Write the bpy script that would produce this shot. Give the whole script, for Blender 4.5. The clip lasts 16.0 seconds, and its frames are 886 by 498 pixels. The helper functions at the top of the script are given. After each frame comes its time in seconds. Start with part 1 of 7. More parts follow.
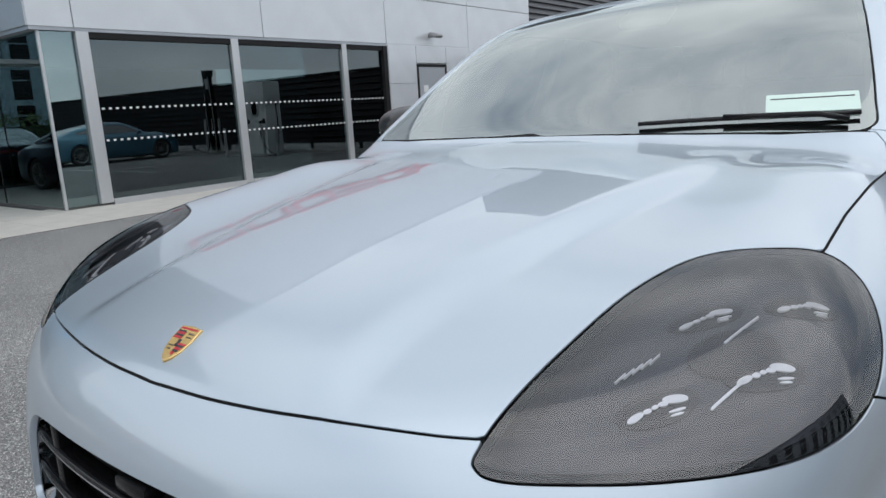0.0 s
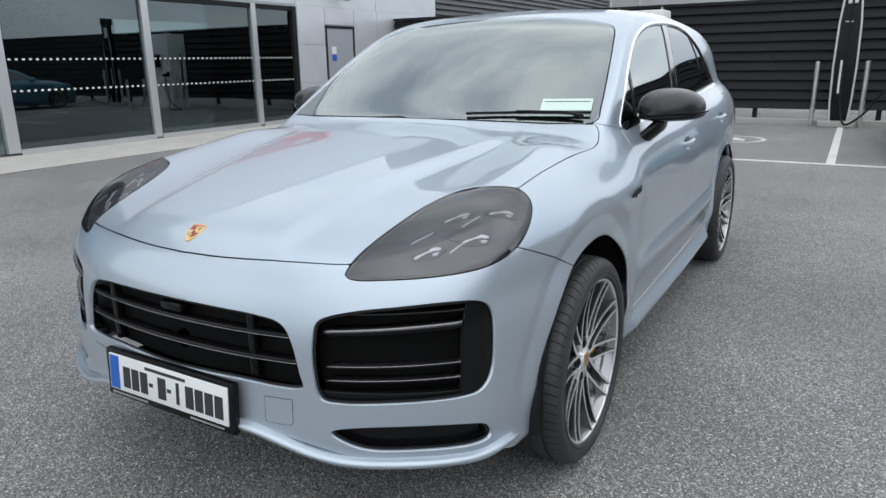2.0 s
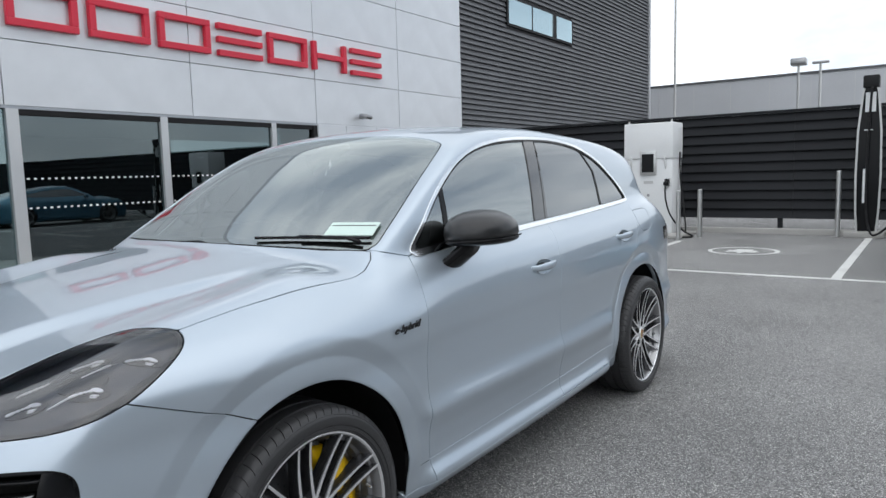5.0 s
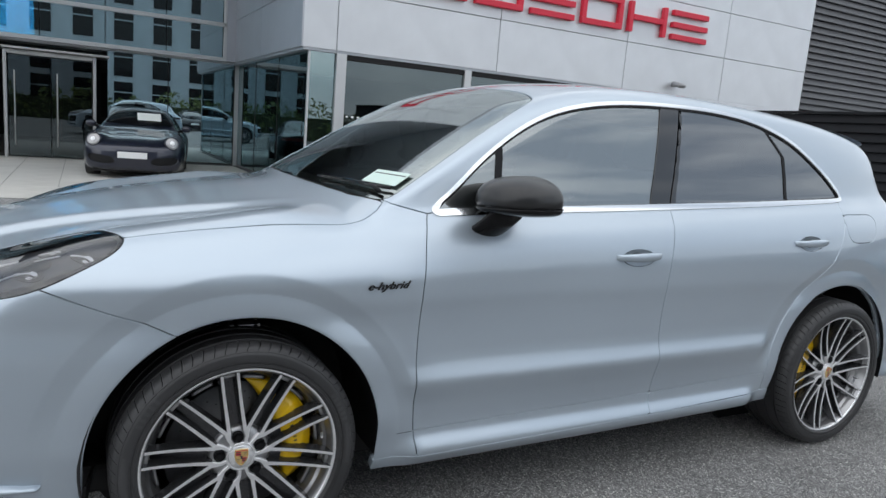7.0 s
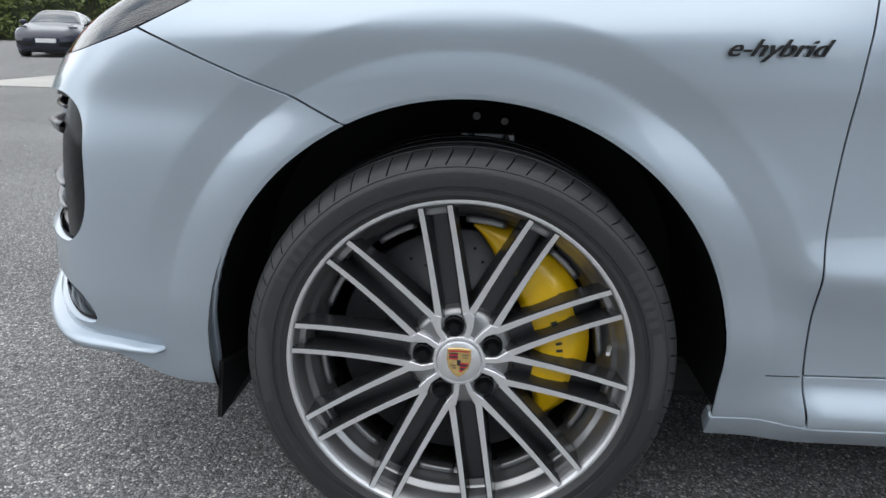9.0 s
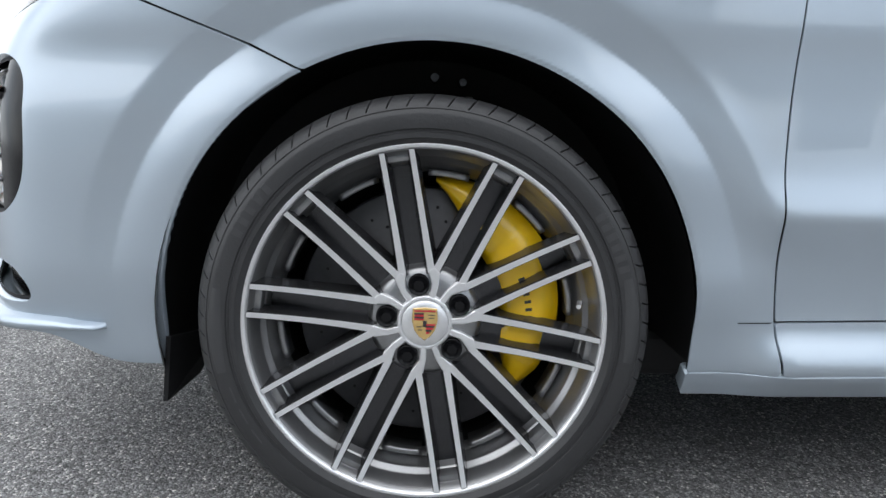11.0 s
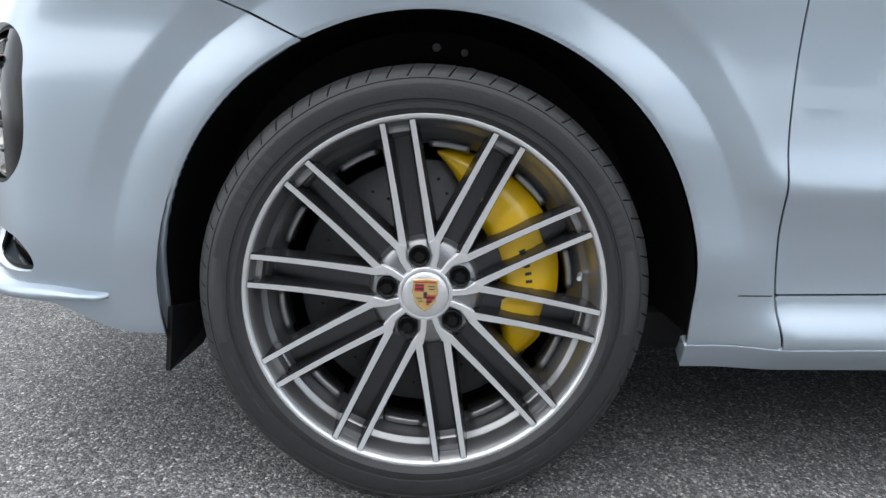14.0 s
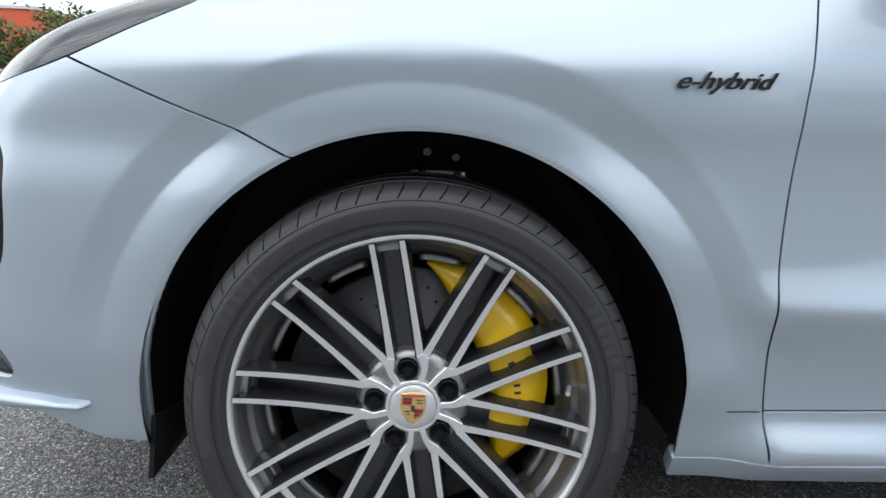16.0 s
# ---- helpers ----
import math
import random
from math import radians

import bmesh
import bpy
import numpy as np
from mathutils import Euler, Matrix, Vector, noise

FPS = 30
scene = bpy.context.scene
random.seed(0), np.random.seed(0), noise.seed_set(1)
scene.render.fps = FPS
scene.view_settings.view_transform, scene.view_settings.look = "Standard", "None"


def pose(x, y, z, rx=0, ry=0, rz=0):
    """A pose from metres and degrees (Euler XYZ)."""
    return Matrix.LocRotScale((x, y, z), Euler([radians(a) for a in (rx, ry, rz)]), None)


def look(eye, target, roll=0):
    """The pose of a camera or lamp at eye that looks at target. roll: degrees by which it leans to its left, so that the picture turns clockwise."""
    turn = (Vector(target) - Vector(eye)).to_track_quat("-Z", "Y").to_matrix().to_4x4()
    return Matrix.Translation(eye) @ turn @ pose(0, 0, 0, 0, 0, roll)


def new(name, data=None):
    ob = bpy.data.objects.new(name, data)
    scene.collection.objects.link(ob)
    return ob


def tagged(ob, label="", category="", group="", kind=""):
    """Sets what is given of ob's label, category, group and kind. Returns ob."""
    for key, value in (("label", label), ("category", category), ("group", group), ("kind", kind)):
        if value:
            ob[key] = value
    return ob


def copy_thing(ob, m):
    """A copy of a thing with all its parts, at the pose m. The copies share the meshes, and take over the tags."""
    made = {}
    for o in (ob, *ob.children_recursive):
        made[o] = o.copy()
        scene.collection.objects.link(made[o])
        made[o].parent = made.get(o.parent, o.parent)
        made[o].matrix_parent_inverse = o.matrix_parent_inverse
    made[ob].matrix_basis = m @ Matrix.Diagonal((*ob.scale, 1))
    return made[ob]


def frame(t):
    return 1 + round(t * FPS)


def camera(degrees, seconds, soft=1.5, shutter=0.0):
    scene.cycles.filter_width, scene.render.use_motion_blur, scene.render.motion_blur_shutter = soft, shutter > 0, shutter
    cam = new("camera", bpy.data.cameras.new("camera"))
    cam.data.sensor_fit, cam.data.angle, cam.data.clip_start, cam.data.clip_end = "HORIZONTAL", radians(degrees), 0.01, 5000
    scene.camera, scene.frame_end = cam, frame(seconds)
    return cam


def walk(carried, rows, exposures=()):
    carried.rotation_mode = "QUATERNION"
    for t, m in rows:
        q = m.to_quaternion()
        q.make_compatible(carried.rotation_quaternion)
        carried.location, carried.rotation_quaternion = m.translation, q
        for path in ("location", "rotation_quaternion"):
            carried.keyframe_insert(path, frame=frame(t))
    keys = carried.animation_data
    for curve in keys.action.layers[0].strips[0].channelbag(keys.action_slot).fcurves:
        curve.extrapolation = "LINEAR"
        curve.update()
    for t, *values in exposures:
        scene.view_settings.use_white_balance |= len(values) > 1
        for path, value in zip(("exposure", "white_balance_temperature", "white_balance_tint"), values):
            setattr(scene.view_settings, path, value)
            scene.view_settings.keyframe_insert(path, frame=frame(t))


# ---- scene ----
cam = camera(65.5, 16.0)

# seconds, eye, target, roll
PATH = [
    (0, (0.986, -1.425, 1.273), (-0.224, 0.114, 0.867), -3.3),
    (0.5, (1.157, -1.623, 1.357), (0.248, 0.075, 0.818), -1.9),
    (1, (1.427, -1.87, 1.392), (0.406, -0.224, 0.893), -1.2),
    (1.5, (1.561, -2.068, 1.414), (0.501, -0.436, 0.954), -1.7),
    (2, (1.668, -2.221, 1.414), (0.689, -0.559, 0.886), -0.9),
    (2.5, (1.895, -2.284, 1.422), (0.902, -0.598, 1.006), -1.0),
    (3, (2.095, -2.3, 1.423), (1.051, -0.644, 1.013), -1.8),
    (3.5, (2.147, -2.182, 1.419), (1.15, -0.489, 1.049), -2.4),
    (3.7, (2.154, -2.073, 1.411), (1.19, -0.351, 1.082), -1.2),
    (5.8, (2.8157, -0.9479, 1.4388), (1.3677, 0.4137, 1.2168), 1.11),
    (6, (2.9271, -0.8398, 1.4413), (1.3825, 0.3985, 1.1571), 1.92),
    (6.3, (3.0181, -0.7048, 1.4497), (1.3675, 0.3797, 1.1345), 2.36),
    (6.5, (3.0457, -0.6422, 1.4446), (1.3801, 0.4216, 1.138), 1.8),
    (7, (2.9644, -0.4292, 1.4123), (1.2241, 0.4971, 1.0755), 4.69),
    (7.5, (2.9357, -0.2173, 1.3846), (1.0487, 0.2842, 0.9513), 3.29),
    (7.7, (2.9137, -0.1319, 1.3603), (0.9935, 0.1659, 0.8868), 3.12),
    (8, (2.7712, -0.0749, 1.2924), (0.8559, 0.092, 0.7412), 2.82),
    (8.1, (2.6915, -0.0445, 1.2509), (0.7807, 0.0972, 0.6776), 3.04),
    (8.5, (2.3585, -0.0018, 1.1671), (0.4397, 0.0818, 0.6091), 3.29),
    (8.8, (2.141, 0.0205, 1.0552), (0.2366, -0.0367, 0.4468), 1.98),
    (9, (2.0359, 0.0191, 0.9124), (0.127, -0.073, 0.3229), 1.71),
    (9.2, (1.9984, 0.0217, 0.7595), (0.0652, -0.0032, 0.2475), 1.94),
    (11.3, (2.0543, 0.0027, 0.6848), (0.0803, 0.0284, 0.3641), 0.76),
    (11.5, (2.0543, 0.0049, 0.6834), (0.079, 0.0166, 0.3697), 0.68),
    (12, (2.0531, 0.0061, 0.6874), (0.0798, 0.0179, 0.3615), 0.51),
    (12.5, (2.0504, 0.0081, 0.6825), (0.0854, 0.0733, 0.3158), 0.96),
    (13, (2.0523, 0.0128, 0.6727), (0.0945, 0.0842, 0.2702), 1.33),
    (13.5, (2.0546, 0.015, 0.6715), (0.0928, 0.0638, 0.2853), 1.19),
    (14, (2.0537, 0.0106, 0.674), (0.0938, 0.0417, 0.2767), 1.12),
    (14.5, (2.0518, 0.0131, 0.6695), (0.0907, 0.0418, 0.278), 0.91),
    (15, (2.0493, 0.0138, 0.6661), (0.0906, 0.0323, 0.2621), 0.92),
    (15.5, (2.0293, 0.0114, 0.683), (0.079, 0.0664, 0.2432), 1.56),
    (15.8, (2.0091, 0.0072, 0.7475), (0.0424, 0.0608, 0.3881), 1.67),
    (16, (2.0011, 0.0025, 0.867), (0.047, 0.0722, 0.447), 2.06),
]
walk(cam, [(t, look(eye, target, roll)) for t, eye, target, roll in PATH],
     exposures=[(0, -0.05), (0.5, -0.15), (1.5, 0.05), (3.5, 0.1), (6.0, 0.0), (6.6, 0.0), (8.0, 0.1), (9.2, 0.24), (11.3, 0.46), (15.5, 0.50), (16.0, 0.42)])


# ---- sky and light: a bright, thinly clouded afternoon ----
world = bpy.data.worlds.new("sky")
scene.world = world
world.use_nodes = True
wt = world.node_tree
wbg = wt.nodes["Background"]
wsky = wt.nodes.new("ShaderNodeTexSky")
wsky.sky_type = "NISHITA"
wsky.sun_disc = False
wsky.sun_elevation, wsky.sun_rotation = radians(50), radians(120)
wco = wt.nodes.new("ShaderNodeTexCoord")
wmap = wt.nodes.new("ShaderNodeMapping")
wmap.inputs["Scale"].default_value = (1.0, 1.0, 2.6)
wnoise = wt.nodes.new("ShaderNodeTexNoise")
wnoise.inputs["Scale"].default_value, wnoise.inputs["Detail"].default_value, wnoise.inputs["Roughness"].default_value = 2.2, 6, 0.55
wramp = wt.nodes.new("ShaderNodeValToRGB")
wramp.color_ramp.elements[0].position, wramp.color_ramp.elements[0].color = 0.33, (3.6, 4.15, 4.9, 1)
wramp.color_ramp.elements[1].position, wramp.color_ramp.elements[1].color = 0.66, (9.8, 10.1, 10.3, 1)
wmix = wt.nodes.new("ShaderNodeMix")
wmix.data_type = "RGBA"
wmix.inputs[0].default_value = 0.86
wt.links.new(wco.outputs["Generated"], wmap.inputs[0])
wt.links.new(wmap.outputs[0], wnoise.inputs["Vector"])
wt.links.new(wnoise.outputs["Fac"], wramp.inputs[0])
wt.links.new(wsky.outputs[0], wmix.inputs["A"])
wt.links.new(wramp.outputs[0], wmix.inputs["B"])
wt.links.new(wmix.outputs["Result"], wbg.inputs[0])
wbg.inputs[1].default_value = 0.165
sun = new("sun", bpy.data.lights.new("sun", "SUN"))
sun.data.energy, sun.data.angle, sun.data.color = 1.0, radians(110), (1.0, 0.97, 0.93)
sun.matrix_world = look((15, -9, 22), (0, 0, 0))


# ---- materials ----
def material(name, color, rough=0.5, metal=0.0, spread=0.12, scale=30.0, bump_size=0.0, bump_scale=120.0, coat=0.0, big=0.0, island=0.0, spec=0.5, coat_rough=0.03):
    """A surface with fine grain (spread), larger stains (big) and relief (bump_size)."""
    m = bpy.data.materials.new(name)
    m.use_nodes = True
    t = m.node_tree
    b = t.nodes["Principled BSDF"]
    b.inputs["Roughness"].default_value, b.inputs["Metallic"].default_value = rough, metal
    b.inputs["Coat Weight"].default_value, b.inputs["Coat Roughness"].default_value = coat, coat_rough
    b.inputs["Specular IOR Level"].default_value = spec
    co = t.nodes.new("ShaderNodeTexCoord")
    n = t.nodes.new("ShaderNodeTexNoise")
    n.inputs["Scale"].default_value, n.inputs["Detail"].default_value = scale, 5
    t.links.new(co.outputs["Object"], n.inputs["Vector"])
    mix = t.nodes.new("ShaderNodeMix")
    mix.data_type = "RGBA"
    lo, hi = [c * (1 - spread) for c in color], [min(1, c * (1 + spread)) for c in color]
    mix.inputs["A"].default_value, mix.inputs["B"].default_value = (*lo, 1), (*hi, 1)
    t.links.new(n.outputs["Fac"], mix.inputs[0])
    out = mix.outputs["Result"]
    for amount, kind in ((big, "stain"), (island, "random")):
        if not amount:
            continue
        hsv = t.nodes.new("ShaderNodeHueSaturation")
        mr = t.nodes.new("ShaderNodeMapRange")
        mr.inputs["To Min"].default_value, mr.inputs["To Max"].default_value = 1 - amount, 1 + amount
        if kind == "stain":
            n2 = t.nodes.new("ShaderNodeTexNoise")
            n2.inputs["Scale"].default_value, n2.inputs["Detail"].default_value = scale * 0.04, 4
            t.links.new(co.outputs["Object"], n2.inputs["Vector"])
            mr.inputs["From Min"].default_value, mr.inputs["From Max"].default_value = 0.3, 0.7
            t.links.new(n2.outputs["Fac"], mr.inputs[0])
        else:
            oi = t.nodes.new("ShaderNodeObjectInfo")
            t.links.new(oi.outputs["Random"], mr.inputs[0])
        t.links.new(out, hsv.inputs["Color"])
        t.links.new(mr.outputs[0], hsv.inputs["Value"])
        out = hsv.outputs[0]
    t.links.new(out, b.inputs["Base Color"])
    if bump_size:
        n3 = t.nodes.new("ShaderNodeTexNoise")
        n3.inputs["Scale"].default_value, n3.inputs["Detail"].default_value = bump_scale, 3
        t.links.new(co.outputs["Object"], n3.inputs["Vector"])
        bp = t.nodes.new("ShaderNodeBump")
        bp.inputs["Strength"].default_value, bp.inputs["Distance"].default_value = 1.0, bump_size
        t.links.new(n3.outputs["Fac"], bp.inputs["Height"])
        t.links.new(bp.outputs[0], b.inputs["Normal"])
    return m


def glass_material(name, tint, gloss, rough=0.0, gloss_color=(1, 1, 1)):
    """A pane: it lets tinted light through, and mirrors more at a slant."""
    m = bpy.data.materials.new(name)
    m.use_nodes = True
    t = m.node_tree
    t.nodes.remove(t.nodes["Principled BSDF"])
    a, g, mx = t.nodes.new("ShaderNodeBsdfTransparent"), t.nodes.new("ShaderNodeBsdfGlossy"), t.nodes.new("ShaderNodeMixShader")
    a.inputs[0].default_value = (*tint, 1)
    g.inputs[0].default_value, g.inputs["Roughness"].default_value = (*gloss_color, 1), rough
    lw, mr = t.nodes.new("ShaderNodeFresnel"), t.nodes.new("ShaderNodeMapRange")
    lw.inputs["IOR"].default_value = 1.5
    mr.inputs["To Min"].default_value, mr.inputs["To Max"].default_value = gloss, 1.0
    t.links.new(lw.outputs[0], mr.inputs[0])
    t.links.new(mr.outputs[0], mx.inputs[0])
    t.links.new(a.outputs[0], mx.inputs[1])
    t.links.new(g.outputs[0], mx.inputs[2])
    t.links.new(mx.outputs[0], t.nodes["Material Output"].inputs[0])
    return m


def asphalt_material():
    """Worn asphalt: light and dark chips in a grey binder, with broad patches and relief."""
    m = bpy.data.materials.new("asphalt")
    m.use_nodes = True
    t = m.node_tree
    b = t.nodes["Principled BSDF"]
    b.inputs["Roughness"].default_value = 0.8
    b.inputs["Specular IOR Level"].default_value = 0.35
    co = t.nodes.new("ShaderNodeTexCoord")
    cells = []
    for scale, feature in ((185.0, "F1"), (185.0, "DISTANCE_TO_EDGE"), (60.0, "F1")):
        v = t.nodes.new("ShaderNodeTexVoronoi")
        v.feature = feature
        v.inputs["Scale"].default_value = scale
        t.links.new(co.outputs["Object"], v.inputs["Vector"])
        cells.append(v)
    chips = t.nodes.new("ShaderNodeValToRGB")
    e = chips.color_ramp.elements
    e[0].position, e[0].color = 0.0, (0.115, 0.113, 0.113, 1)
    e[1].position, e[1].color = 1.0, (0.76, 0.74, 0.70, 1)
    for at, c in ((0.30, 0.190), (0.60, 0.285), (0.88, 0.42)):
        k = e.new(at)
        k.color = (c * 1.01, c, c * 0.99, 1)
    sep = t.nodes.new("ShaderNodeSeparateColor")
    t.links.new(cells[0].outputs["Color"], sep.inputs[0])
    t.links.new(sep.outputs[0], chips.inputs[0])
    big = t.nodes.new("ShaderNodeTexNoise")
    big.inputs["Scale"].default_value, big.inputs["Detail"].default_value = 0.7, 6
    t.links.new(co.outputs["Object"], big.inputs["Vector"])
    mr = t.nodes.new("ShaderNodeMapRange")
    mr.inputs["From Min"].default_value, mr.inputs["From Max"].default_value = 0.3, 0.7
    mr.inputs["To Min"].default_value, mr.inputs["To Max"].default_value = 0.99, 1.38
    t.links.new(big.outputs["Fac"], mr.inputs[0])
    hsv = t.nodes.new("ShaderNodeHueSaturation")
    tar = t.nodes.new("ShaderNodeMapRange")
    tar.inputs["From Min"].default_value, tar.inputs["From Max"].default_value = 0.0, 0.16
    tar.inputs["To Min"].default_value, tar.inputs["To Max"].default_value = 0.30, 1.0
    t.links.new(cells[1].outputs["Distance"], tar.inputs[0])
    worn = t.nodes.new("ShaderNodeMath")
    worn.operation = "MULTIPLY"
    t.links.new(mr.outputs[0], worn.inputs[0])
    t.links.new(tar.outputs[0], worn.inputs[1])
    t.links.new(chips.outputs[0], hsv.inputs["Color"])
    t.links.new(worn.outputs[0], hsv.inputs["Value"])
    t.links.new(hsv.outputs[0], b.inputs["Base Color"])
    add = t.nodes.new("ShaderNodeMath")
    add.operation = "ADD"
    t.links.new(cells[0].outputs["Distance"], add.inputs[0])
    t.links.new(cells[2].outputs["Distance"], add.inputs[1])
    bp = t.nodes.new("ShaderNodeBump")
    bp.inputs["Strength"].default_value, bp.inputs["Distance"].default_value = 0.9, 0.004
    bp.invert = True
    t.links.new(add.outputs[0], bp.inputs["Height"])
    t.links.new(bp.outputs[0], b.inputs["Normal"])
    return m


M_ASPHALT = asphalt_material()
M_PAINT = material("silver_blue_paint", (0.475, 0.545, 0.615), 0.41, 0.66, 0.03, 900.0, coat=1.0, coat_rough=0.02)
M_EDGE = material("dark_chrome", (0.22, 0.22, 0.23), 0.25, 0.9, 0.05)
M_GAP = material("black_gap", (0.006, 0.006, 0.007), 0.7, spread=0.1)
M_BLACK = material("gloss_black_plastic", (0.007, 0.007, 0.008), 0.16, spread=0.1, spec=0.22)
M_PILLAR = material("polished_black_cover", (0.010, 0.010, 0.011), 0.10, spread=0.1, coat=1.0)
M_MATT = material("matt_black_plastic", (0.010, 0.010, 0.011), 0.6, spec=0.3, spread=0.15, scale=80, bump_size=0.0004, bump_scale=500)
M_CARBON = material("dark_carbon_shell", (0.016, 0.016, 0.017), 0.38, spread=0.3, scale=60, spec=0.4, coat=0.3, coat_rough=0.08)
M_CHROME = material("bright_chrome", (0.80, 0.82, 0.84), 0.12, 1.0, 0.03)
M_ALLOY = material("machined_alloy", (0.90, 0.90, 0.91), 0.38, 0.82, 0.06, 160)
M_GUN = material("gunmetal_paint", (0.36, 0.36, 0.365), 0.28, 0.85, 0.08, 200)
M_GUNDARK = material("dark_gunmetal_paint", (0.085, 0.085, 0.09), 0.25, 0.75, 0.08, 200)
M_RUBBER = material("tyre_rubber", (0.030, 0.030, 0.0315), 0.48, spec=0.5, spread=0.18, scale=40, bump_size=0.0005, bump_scale=200, big=0.2)
M_LETTER = material("moulded_sidewall", (0.048, 0.048, 0.050), 0.5, spread=0.15, scale=40)
M_DISC = material("brake_disc", (0.085, 0.085, 0.09), 0.45, 0.5, 0.2, 60)
M_YELLOW = material("yellow_caliper_paint", (0.96, 0.58, 0.004), 0.28, spread=0.05, coat=0.6)
M_SCREEN = glass_material("windscreen_glass", (0.60, 0.68, 0.65), 0.34, gloss_color=(0.90, 0.96, 0.95))
M_TINT = glass_material("tinted_glass", (0.22, 0.25, 0.25), 0.30, gloss_color=(0.95, 1, 1))
M_PRIVACY = glass_material("privacy_glass", (0.05, 0.05, 0.055), 0.20, gloss_color=(0.95, 0.98, 1))
M_LENS = glass_material("headlight_lens", (0.80, 0.81, 0.85), 0.055, 0.0)
M_LAMP = material("lamp_housing", (0.050, 0.053, 0.066), 0.5, 0.15, 0.05, 40)
M_LAMP_RIM = material("black_lamp_wall", (0.018, 0.018, 0.022), 0.35, 0.2, 0.1, 60)
M_LED = material("lamp_optic", (0.88, 0.89, 0.90), 0.3, 0.3, 0.1, 90)
M_WHITE = material("white_paint", (0.78, 0.79, 0.79), 0.45, spread=0.04, big=0.03)
M_PAPER = material("white_card", (0.80, 0.83, 0.80), 0.6, spread=0.03)
M_PALE = material("pale_green_card", (0.62, 0.76, 0.70), 0.6, spread=0.03)
M_INK = material("dark_ink", (0.03, 0.03, 0.035), 0.6, spread=0.05)
M_BLUE = material("plate_blue", (0.02, 0.12, 0.50), 0.5, spread=0.05)
M_GOLD = material("gilt_enamel", (0.76, 0.52, 0.20), 0.25, 0.6, 0.08, 300, coat=0.6)
M_RED = material("red_enamel", (0.45, 0.02, 0.03), 0.3, spread=0.05, coat=0.6)
M_TRIM = material("dark_cabin_trim", (0.035, 0.034, 0.034), 0.7, spread=0.2, bump_size=0.0006, bump_scale=300)
M_BEIGE = material("pale_cabin_lining", (0.30, 0.29, 0.27), 0.8, spread=0.08)


# ---- making meshes ----
def part(name, shape, mat, parent=None, label=""):
    """Links a bmesh or a mesh as one object, under a thing where one is given."""
    if isinstance(shape, bmesh.types.BMesh):
        me = bpy.data.meshes.new(name)
        bmesh.ops.recalc_face_normals(shape, faces=shape.faces[:])
        shape.to_mesh(me)
        shape.free()
    else:
        me = shape
    if mat and not me.materials:
        me.materials.append(mat)
    ob = new(name, me)
    if parent:
        ob.parent = parent
    return tagged(ob, label)


def thing(name, label, category, m=None, group="", kind=""):
    """An empty at a thing's base, to carry its parts."""
    ob = new(name)
    if m is not None:
        ob.matrix_world = m
    return tagged(ob, label, category, group, kind)


def smooth(bm, angle=35):
    for f in bm.faces:
        f.smooth = True
    for e in bm.edges:
        if len(e.link_faces) == 2 and e.calc_face_angle(0) > radians(angle):
            e.smooth = False
    return bm


def box(x0, x1, y0, y1, z0, z1, bevel=0.0, bm=None, m=None, segs=2):
    own = bmesh.new()
    bmesh.ops.create_cube(own, size=1)
    for v in own.verts:
        v.co = ((x0 + x1) / 2 + v.co.x * (x1 - x0), (y0 + y1) / 2 + v.co.y * (y1 - y0), (z0 + z1) / 2 + v.co.z * (z1 - z0))
    if bevel:
        bmesh.ops.bevel(own, geom=own.edges[:], offset=bevel, segments=segs, affect="EDGES", profile=0.5)
    if m is not None:
        own.transform(m)
    return join(bm, own)


def join(bm, own):
    if bm is None:
        return own
    tmp = bpy.data.meshes.new("tmp")
    own.to_mesh(tmp)
    bm.from_mesh(tmp)
    own.free()
    bpy.data.meshes.remove(tmp)
    return bm


def rod(a, b, r0, r1=None, n=12, bm=None, caps=True):
    a, b = Vector(a), Vector(b)
    own = bmesh.new()
    bmesh.ops.create_cone(own, cap_ends=caps, segments=n, radius1=r0, radius2=r0 if r1 is None else r1, depth=(b - a).length)
    own.transform(Matrix.Translation((a + b) / 2) @ (b - a).to_track_quat("Z", "Y").to_matrix().to_4x4())
    return join(bm, smooth(own, 50))


def tube(points, r, n=8, bm=None):
    """A round tube along a list of points."""
    own = bmesh.new()
    pts = [Vector(p) for p in points]
    rings = []
    for i, p in enumerate(pts):
        d = (pts[min(i + 1, len(pts) - 1)] - pts[max(i - 1, 0)]).normalized()
        q = d.to_track_quat("Z", "Y").to_matrix()
        rings.append([own.verts.new(p + q @ Vector((r * math.cos(2 * math.pi * k / n), r * math.sin(2 * math.pi * k / n), 0))) for k in range(n)])
    for a, b in zip(rings, rings[1:]):
        for k in range(n):
            own.faces.new((a[k], a[(k + 1) % n], b[(k + 1) % n], b[k]))
    own.faces.new(rings[0][::-1])
    own.faces.new(rings[-1])
    return join(bm, smooth(own, 60))


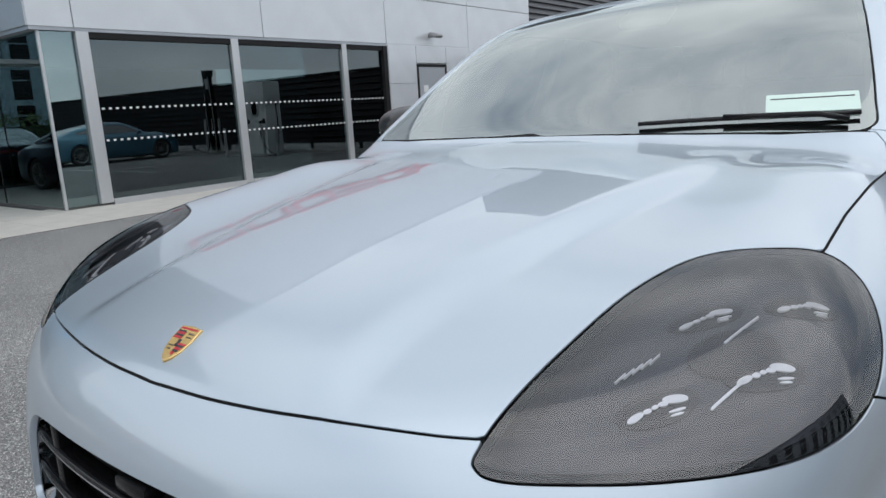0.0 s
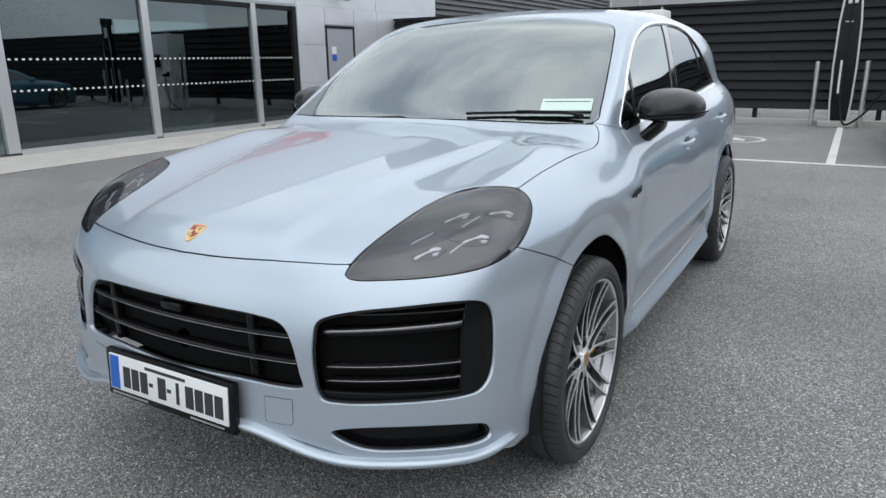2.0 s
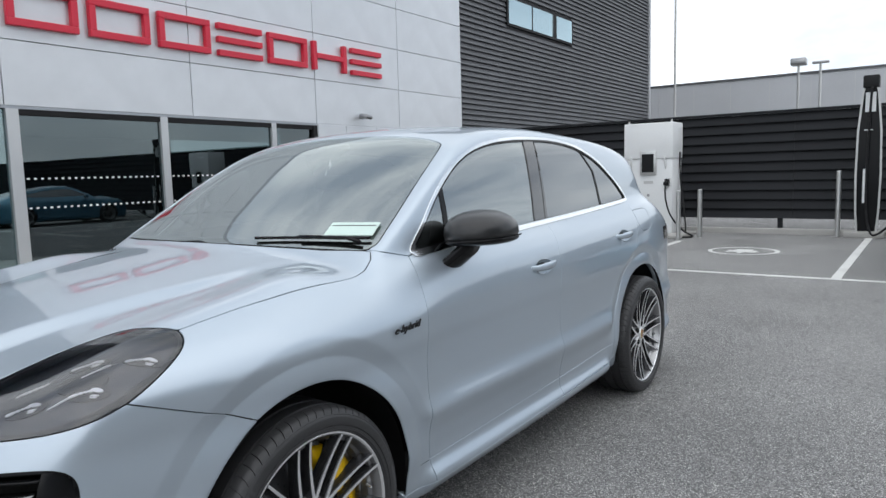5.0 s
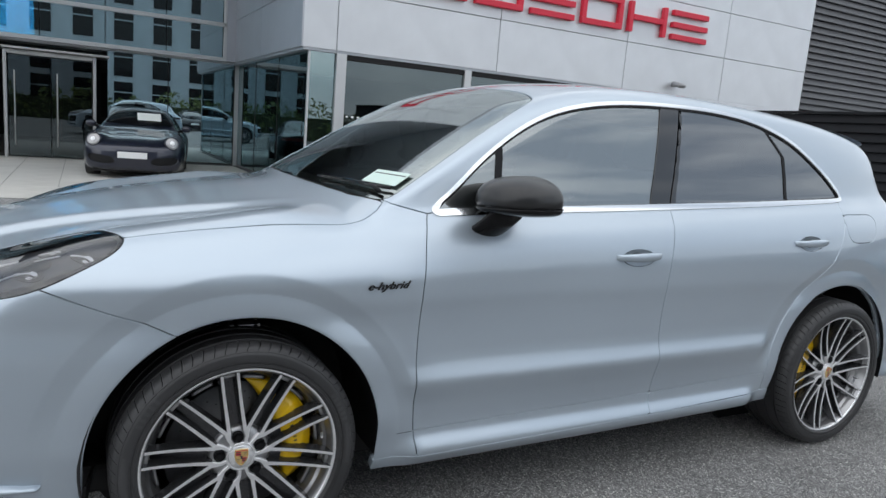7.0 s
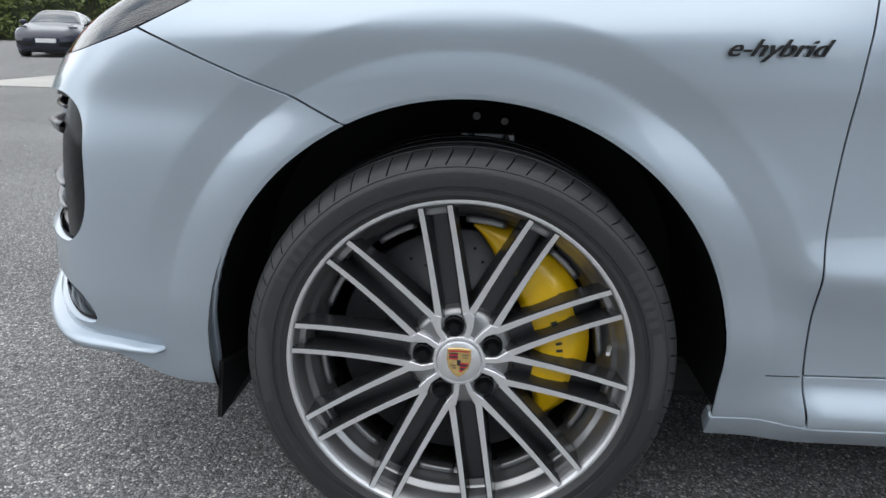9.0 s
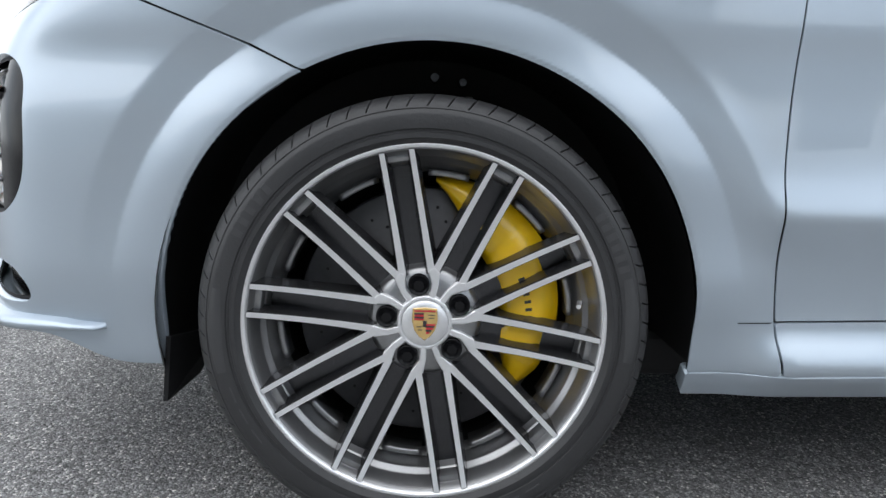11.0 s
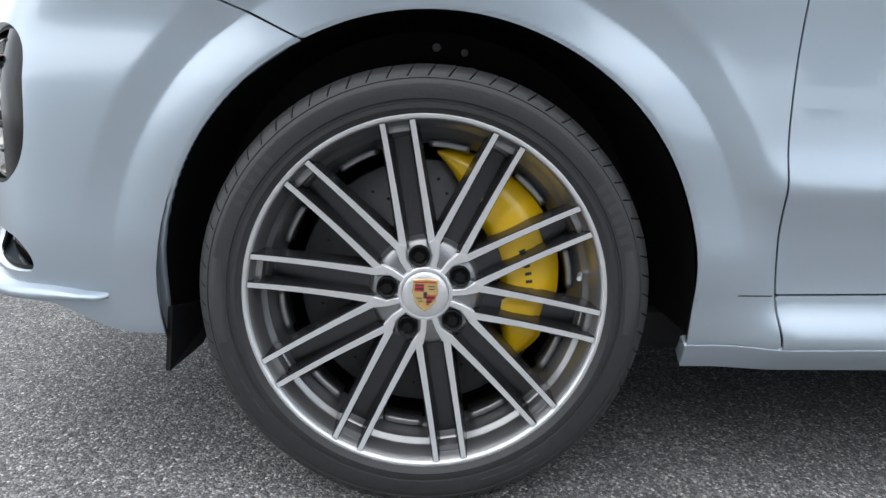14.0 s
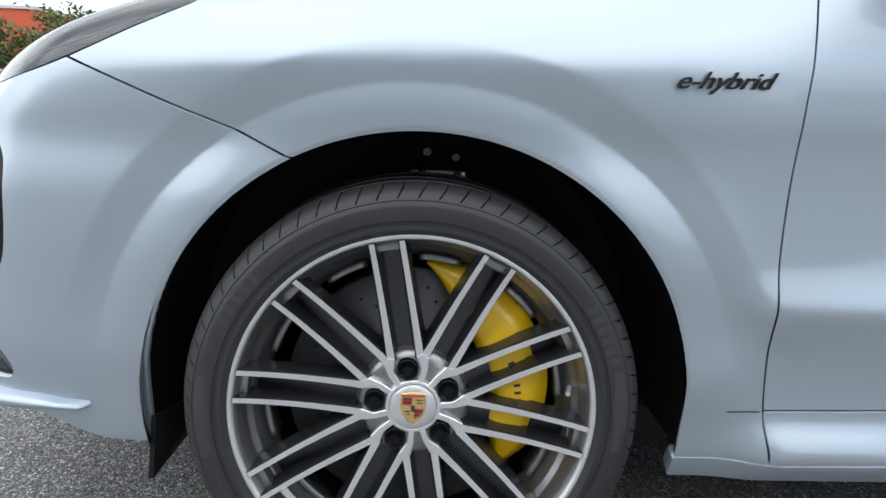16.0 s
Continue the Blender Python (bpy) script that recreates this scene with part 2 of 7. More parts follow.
def lathe(profile, n=64, axis="x", bm=None, sharp=30):
    """Turns (along, radius) pairs round an axis."""
    own = bmesh.new()
    rings = []
    for a, r in profile:
        ring = []
        for k in range(n):
            c, s = math.cos(2 * math.pi * k / n), math.sin(2 * math.pi * k / n)
            ring.append(own.verts.new((a, r * c, r * s) if axis == "x" else (r * c, r * s, a)))
        rings.append(ring)
    for p, q in zip(rings, rings[1:]):
        for k in range(n):
            own.faces.new((p[k], p[(k + 1) % n], q[(k + 1) % n], q[k]))
    return join(bm, smooth(own, sharp))


def prism(outline, depth, bm=None, m=None, bevel=0.0):
    """A flat outline (x, y) pushed up by depth, then placed by m."""
    own = bmesh.new()
    low = [own.verts.new((x, y, 0)) for x, y in outline]
    f = own.faces.new(low)
    up = bmesh.ops.extrude_face_region(own, geom=[f])
    bmesh.ops.translate(own, vec=(0, 0, depth), verts=[v for v in up["geom"] if isinstance(v, bmesh.types.BMVert)])
    if bevel:
        bmesh.ops.bevel(own, geom=[e for e in own.edges if all(v.co.z > depth / 2 for v in e.verts)], offset=bevel, segments=1, affect="EDGES")
    if m is not None:
        own.transform(m)
    return join(bm, own)


def spline(points, closed=True, n=8):
    """A smooth line through the points."""
    p = np.array(points, float)
    out = []
    count = len(p) if closed else len(p) - 1
    for i in range(count):
        if closed:
            a, b, c, d = p[i - 1], p[i], p[(i + 1) % len(p)], p[(i + 2) % len(p)]
        else:
            a, b, c, d = p[max(i - 1, 0)], p[i], p[i + 1], p[min(i + 2, len(p) - 1)]
        for k in range(n):
            u = k / n
            out.append(0.5 * (2 * b + (c - a) * u + (2 * a - 5 * b + 4 * c - d) * u * u + (3 * b - a - 3 * c + d) * u**3))
    if not closed:
        out.append(p[-1])
    return np.array(out)


def depth_in(poly, q):
    """How far the points q lie inside a closed flat outline; below zero outside."""
    out = np.full(len(q), -0.2)
    near = np.all((q > poly.min(0) - 0.1) & (q < poly.max(0) + 0.1), axis=1)
    p = q[near]
    if not len(p):
        return out
    best, odd = np.full(len(p), 1e9), np.zeros(len(p), bool)
    for a, b in zip(poly, np.roll(poly, -1, axis=0)):
        ab, ap = b - a, p - a
        u = np.clip((ap @ ab) / (ab @ ab + 1e-12), 0, 1)
        best = np.minimum(best, ((ap - u[:, None] * ab) ** 2).sum(1))
        if a[1] != b[1]:
            odd ^= ((a[1] > p[:, 1]) != (b[1] > p[:, 1])) & (p[:, 0] < (b[0] - a[0]) * (p[:, 1] - a[1]) / (b[1] - a[1]) + a[0])
    out[near] = np.sqrt(best) * np.where(odd, 1, -1)
    return out


# ---- skins: triangle sheets that can be cut along any line ----
def clip(skin, val):
    """The piece of a skin (points, normals, triangles) where val is above zero."""
    p, nrm, f = skin
    val = np.where(np.abs(val) < 1e-6, 1e-6, val)
    up = val[f] > 0
    n = up.sum(1)
    keep = [f[n == 3]]
    new_p, new_n, base = [p], [nrm], len(p)
    a_list = []
    for count in (1, 2):
        t, u = f[n == count], up[n == count]
        odd = np.argmax(u if count == 1 else ~u, axis=1)
        r = np.arange(len(t))
        a_list.append((count, t[r, odd], t[r, (odd + 1) % 3], t[r, (odd + 2) % 3]))
    ends = np.concatenate([np.stack([np.minimum(a, o), np.maximum(a, o)], 1) for _, a, b, c in a_list for o in (b, c)]) if len(f) else np.zeros((0, 2), int)
    if len(ends):
        uniq, inv = np.unique(ends, axis=0, return_inverse=True)
        inv = inv.ravel()
        v0, v1 = val[uniq[:, 0]], val[uniq[:, 1]]
        w = (v0 / (v0 - v1))[:, None]
        new_p.append(p[uniq[:, 0]] * (1 - w) + p[uniq[:, 1]] * w)
        m = nrm[uniq[:, 0]] * (1 - w) + nrm[uniq[:, 1]] * w
        new_n.append(m / np.linalg.norm(m, axis=1, keepdims=True))
        at = 0
        for count, a, b, c in a_list:
            k = len(a)
            ab, ac = base + inv[at : at + k], base + inv[at + k : at + 2 * k]
            at += 2 * k
            if count == 1:
                keep.append(np.stack([a, ab, ac], 1))
            else:
                keep += [np.stack([ab, b, c], 1), np.stack([ab, c, ac], 1)]
    p, nrm, f = np.concatenate(new_p), np.concatenate(new_n), np.concatenate(keep)
    used, inv = np.unique(f, return_inverse=True)
    return p[used], nrm[used], inv.reshape(-1, 3)


def mirrored(skin):
    p, n, f = skin
    return p * (-1, 1, 1), n * (-1, 1, 1), f[:, ::-1]


def whole(skin):
    """Both halves, joined along the middle."""
    p, n, f = skin
    q, m, g = mirrored(skin)
    mid = np.abs(p[:, 0]) < 1e-5
    ids = np.where(mid, np.arange(len(p)), len(p) + np.arange(len(p)))
    return np.concatenate([p, q]), np.concatenate([n, m]), np.concatenate([f, ids[g]])


def sheet(name, skin, lip=0.010, offset=0.0, mat=None):
    """A mesh from a skin, moved out by offset, with its rims turned in by lip."""
    p, n, f = skin
    p = p + n * offset
    v, nn, faces = [p], [n], f.tolist()
    if lip and len(f):
        e = np.concatenate([f[:, [0, 1]], f[:, [1, 2]], f[:, [2, 0]]])
        key = np.sort(e, axis=1)
        _, first, count = np.unique(key, axis=0, return_index=True, return_counts=True)
        rim = e[first[count == 1]]
        k = len(rim)
        a, b = rim[:, 0], rim[:, 1]
        side = np.cross(p[b] - p[a], n[a])
        side /= np.linalg.norm(side, axis=1, keepdims=True) + 1e-12
        at = len(p)
        v += [p[a], p[b], p[b] - n[b] * lip, p[a] - n[a] * lip]
        nn += [(side + n[a]) * 0.7, (side + n[b]) * 0.7, side, side]
        i = np.arange(k)
        faces += np.stack([at + i, at + 3 * k + i, at + 2 * k + i, at + k + i], 1).tolist()
    v, nn = np.concatenate(v), np.concatenate(nn)
    nn /= np.linalg.norm(nn, axis=1, keepdims=True) + 1e-12
    me = bpy.data.meshes.new(name)
    me.from_pydata(v.tolist(), [], faces)
    me.polygons.foreach_set("use_smooth", np.ones(len(me.polygons), bool))
    me.normals_split_custom_set_from_vertices(nn.tolist())
    if mat:
        me.materials.append(mat)
    me.update()
    return me


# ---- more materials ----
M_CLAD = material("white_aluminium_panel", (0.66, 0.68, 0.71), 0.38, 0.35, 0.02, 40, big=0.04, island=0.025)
# darker tone of the facade panel, used on the box's side and soffit
M_CLAD_SIDE = material("darker_aluminium_panel", (0.42, 0.44, 0.48), 0.36, 0.45, 0.03, 40, big=0.04, island=0.03)
M_JOINT = material("panel_joint", (0.05, 0.05, 0.055), 0.8)
M_ALU = material("silver_window_frame", (0.58, 0.59, 0.60), 0.35, 0.6, 0.04, 60)
M_SLAT = material("dark_grey_cladding", (0.105, 0.108, 0.115), 0.5, 0.3, 0.08, 12, big=0.06, island=0.06)
M_FENCE = material("anthracite_fence_board", (0.010, 0.0112, 0.0138), 0.6, 0.0, 0.15, 10, big=0.1, island=0.12, spec=0.3)
M_SHOP = glass_material("shop_glass", (0.26, 0.32, 0.33), 0.085, gloss_color=(0.80, 0.92, 0.97))
M_CURTAIN = glass_material("curtain_glass", (0.36, 0.50, 0.50), 0.52, gloss_color=(0.74, 0.93, 1.0))
M_RETURN = glass_material("return_glass", (0.30, 0.42, 0.41), 0.22, gloss_color=(0.76, 0.93, 0.97))
# the room's dimness behind the glass is put into this dark wall colour
M_ROOM = material("shaded_showroom_wall", (0.10, 0.11, 0.11), 0.8, spread=0.2, scale=3)
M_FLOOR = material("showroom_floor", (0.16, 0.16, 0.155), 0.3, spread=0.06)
M_PAVE = material("pale_paving", (0.54, 0.52, 0.48), 0.75, spread=0.12, scale=60, bump_size=0.001, bump_scale=150, big=0.06, island=0.05)
M_LINE = material("road_paint", (0.66, 0.66, 0.64), 0.7, spread=0.15, scale=35, bump_size=0.002, bump_scale=180, big=0.12)
M_KERB = material("concrete_kerb", (0.40, 0.39, 0.37), 0.8, spread=0.12, scale=40, big=0.1, bump_size=0.001)
M_SIGN = material("red_sign_face", (0.62, 0.015, 0.045), 0.35, spread=0.05)
M_STEEL = material("brushed_steel", (0.56, 0.56, 0.55), 0.38, 0.9, 0.06, 90)
M_GREY = material("grey_metal_shed", (0.50, 0.51, 0.53), 0.5, 0.2, 0.03, 8, big=0.05)
M_BRICK = material("orange_red_cladding", (0.55, 0.09, 0.03), 0.6, spread=0.08, scale=6)
M_DOOR = material("grey_steel_door", (0.36, 0.38, 0.41), 0.45, spread=0.04)

# ---- ground ----
gm = bmesh.new()
bmesh.ops.create_grid(gm, x_segments=2, y_segments=2, size=900)
tagged(part("ground", gm, M_ASPHALT), "dark grey worn asphalt yard with pale chips", "ground", kind="structure")
pavement = tagged(part("pavement", box(-16.75, -8.30, -8.0, 17.4, -0.3, 0.004), M_JOINT), "pale paving in front of the showroom", "pavement", kind="structure")
FX = -10.03


def struct(name, bm, mat, label, category="wall"):
    return tagged(part(name, bm, mat), label, category, kind="structure")


# ---- showroom: recessed glass below, clad box above ----
facade = struct("wall_facade", box(FX - 0.30, FX - 0.055, 3.26, 17.38, 2.76, 8.2), M_JOINT, "white aluminium panel facade above the shop windows")
return_wall = struct("wall_return", box(-16.9, FX - 0.02, 3.24, 3.46, 2.76, 8.2), M_JOINT, "grey aluminium panel side of the projecting box")
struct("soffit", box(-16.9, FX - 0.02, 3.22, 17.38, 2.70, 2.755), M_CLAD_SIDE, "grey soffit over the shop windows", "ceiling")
struct("wall_end", box(FX - 0.25, FX - 0.01, 10.93, 17.40, 0.0, 2.755), M_CLAD, "white aluminium wall beside the shop windows")
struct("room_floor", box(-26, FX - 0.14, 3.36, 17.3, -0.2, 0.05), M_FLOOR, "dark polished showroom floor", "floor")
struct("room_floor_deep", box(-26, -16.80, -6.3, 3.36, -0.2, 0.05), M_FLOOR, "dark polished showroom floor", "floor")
struct("room_back", box(-26.2, -26.0, -6.4, 17.4, 0.0, 8.2), M_ROOM, "back wall of the showroom, its dimness put into the dark colour")
struct("room_side", box(-26.0, FX - 0.3, 17.2, 17.4, 0.0, 2.7), M_ROOM, "side wall of the showroom, its dimness put into the dark colour")
struct("room_end", box(-26.0, -16.9, -6.45, -6.25, 0.0, 8.2), M_CLAD_SIDE, "grey end wall of the showroom")
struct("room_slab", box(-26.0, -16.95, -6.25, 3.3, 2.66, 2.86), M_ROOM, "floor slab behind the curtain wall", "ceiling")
struct("roof_slab", box(-26.2, FX - 0.06, -6.45, 17.4, 8.2, 8.4), M_CLAD_SIDE, "flat roof of the showroom", "roof")


def pane_with_dots(win, x, y0, y1, z0, z1, mat, dots=True):
    pane = part("pane", box(x - 0.006, x + 0.006, y0, y1, z0, z1), mat, win, "dark reflecting glass pane")
    pane.visible_shadow = False
    if dots:
        bm = None
        for z in (1.02, 1.52):
            for k in range(int((y1 - y0) / 0.115)):
                y = y0 + 0.06 + 0.115 * k
                bm = box(x + 0.008, x + 0.010, y, y + 0.045, z, z + 0.03, bm=bm)
        tagged(part("dot_band", bm, M_WHITE, win, "two rows of small pale squares on the glass"), kind="stuff")
    return pane


def shop_window(n, y0, y1, post):
    win = tagged(part("window_%d" % n, box(FX - 0.14, FX - 0.02, y0, y0 + post, 0.05, 2.70, 0.006), M_ALU), "tall shop window in a silver aluminium frame", "window", kind="structure")
    part("window_sill", box(FX - 0.15, FX - 0.0, y0 + post, y1, 0.0, 0.10, 0.006), M_ALU, win)
    part("window_head", box(FX - 0.14, FX - 0.03, y0 + post, y1, 2.60, 2.70, 0.006), M_MATT, win)
    pane_with_dots(win, FX - 0.09, y0 + post, y1, 0.10, 2.60, M_SHOP)


shop_window(1, 3.88, 6.68, 0.20)
shop_window(2, 6.68, 9.50, 0.16)
shop_window(3, 9.50, 10.80, 0.14)
struct("window_jamb", box(FX - 0.14, FX - 0.0, 10.80, 10.93, 0.0, 2.70), M_MATT, "dark end frame of the shop windows", "window")
corner = tagged(part("window_4", box(FX - 0.12, FX - 0.08, 3.34, 3.38, 0.0, 2.70), M_ALU), "frameless glass corner of the showroom", "window", kind="structure")
pane_with_dots(corner, FX - 0.10, 3.38, 3.88, 0.05, 2.70, M_RETURN, False)
for k in range(3):
    x0 = FX - 0.12 - 2.2 * k
    p = part("pane", box(x0 - 2.19, x0, 3.352, 3.366, 0.05, 2.70), M_RETURN, corner, "green-tinted glass pane")
    p.visible_shadow = False
    if k < 2:
        part("joint", box(x0 - 2.21, x0 - 2.19, 3.345, 3.372, 0.05, 2.70), M_MATT, corner)
# curtain wall at the back of the recess
curtain = tagged(part("window_5", box(-16.80, -16.60, -6.25, 3.24, 2.70, 2.84, 0.01), M_ALU), "glass curtain wall with a silver band", "window", kind="structure")
part("band", box(-16.60, -16.35, -5.50, 2.95, 2.74, 2.84, 0.01), M_ALU, curtain)
part("rail", box(-16.42, -16.34, -5.50, 2.95, 3.62, 3.72, 0.01), M_ALU, curtain)
part("corner_post", box(-16.42, -16.34, 2.87, 2.95, 2.74, 5.6, 0.01), M_ALU, curtain)
part("corner_post", box(-16.42, -16.34, -5.54, -5.46, 2.74, 5.6, 0.01), M_ALU, curtain)
part("rail", box(-16.42, -16.34, -5.50, 2.95, 5.5, 5.6, 0.01), M_ALU, curtain)
for k in range(6):
    y0, y1 = -5.46 + 1.388 * k, -5.46 + 1.388 * (k + 1) - 0.02
    for z0, z1 in ((2.84, 3.62), (3.72, 5.5)):
        part("pane", box(-16.392, -16.380, y0, y1, z0, z1), M_CURTAIN, curtain, "blue-green curtain wall pane").visible_shadow = False
for y0, y1 in ((-6.25, -5.2), (-5.18, -4.06), (-2.54, -2.22), (0.14, 1.55), (1.57, 3.22)):
    part("pane", box(-16.706, -16.694, y0, y1, 0.05, 2.70), M_CURTAIN, curtain, "green-tinted glass pane").visible_shadow = False
    part("joint", box(-16.72, -16.68, y1, y1 + 0.02, 0.05, 2.70), M_MATT, curtain)
struct("fascia", box(-16.75, -16.40, -6.45, -5.52, 2.72, 5.6), M_CLAD, "white fascia panel over the curtain wall")
for k in range(7):
    part("upper_window", box(-25.99, -25.97, -5.0 + 1.3 * k, -4.4 + 1.3 * k, 0.9, 2.5), M_JOINT, bpy.data.objects["room_back"])
struct("corner_mullion", box(-16.76, -16.66, 3.245, 3.345, 0.0, 2.70), M_ALU, "silver post in the glass corner", "window")
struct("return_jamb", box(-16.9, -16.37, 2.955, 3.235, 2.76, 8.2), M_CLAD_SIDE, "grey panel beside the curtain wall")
# white swing door and the glass portal
door = tagged(part("door_1", box(-16.76, -16.62, -4.04, -3.90, 0.0, 2.68, 0.01), M_WHITE), "white framed glass door", "door", kind="structure")
part("door_post", box(-16.76, -16.62, -2.70, -2.56, 0.0, 2.68, 0.01), M_WHITE, door)
part("door_head", box(-16.76, -16.62, -3.90, -2.70, 2.54, 2.68, 0.01), M_WHITE, door)
leaf = part("door_leaf", box(-16.73, -16.65, -3.86, -3.72, 0.03, 2.50, 0.008, bm=box(-16.73, -16.65, -2.88, -2.74, 0.03, 2.50, 0.008, bm=box(-16.73, -16.65, -3.72, -2.88, 2.36, 2.50, 0.008, bm=box(-16.73, -16.65, -3.72, -2.88, 0.03, 0.24, 0.008)))), M_WHITE, door)
part("door_pane", box(-16.70, -16.69, -3.72, -2.88, 0.24, 2.36), M_CURTAIN, door).visible_shadow = False
part("door_handle", rod((-16.60, -2.84, 1.04), (-16.60, -2.98, 1.04), 0.012), M_STEEL, door)
portal = tagged(part("door_2", box(-16.06, -15.95, -2.02, -1.95, 0.0, 2.46, 0.01), M_ALU), "steel framed glass entrance portal", "door", kind="structure")
part("portal_post", box(-16.06, -15.95, -0.19, -0.12, 0.0, 2.46, 0.01), M_ALU, portal)
part("portal_head", box(-16.9, -15.95, -1.94, -0.20, 2.36, 2.46, 0.01), M_STEEL, portal)
part("portal_canopy", box(-16.9, -15.80, -2.30, 0.16, 2.47, 2.52, 0.008), M_STEEL, portal)
for y0, y1 in ((-1.92, -1.08), (-1.06, -0.22)):
    part("portal_leaf", box(-16.02, -16.005, y0, y1, 0.05, 2.34), M_SHOP, portal, "glass door leaf").visible_shadow = False
    part("portal_bar", rod((-15.96, (y0 + y1) / 2 - 0.3, 0.3), (-15.96, (y0 + y1) / 2 - 0.3, 2.0), 0.014), M_STEEL, portal)
for y0 in (-2.26, 0.12):
    part("portal_side", box(-16.6, -15.85, y0, y0 + 0.014, 0.03, 2.46), M_CURTAIN, portal, "glass side screen").visible_shadow = False
# grey service door in the white wall
sdoor = tagged(part("door_3", box(FX - 0.012, FX + 0.012, 12.02, 13.08, 0.02, 2.24, 0.004), M_DOOR), "flush grey steel service door", "door", kind="structure")
part("door_frame", box(FX - 0.02, FX + 0.02, 11.95, 12.02, 0.0, 2.31, bm=box(FX - 0.02, FX + 0.02, 13.08, 13.15, 0.0, 2.31, bm=box(FX - 0.02, FX + 0.02, 12.02, 13.08, 2.24, 2.31))), M_MATT, sdoor)
part("door_notice", box(FX + 0.012, FX + 0.016, 12.18, 12.36, 1.62, 1.80, bm=None), M_WHITE, sdoor, "white notice on the door")
part("door_notice", box(FX + 0.012, FX + 0.016, 12.18, 12.36, 1.44, 1.60), M_BLUE, sdoor, "blue notice on the door")
part("door_handle", box(FX + 0.012, FX + 0.06, 12.92, 12.98, 1.02, 1.06, 0.008), M_STEEL, sdoor)

# ---- dark slatted hall beyond ----
hall = struct("wall_hall", box(-13.0, FX - 0.09, 17.42, 35.4, 0.0, 12.0), M_JOINT, "dark grey hall clad with level slats")
hw = tagged(part("window_6", box(FX - 0.10, FX + 0.02, 20.40, 25.80, 6.58, 7.60), M_MATT), "strip window in the slatted hall", "window", kind="structure")
for y0, y1 in ((20.5, 22.2), (22.3, 24.0), (24.3, 25.7)):
    part("pane", box(FX + 0.021, FX + 0.03, y0, y1, 6.66, 7.52), M_CURTAIN, hw, "pale reflecting pane")
struct("hall_corner", box(FX - 0.12, FX + 0.04, 35.3, 35.5, 0.0, 12.0), M_GREY, "pale corner trim of the slatted hall", "trim")
shed = struct("wall_shed", box(-30, 2.35, 40.0, 40.4, 0.0, 6.12), M_GREY, "plain grey metal shed behind the fence")
part("shed_coping", box(-30, 2.37, 39.95, 40.45, 6.12, 6.24), M_SLAT, shed)
for k in range(16):
    part("shed_seam", box(-29 + 2.0 * k, -28.98 + 2.0 * k, 39.992, 40.0, 0.0, 6.12), M_STEEL, shed)
rail = struct("shed_rail", box(2.5, 2.54, 40, 40.04, 4.0, 6.2, bm=box(3.9, 3.94, 40, 40.04, 4.0, 6.2, bm=box(2.5, 3.94, 40, 40.04, 6.16, 6.2, bm=box(2.5, 3.94, 40, 40.04, 5.7, 5.74)))), M_STEEL, "steel roof guard rail", "rail")
kerb = struct("kerb", box(-10.0, 20, 14.20, 14.36, -0.2, 0.11, 0.015), M_KERB, "concrete kerb before the fence", "kerb")
# painted bay lines
for n, (x0, x1, y0, y1) in enumerate(((-4.2, 7.0, 8.22, 8.32), (1.44, 1.55, 8.32, 13.9), (-1.60, -1.49, 8.32, 12.2), (4.40, 4.51, 8.32, 13.9))):
    struct("line_%d" % (n + 1), box(x0, x1, y0, y1, -0.01, 0.0045), M_LINE, "worn white painted bay line", "line")
ring = bmesh.new()
outer = [(0.56 * math.cos(k / 36 * math.tau), 0.56 * math.sin(k / 36 * math.tau)) for k in range(36)]
va = [ring.verts.new((-0.12 + x, 10.9 + y, 0.0045)) for x, y in outer]
vb = [ring.verts.new((-0.12 + x * 0.87, 10.9 + y * 0.87, 0.0045)) for x, y in outer]
for k in range(36):
    ring.faces.new((va[k], va[(k + 1) % 36], vb[(k + 1) % 36], vb[k]))
ring = box(-0.36, 0.10, 10.74, 10.98, 0.0, 0.0045, bm=ring)
ring = box(-0.26, 0.00, 10.98, 11.12, 0.0, 0.0045, bm=ring)
ring = box(-0.16, -0.10, 10.56, 10.74, 0.0, 0.0045, bm=ring)
struct("bay_mark", ring, M_LINE, "white painted round charging mark", "line")

# ---- car body: a smooth intersection of a side, a top, a nose and a tail surface ----
def curve(pairs, soft=0.03):
    """A smooth function through (place, value) pairs."""
    xs, ys = np.array(pairs, float).T
    h, d = np.diff(xs), np.diff(ys) / np.diff(xs)
    m = np.r_[d[0], np.where(d[:-1] * d[1:] > 0, 2 * d[:-1] * d[1:] / (d[:-1] + d[1:] + 1e-12 * np.sign(d[1:] + 1e-30)), 0), d[-1]]
    lo, hi = xs[0] - 0.4, xs[-1] + 0.4
    q = np.linspace(lo, hi, 3000)
    i = np.clip(np.searchsorted(xs, q) - 1, 0, len(xs) - 2)
    u = (q - xs[i]) / h[i]
    v = (1 + 2 * u) * (1 - u) ** 2 * ys[i] + u * (1 - u) ** 2 * h[i] * m[i] + u * u * (3 - 2 * u) * ys[i + 1] + u * u * (u - 1) * h[i] * m[i + 1]
    v = np.where(u < 0, ys[0] + (q - xs[0]) * m[0], np.where(u > 1, ys[-1] + (q - xs[-1]) * m[-1], v))
    if soft:
        n = max(1, int(soft / (hi - lo) * 3000))
        k = np.exp(-0.5 * (np.arange(-3 * n, 3 * n + 1) / n) ** 2)
        v = np.convolve(np.pad(v, 3 * n, mode="reflect", reflect_type="odd"), k / k.sum(), mode="valid")
    return lambda x: np.interp(x, q, v)


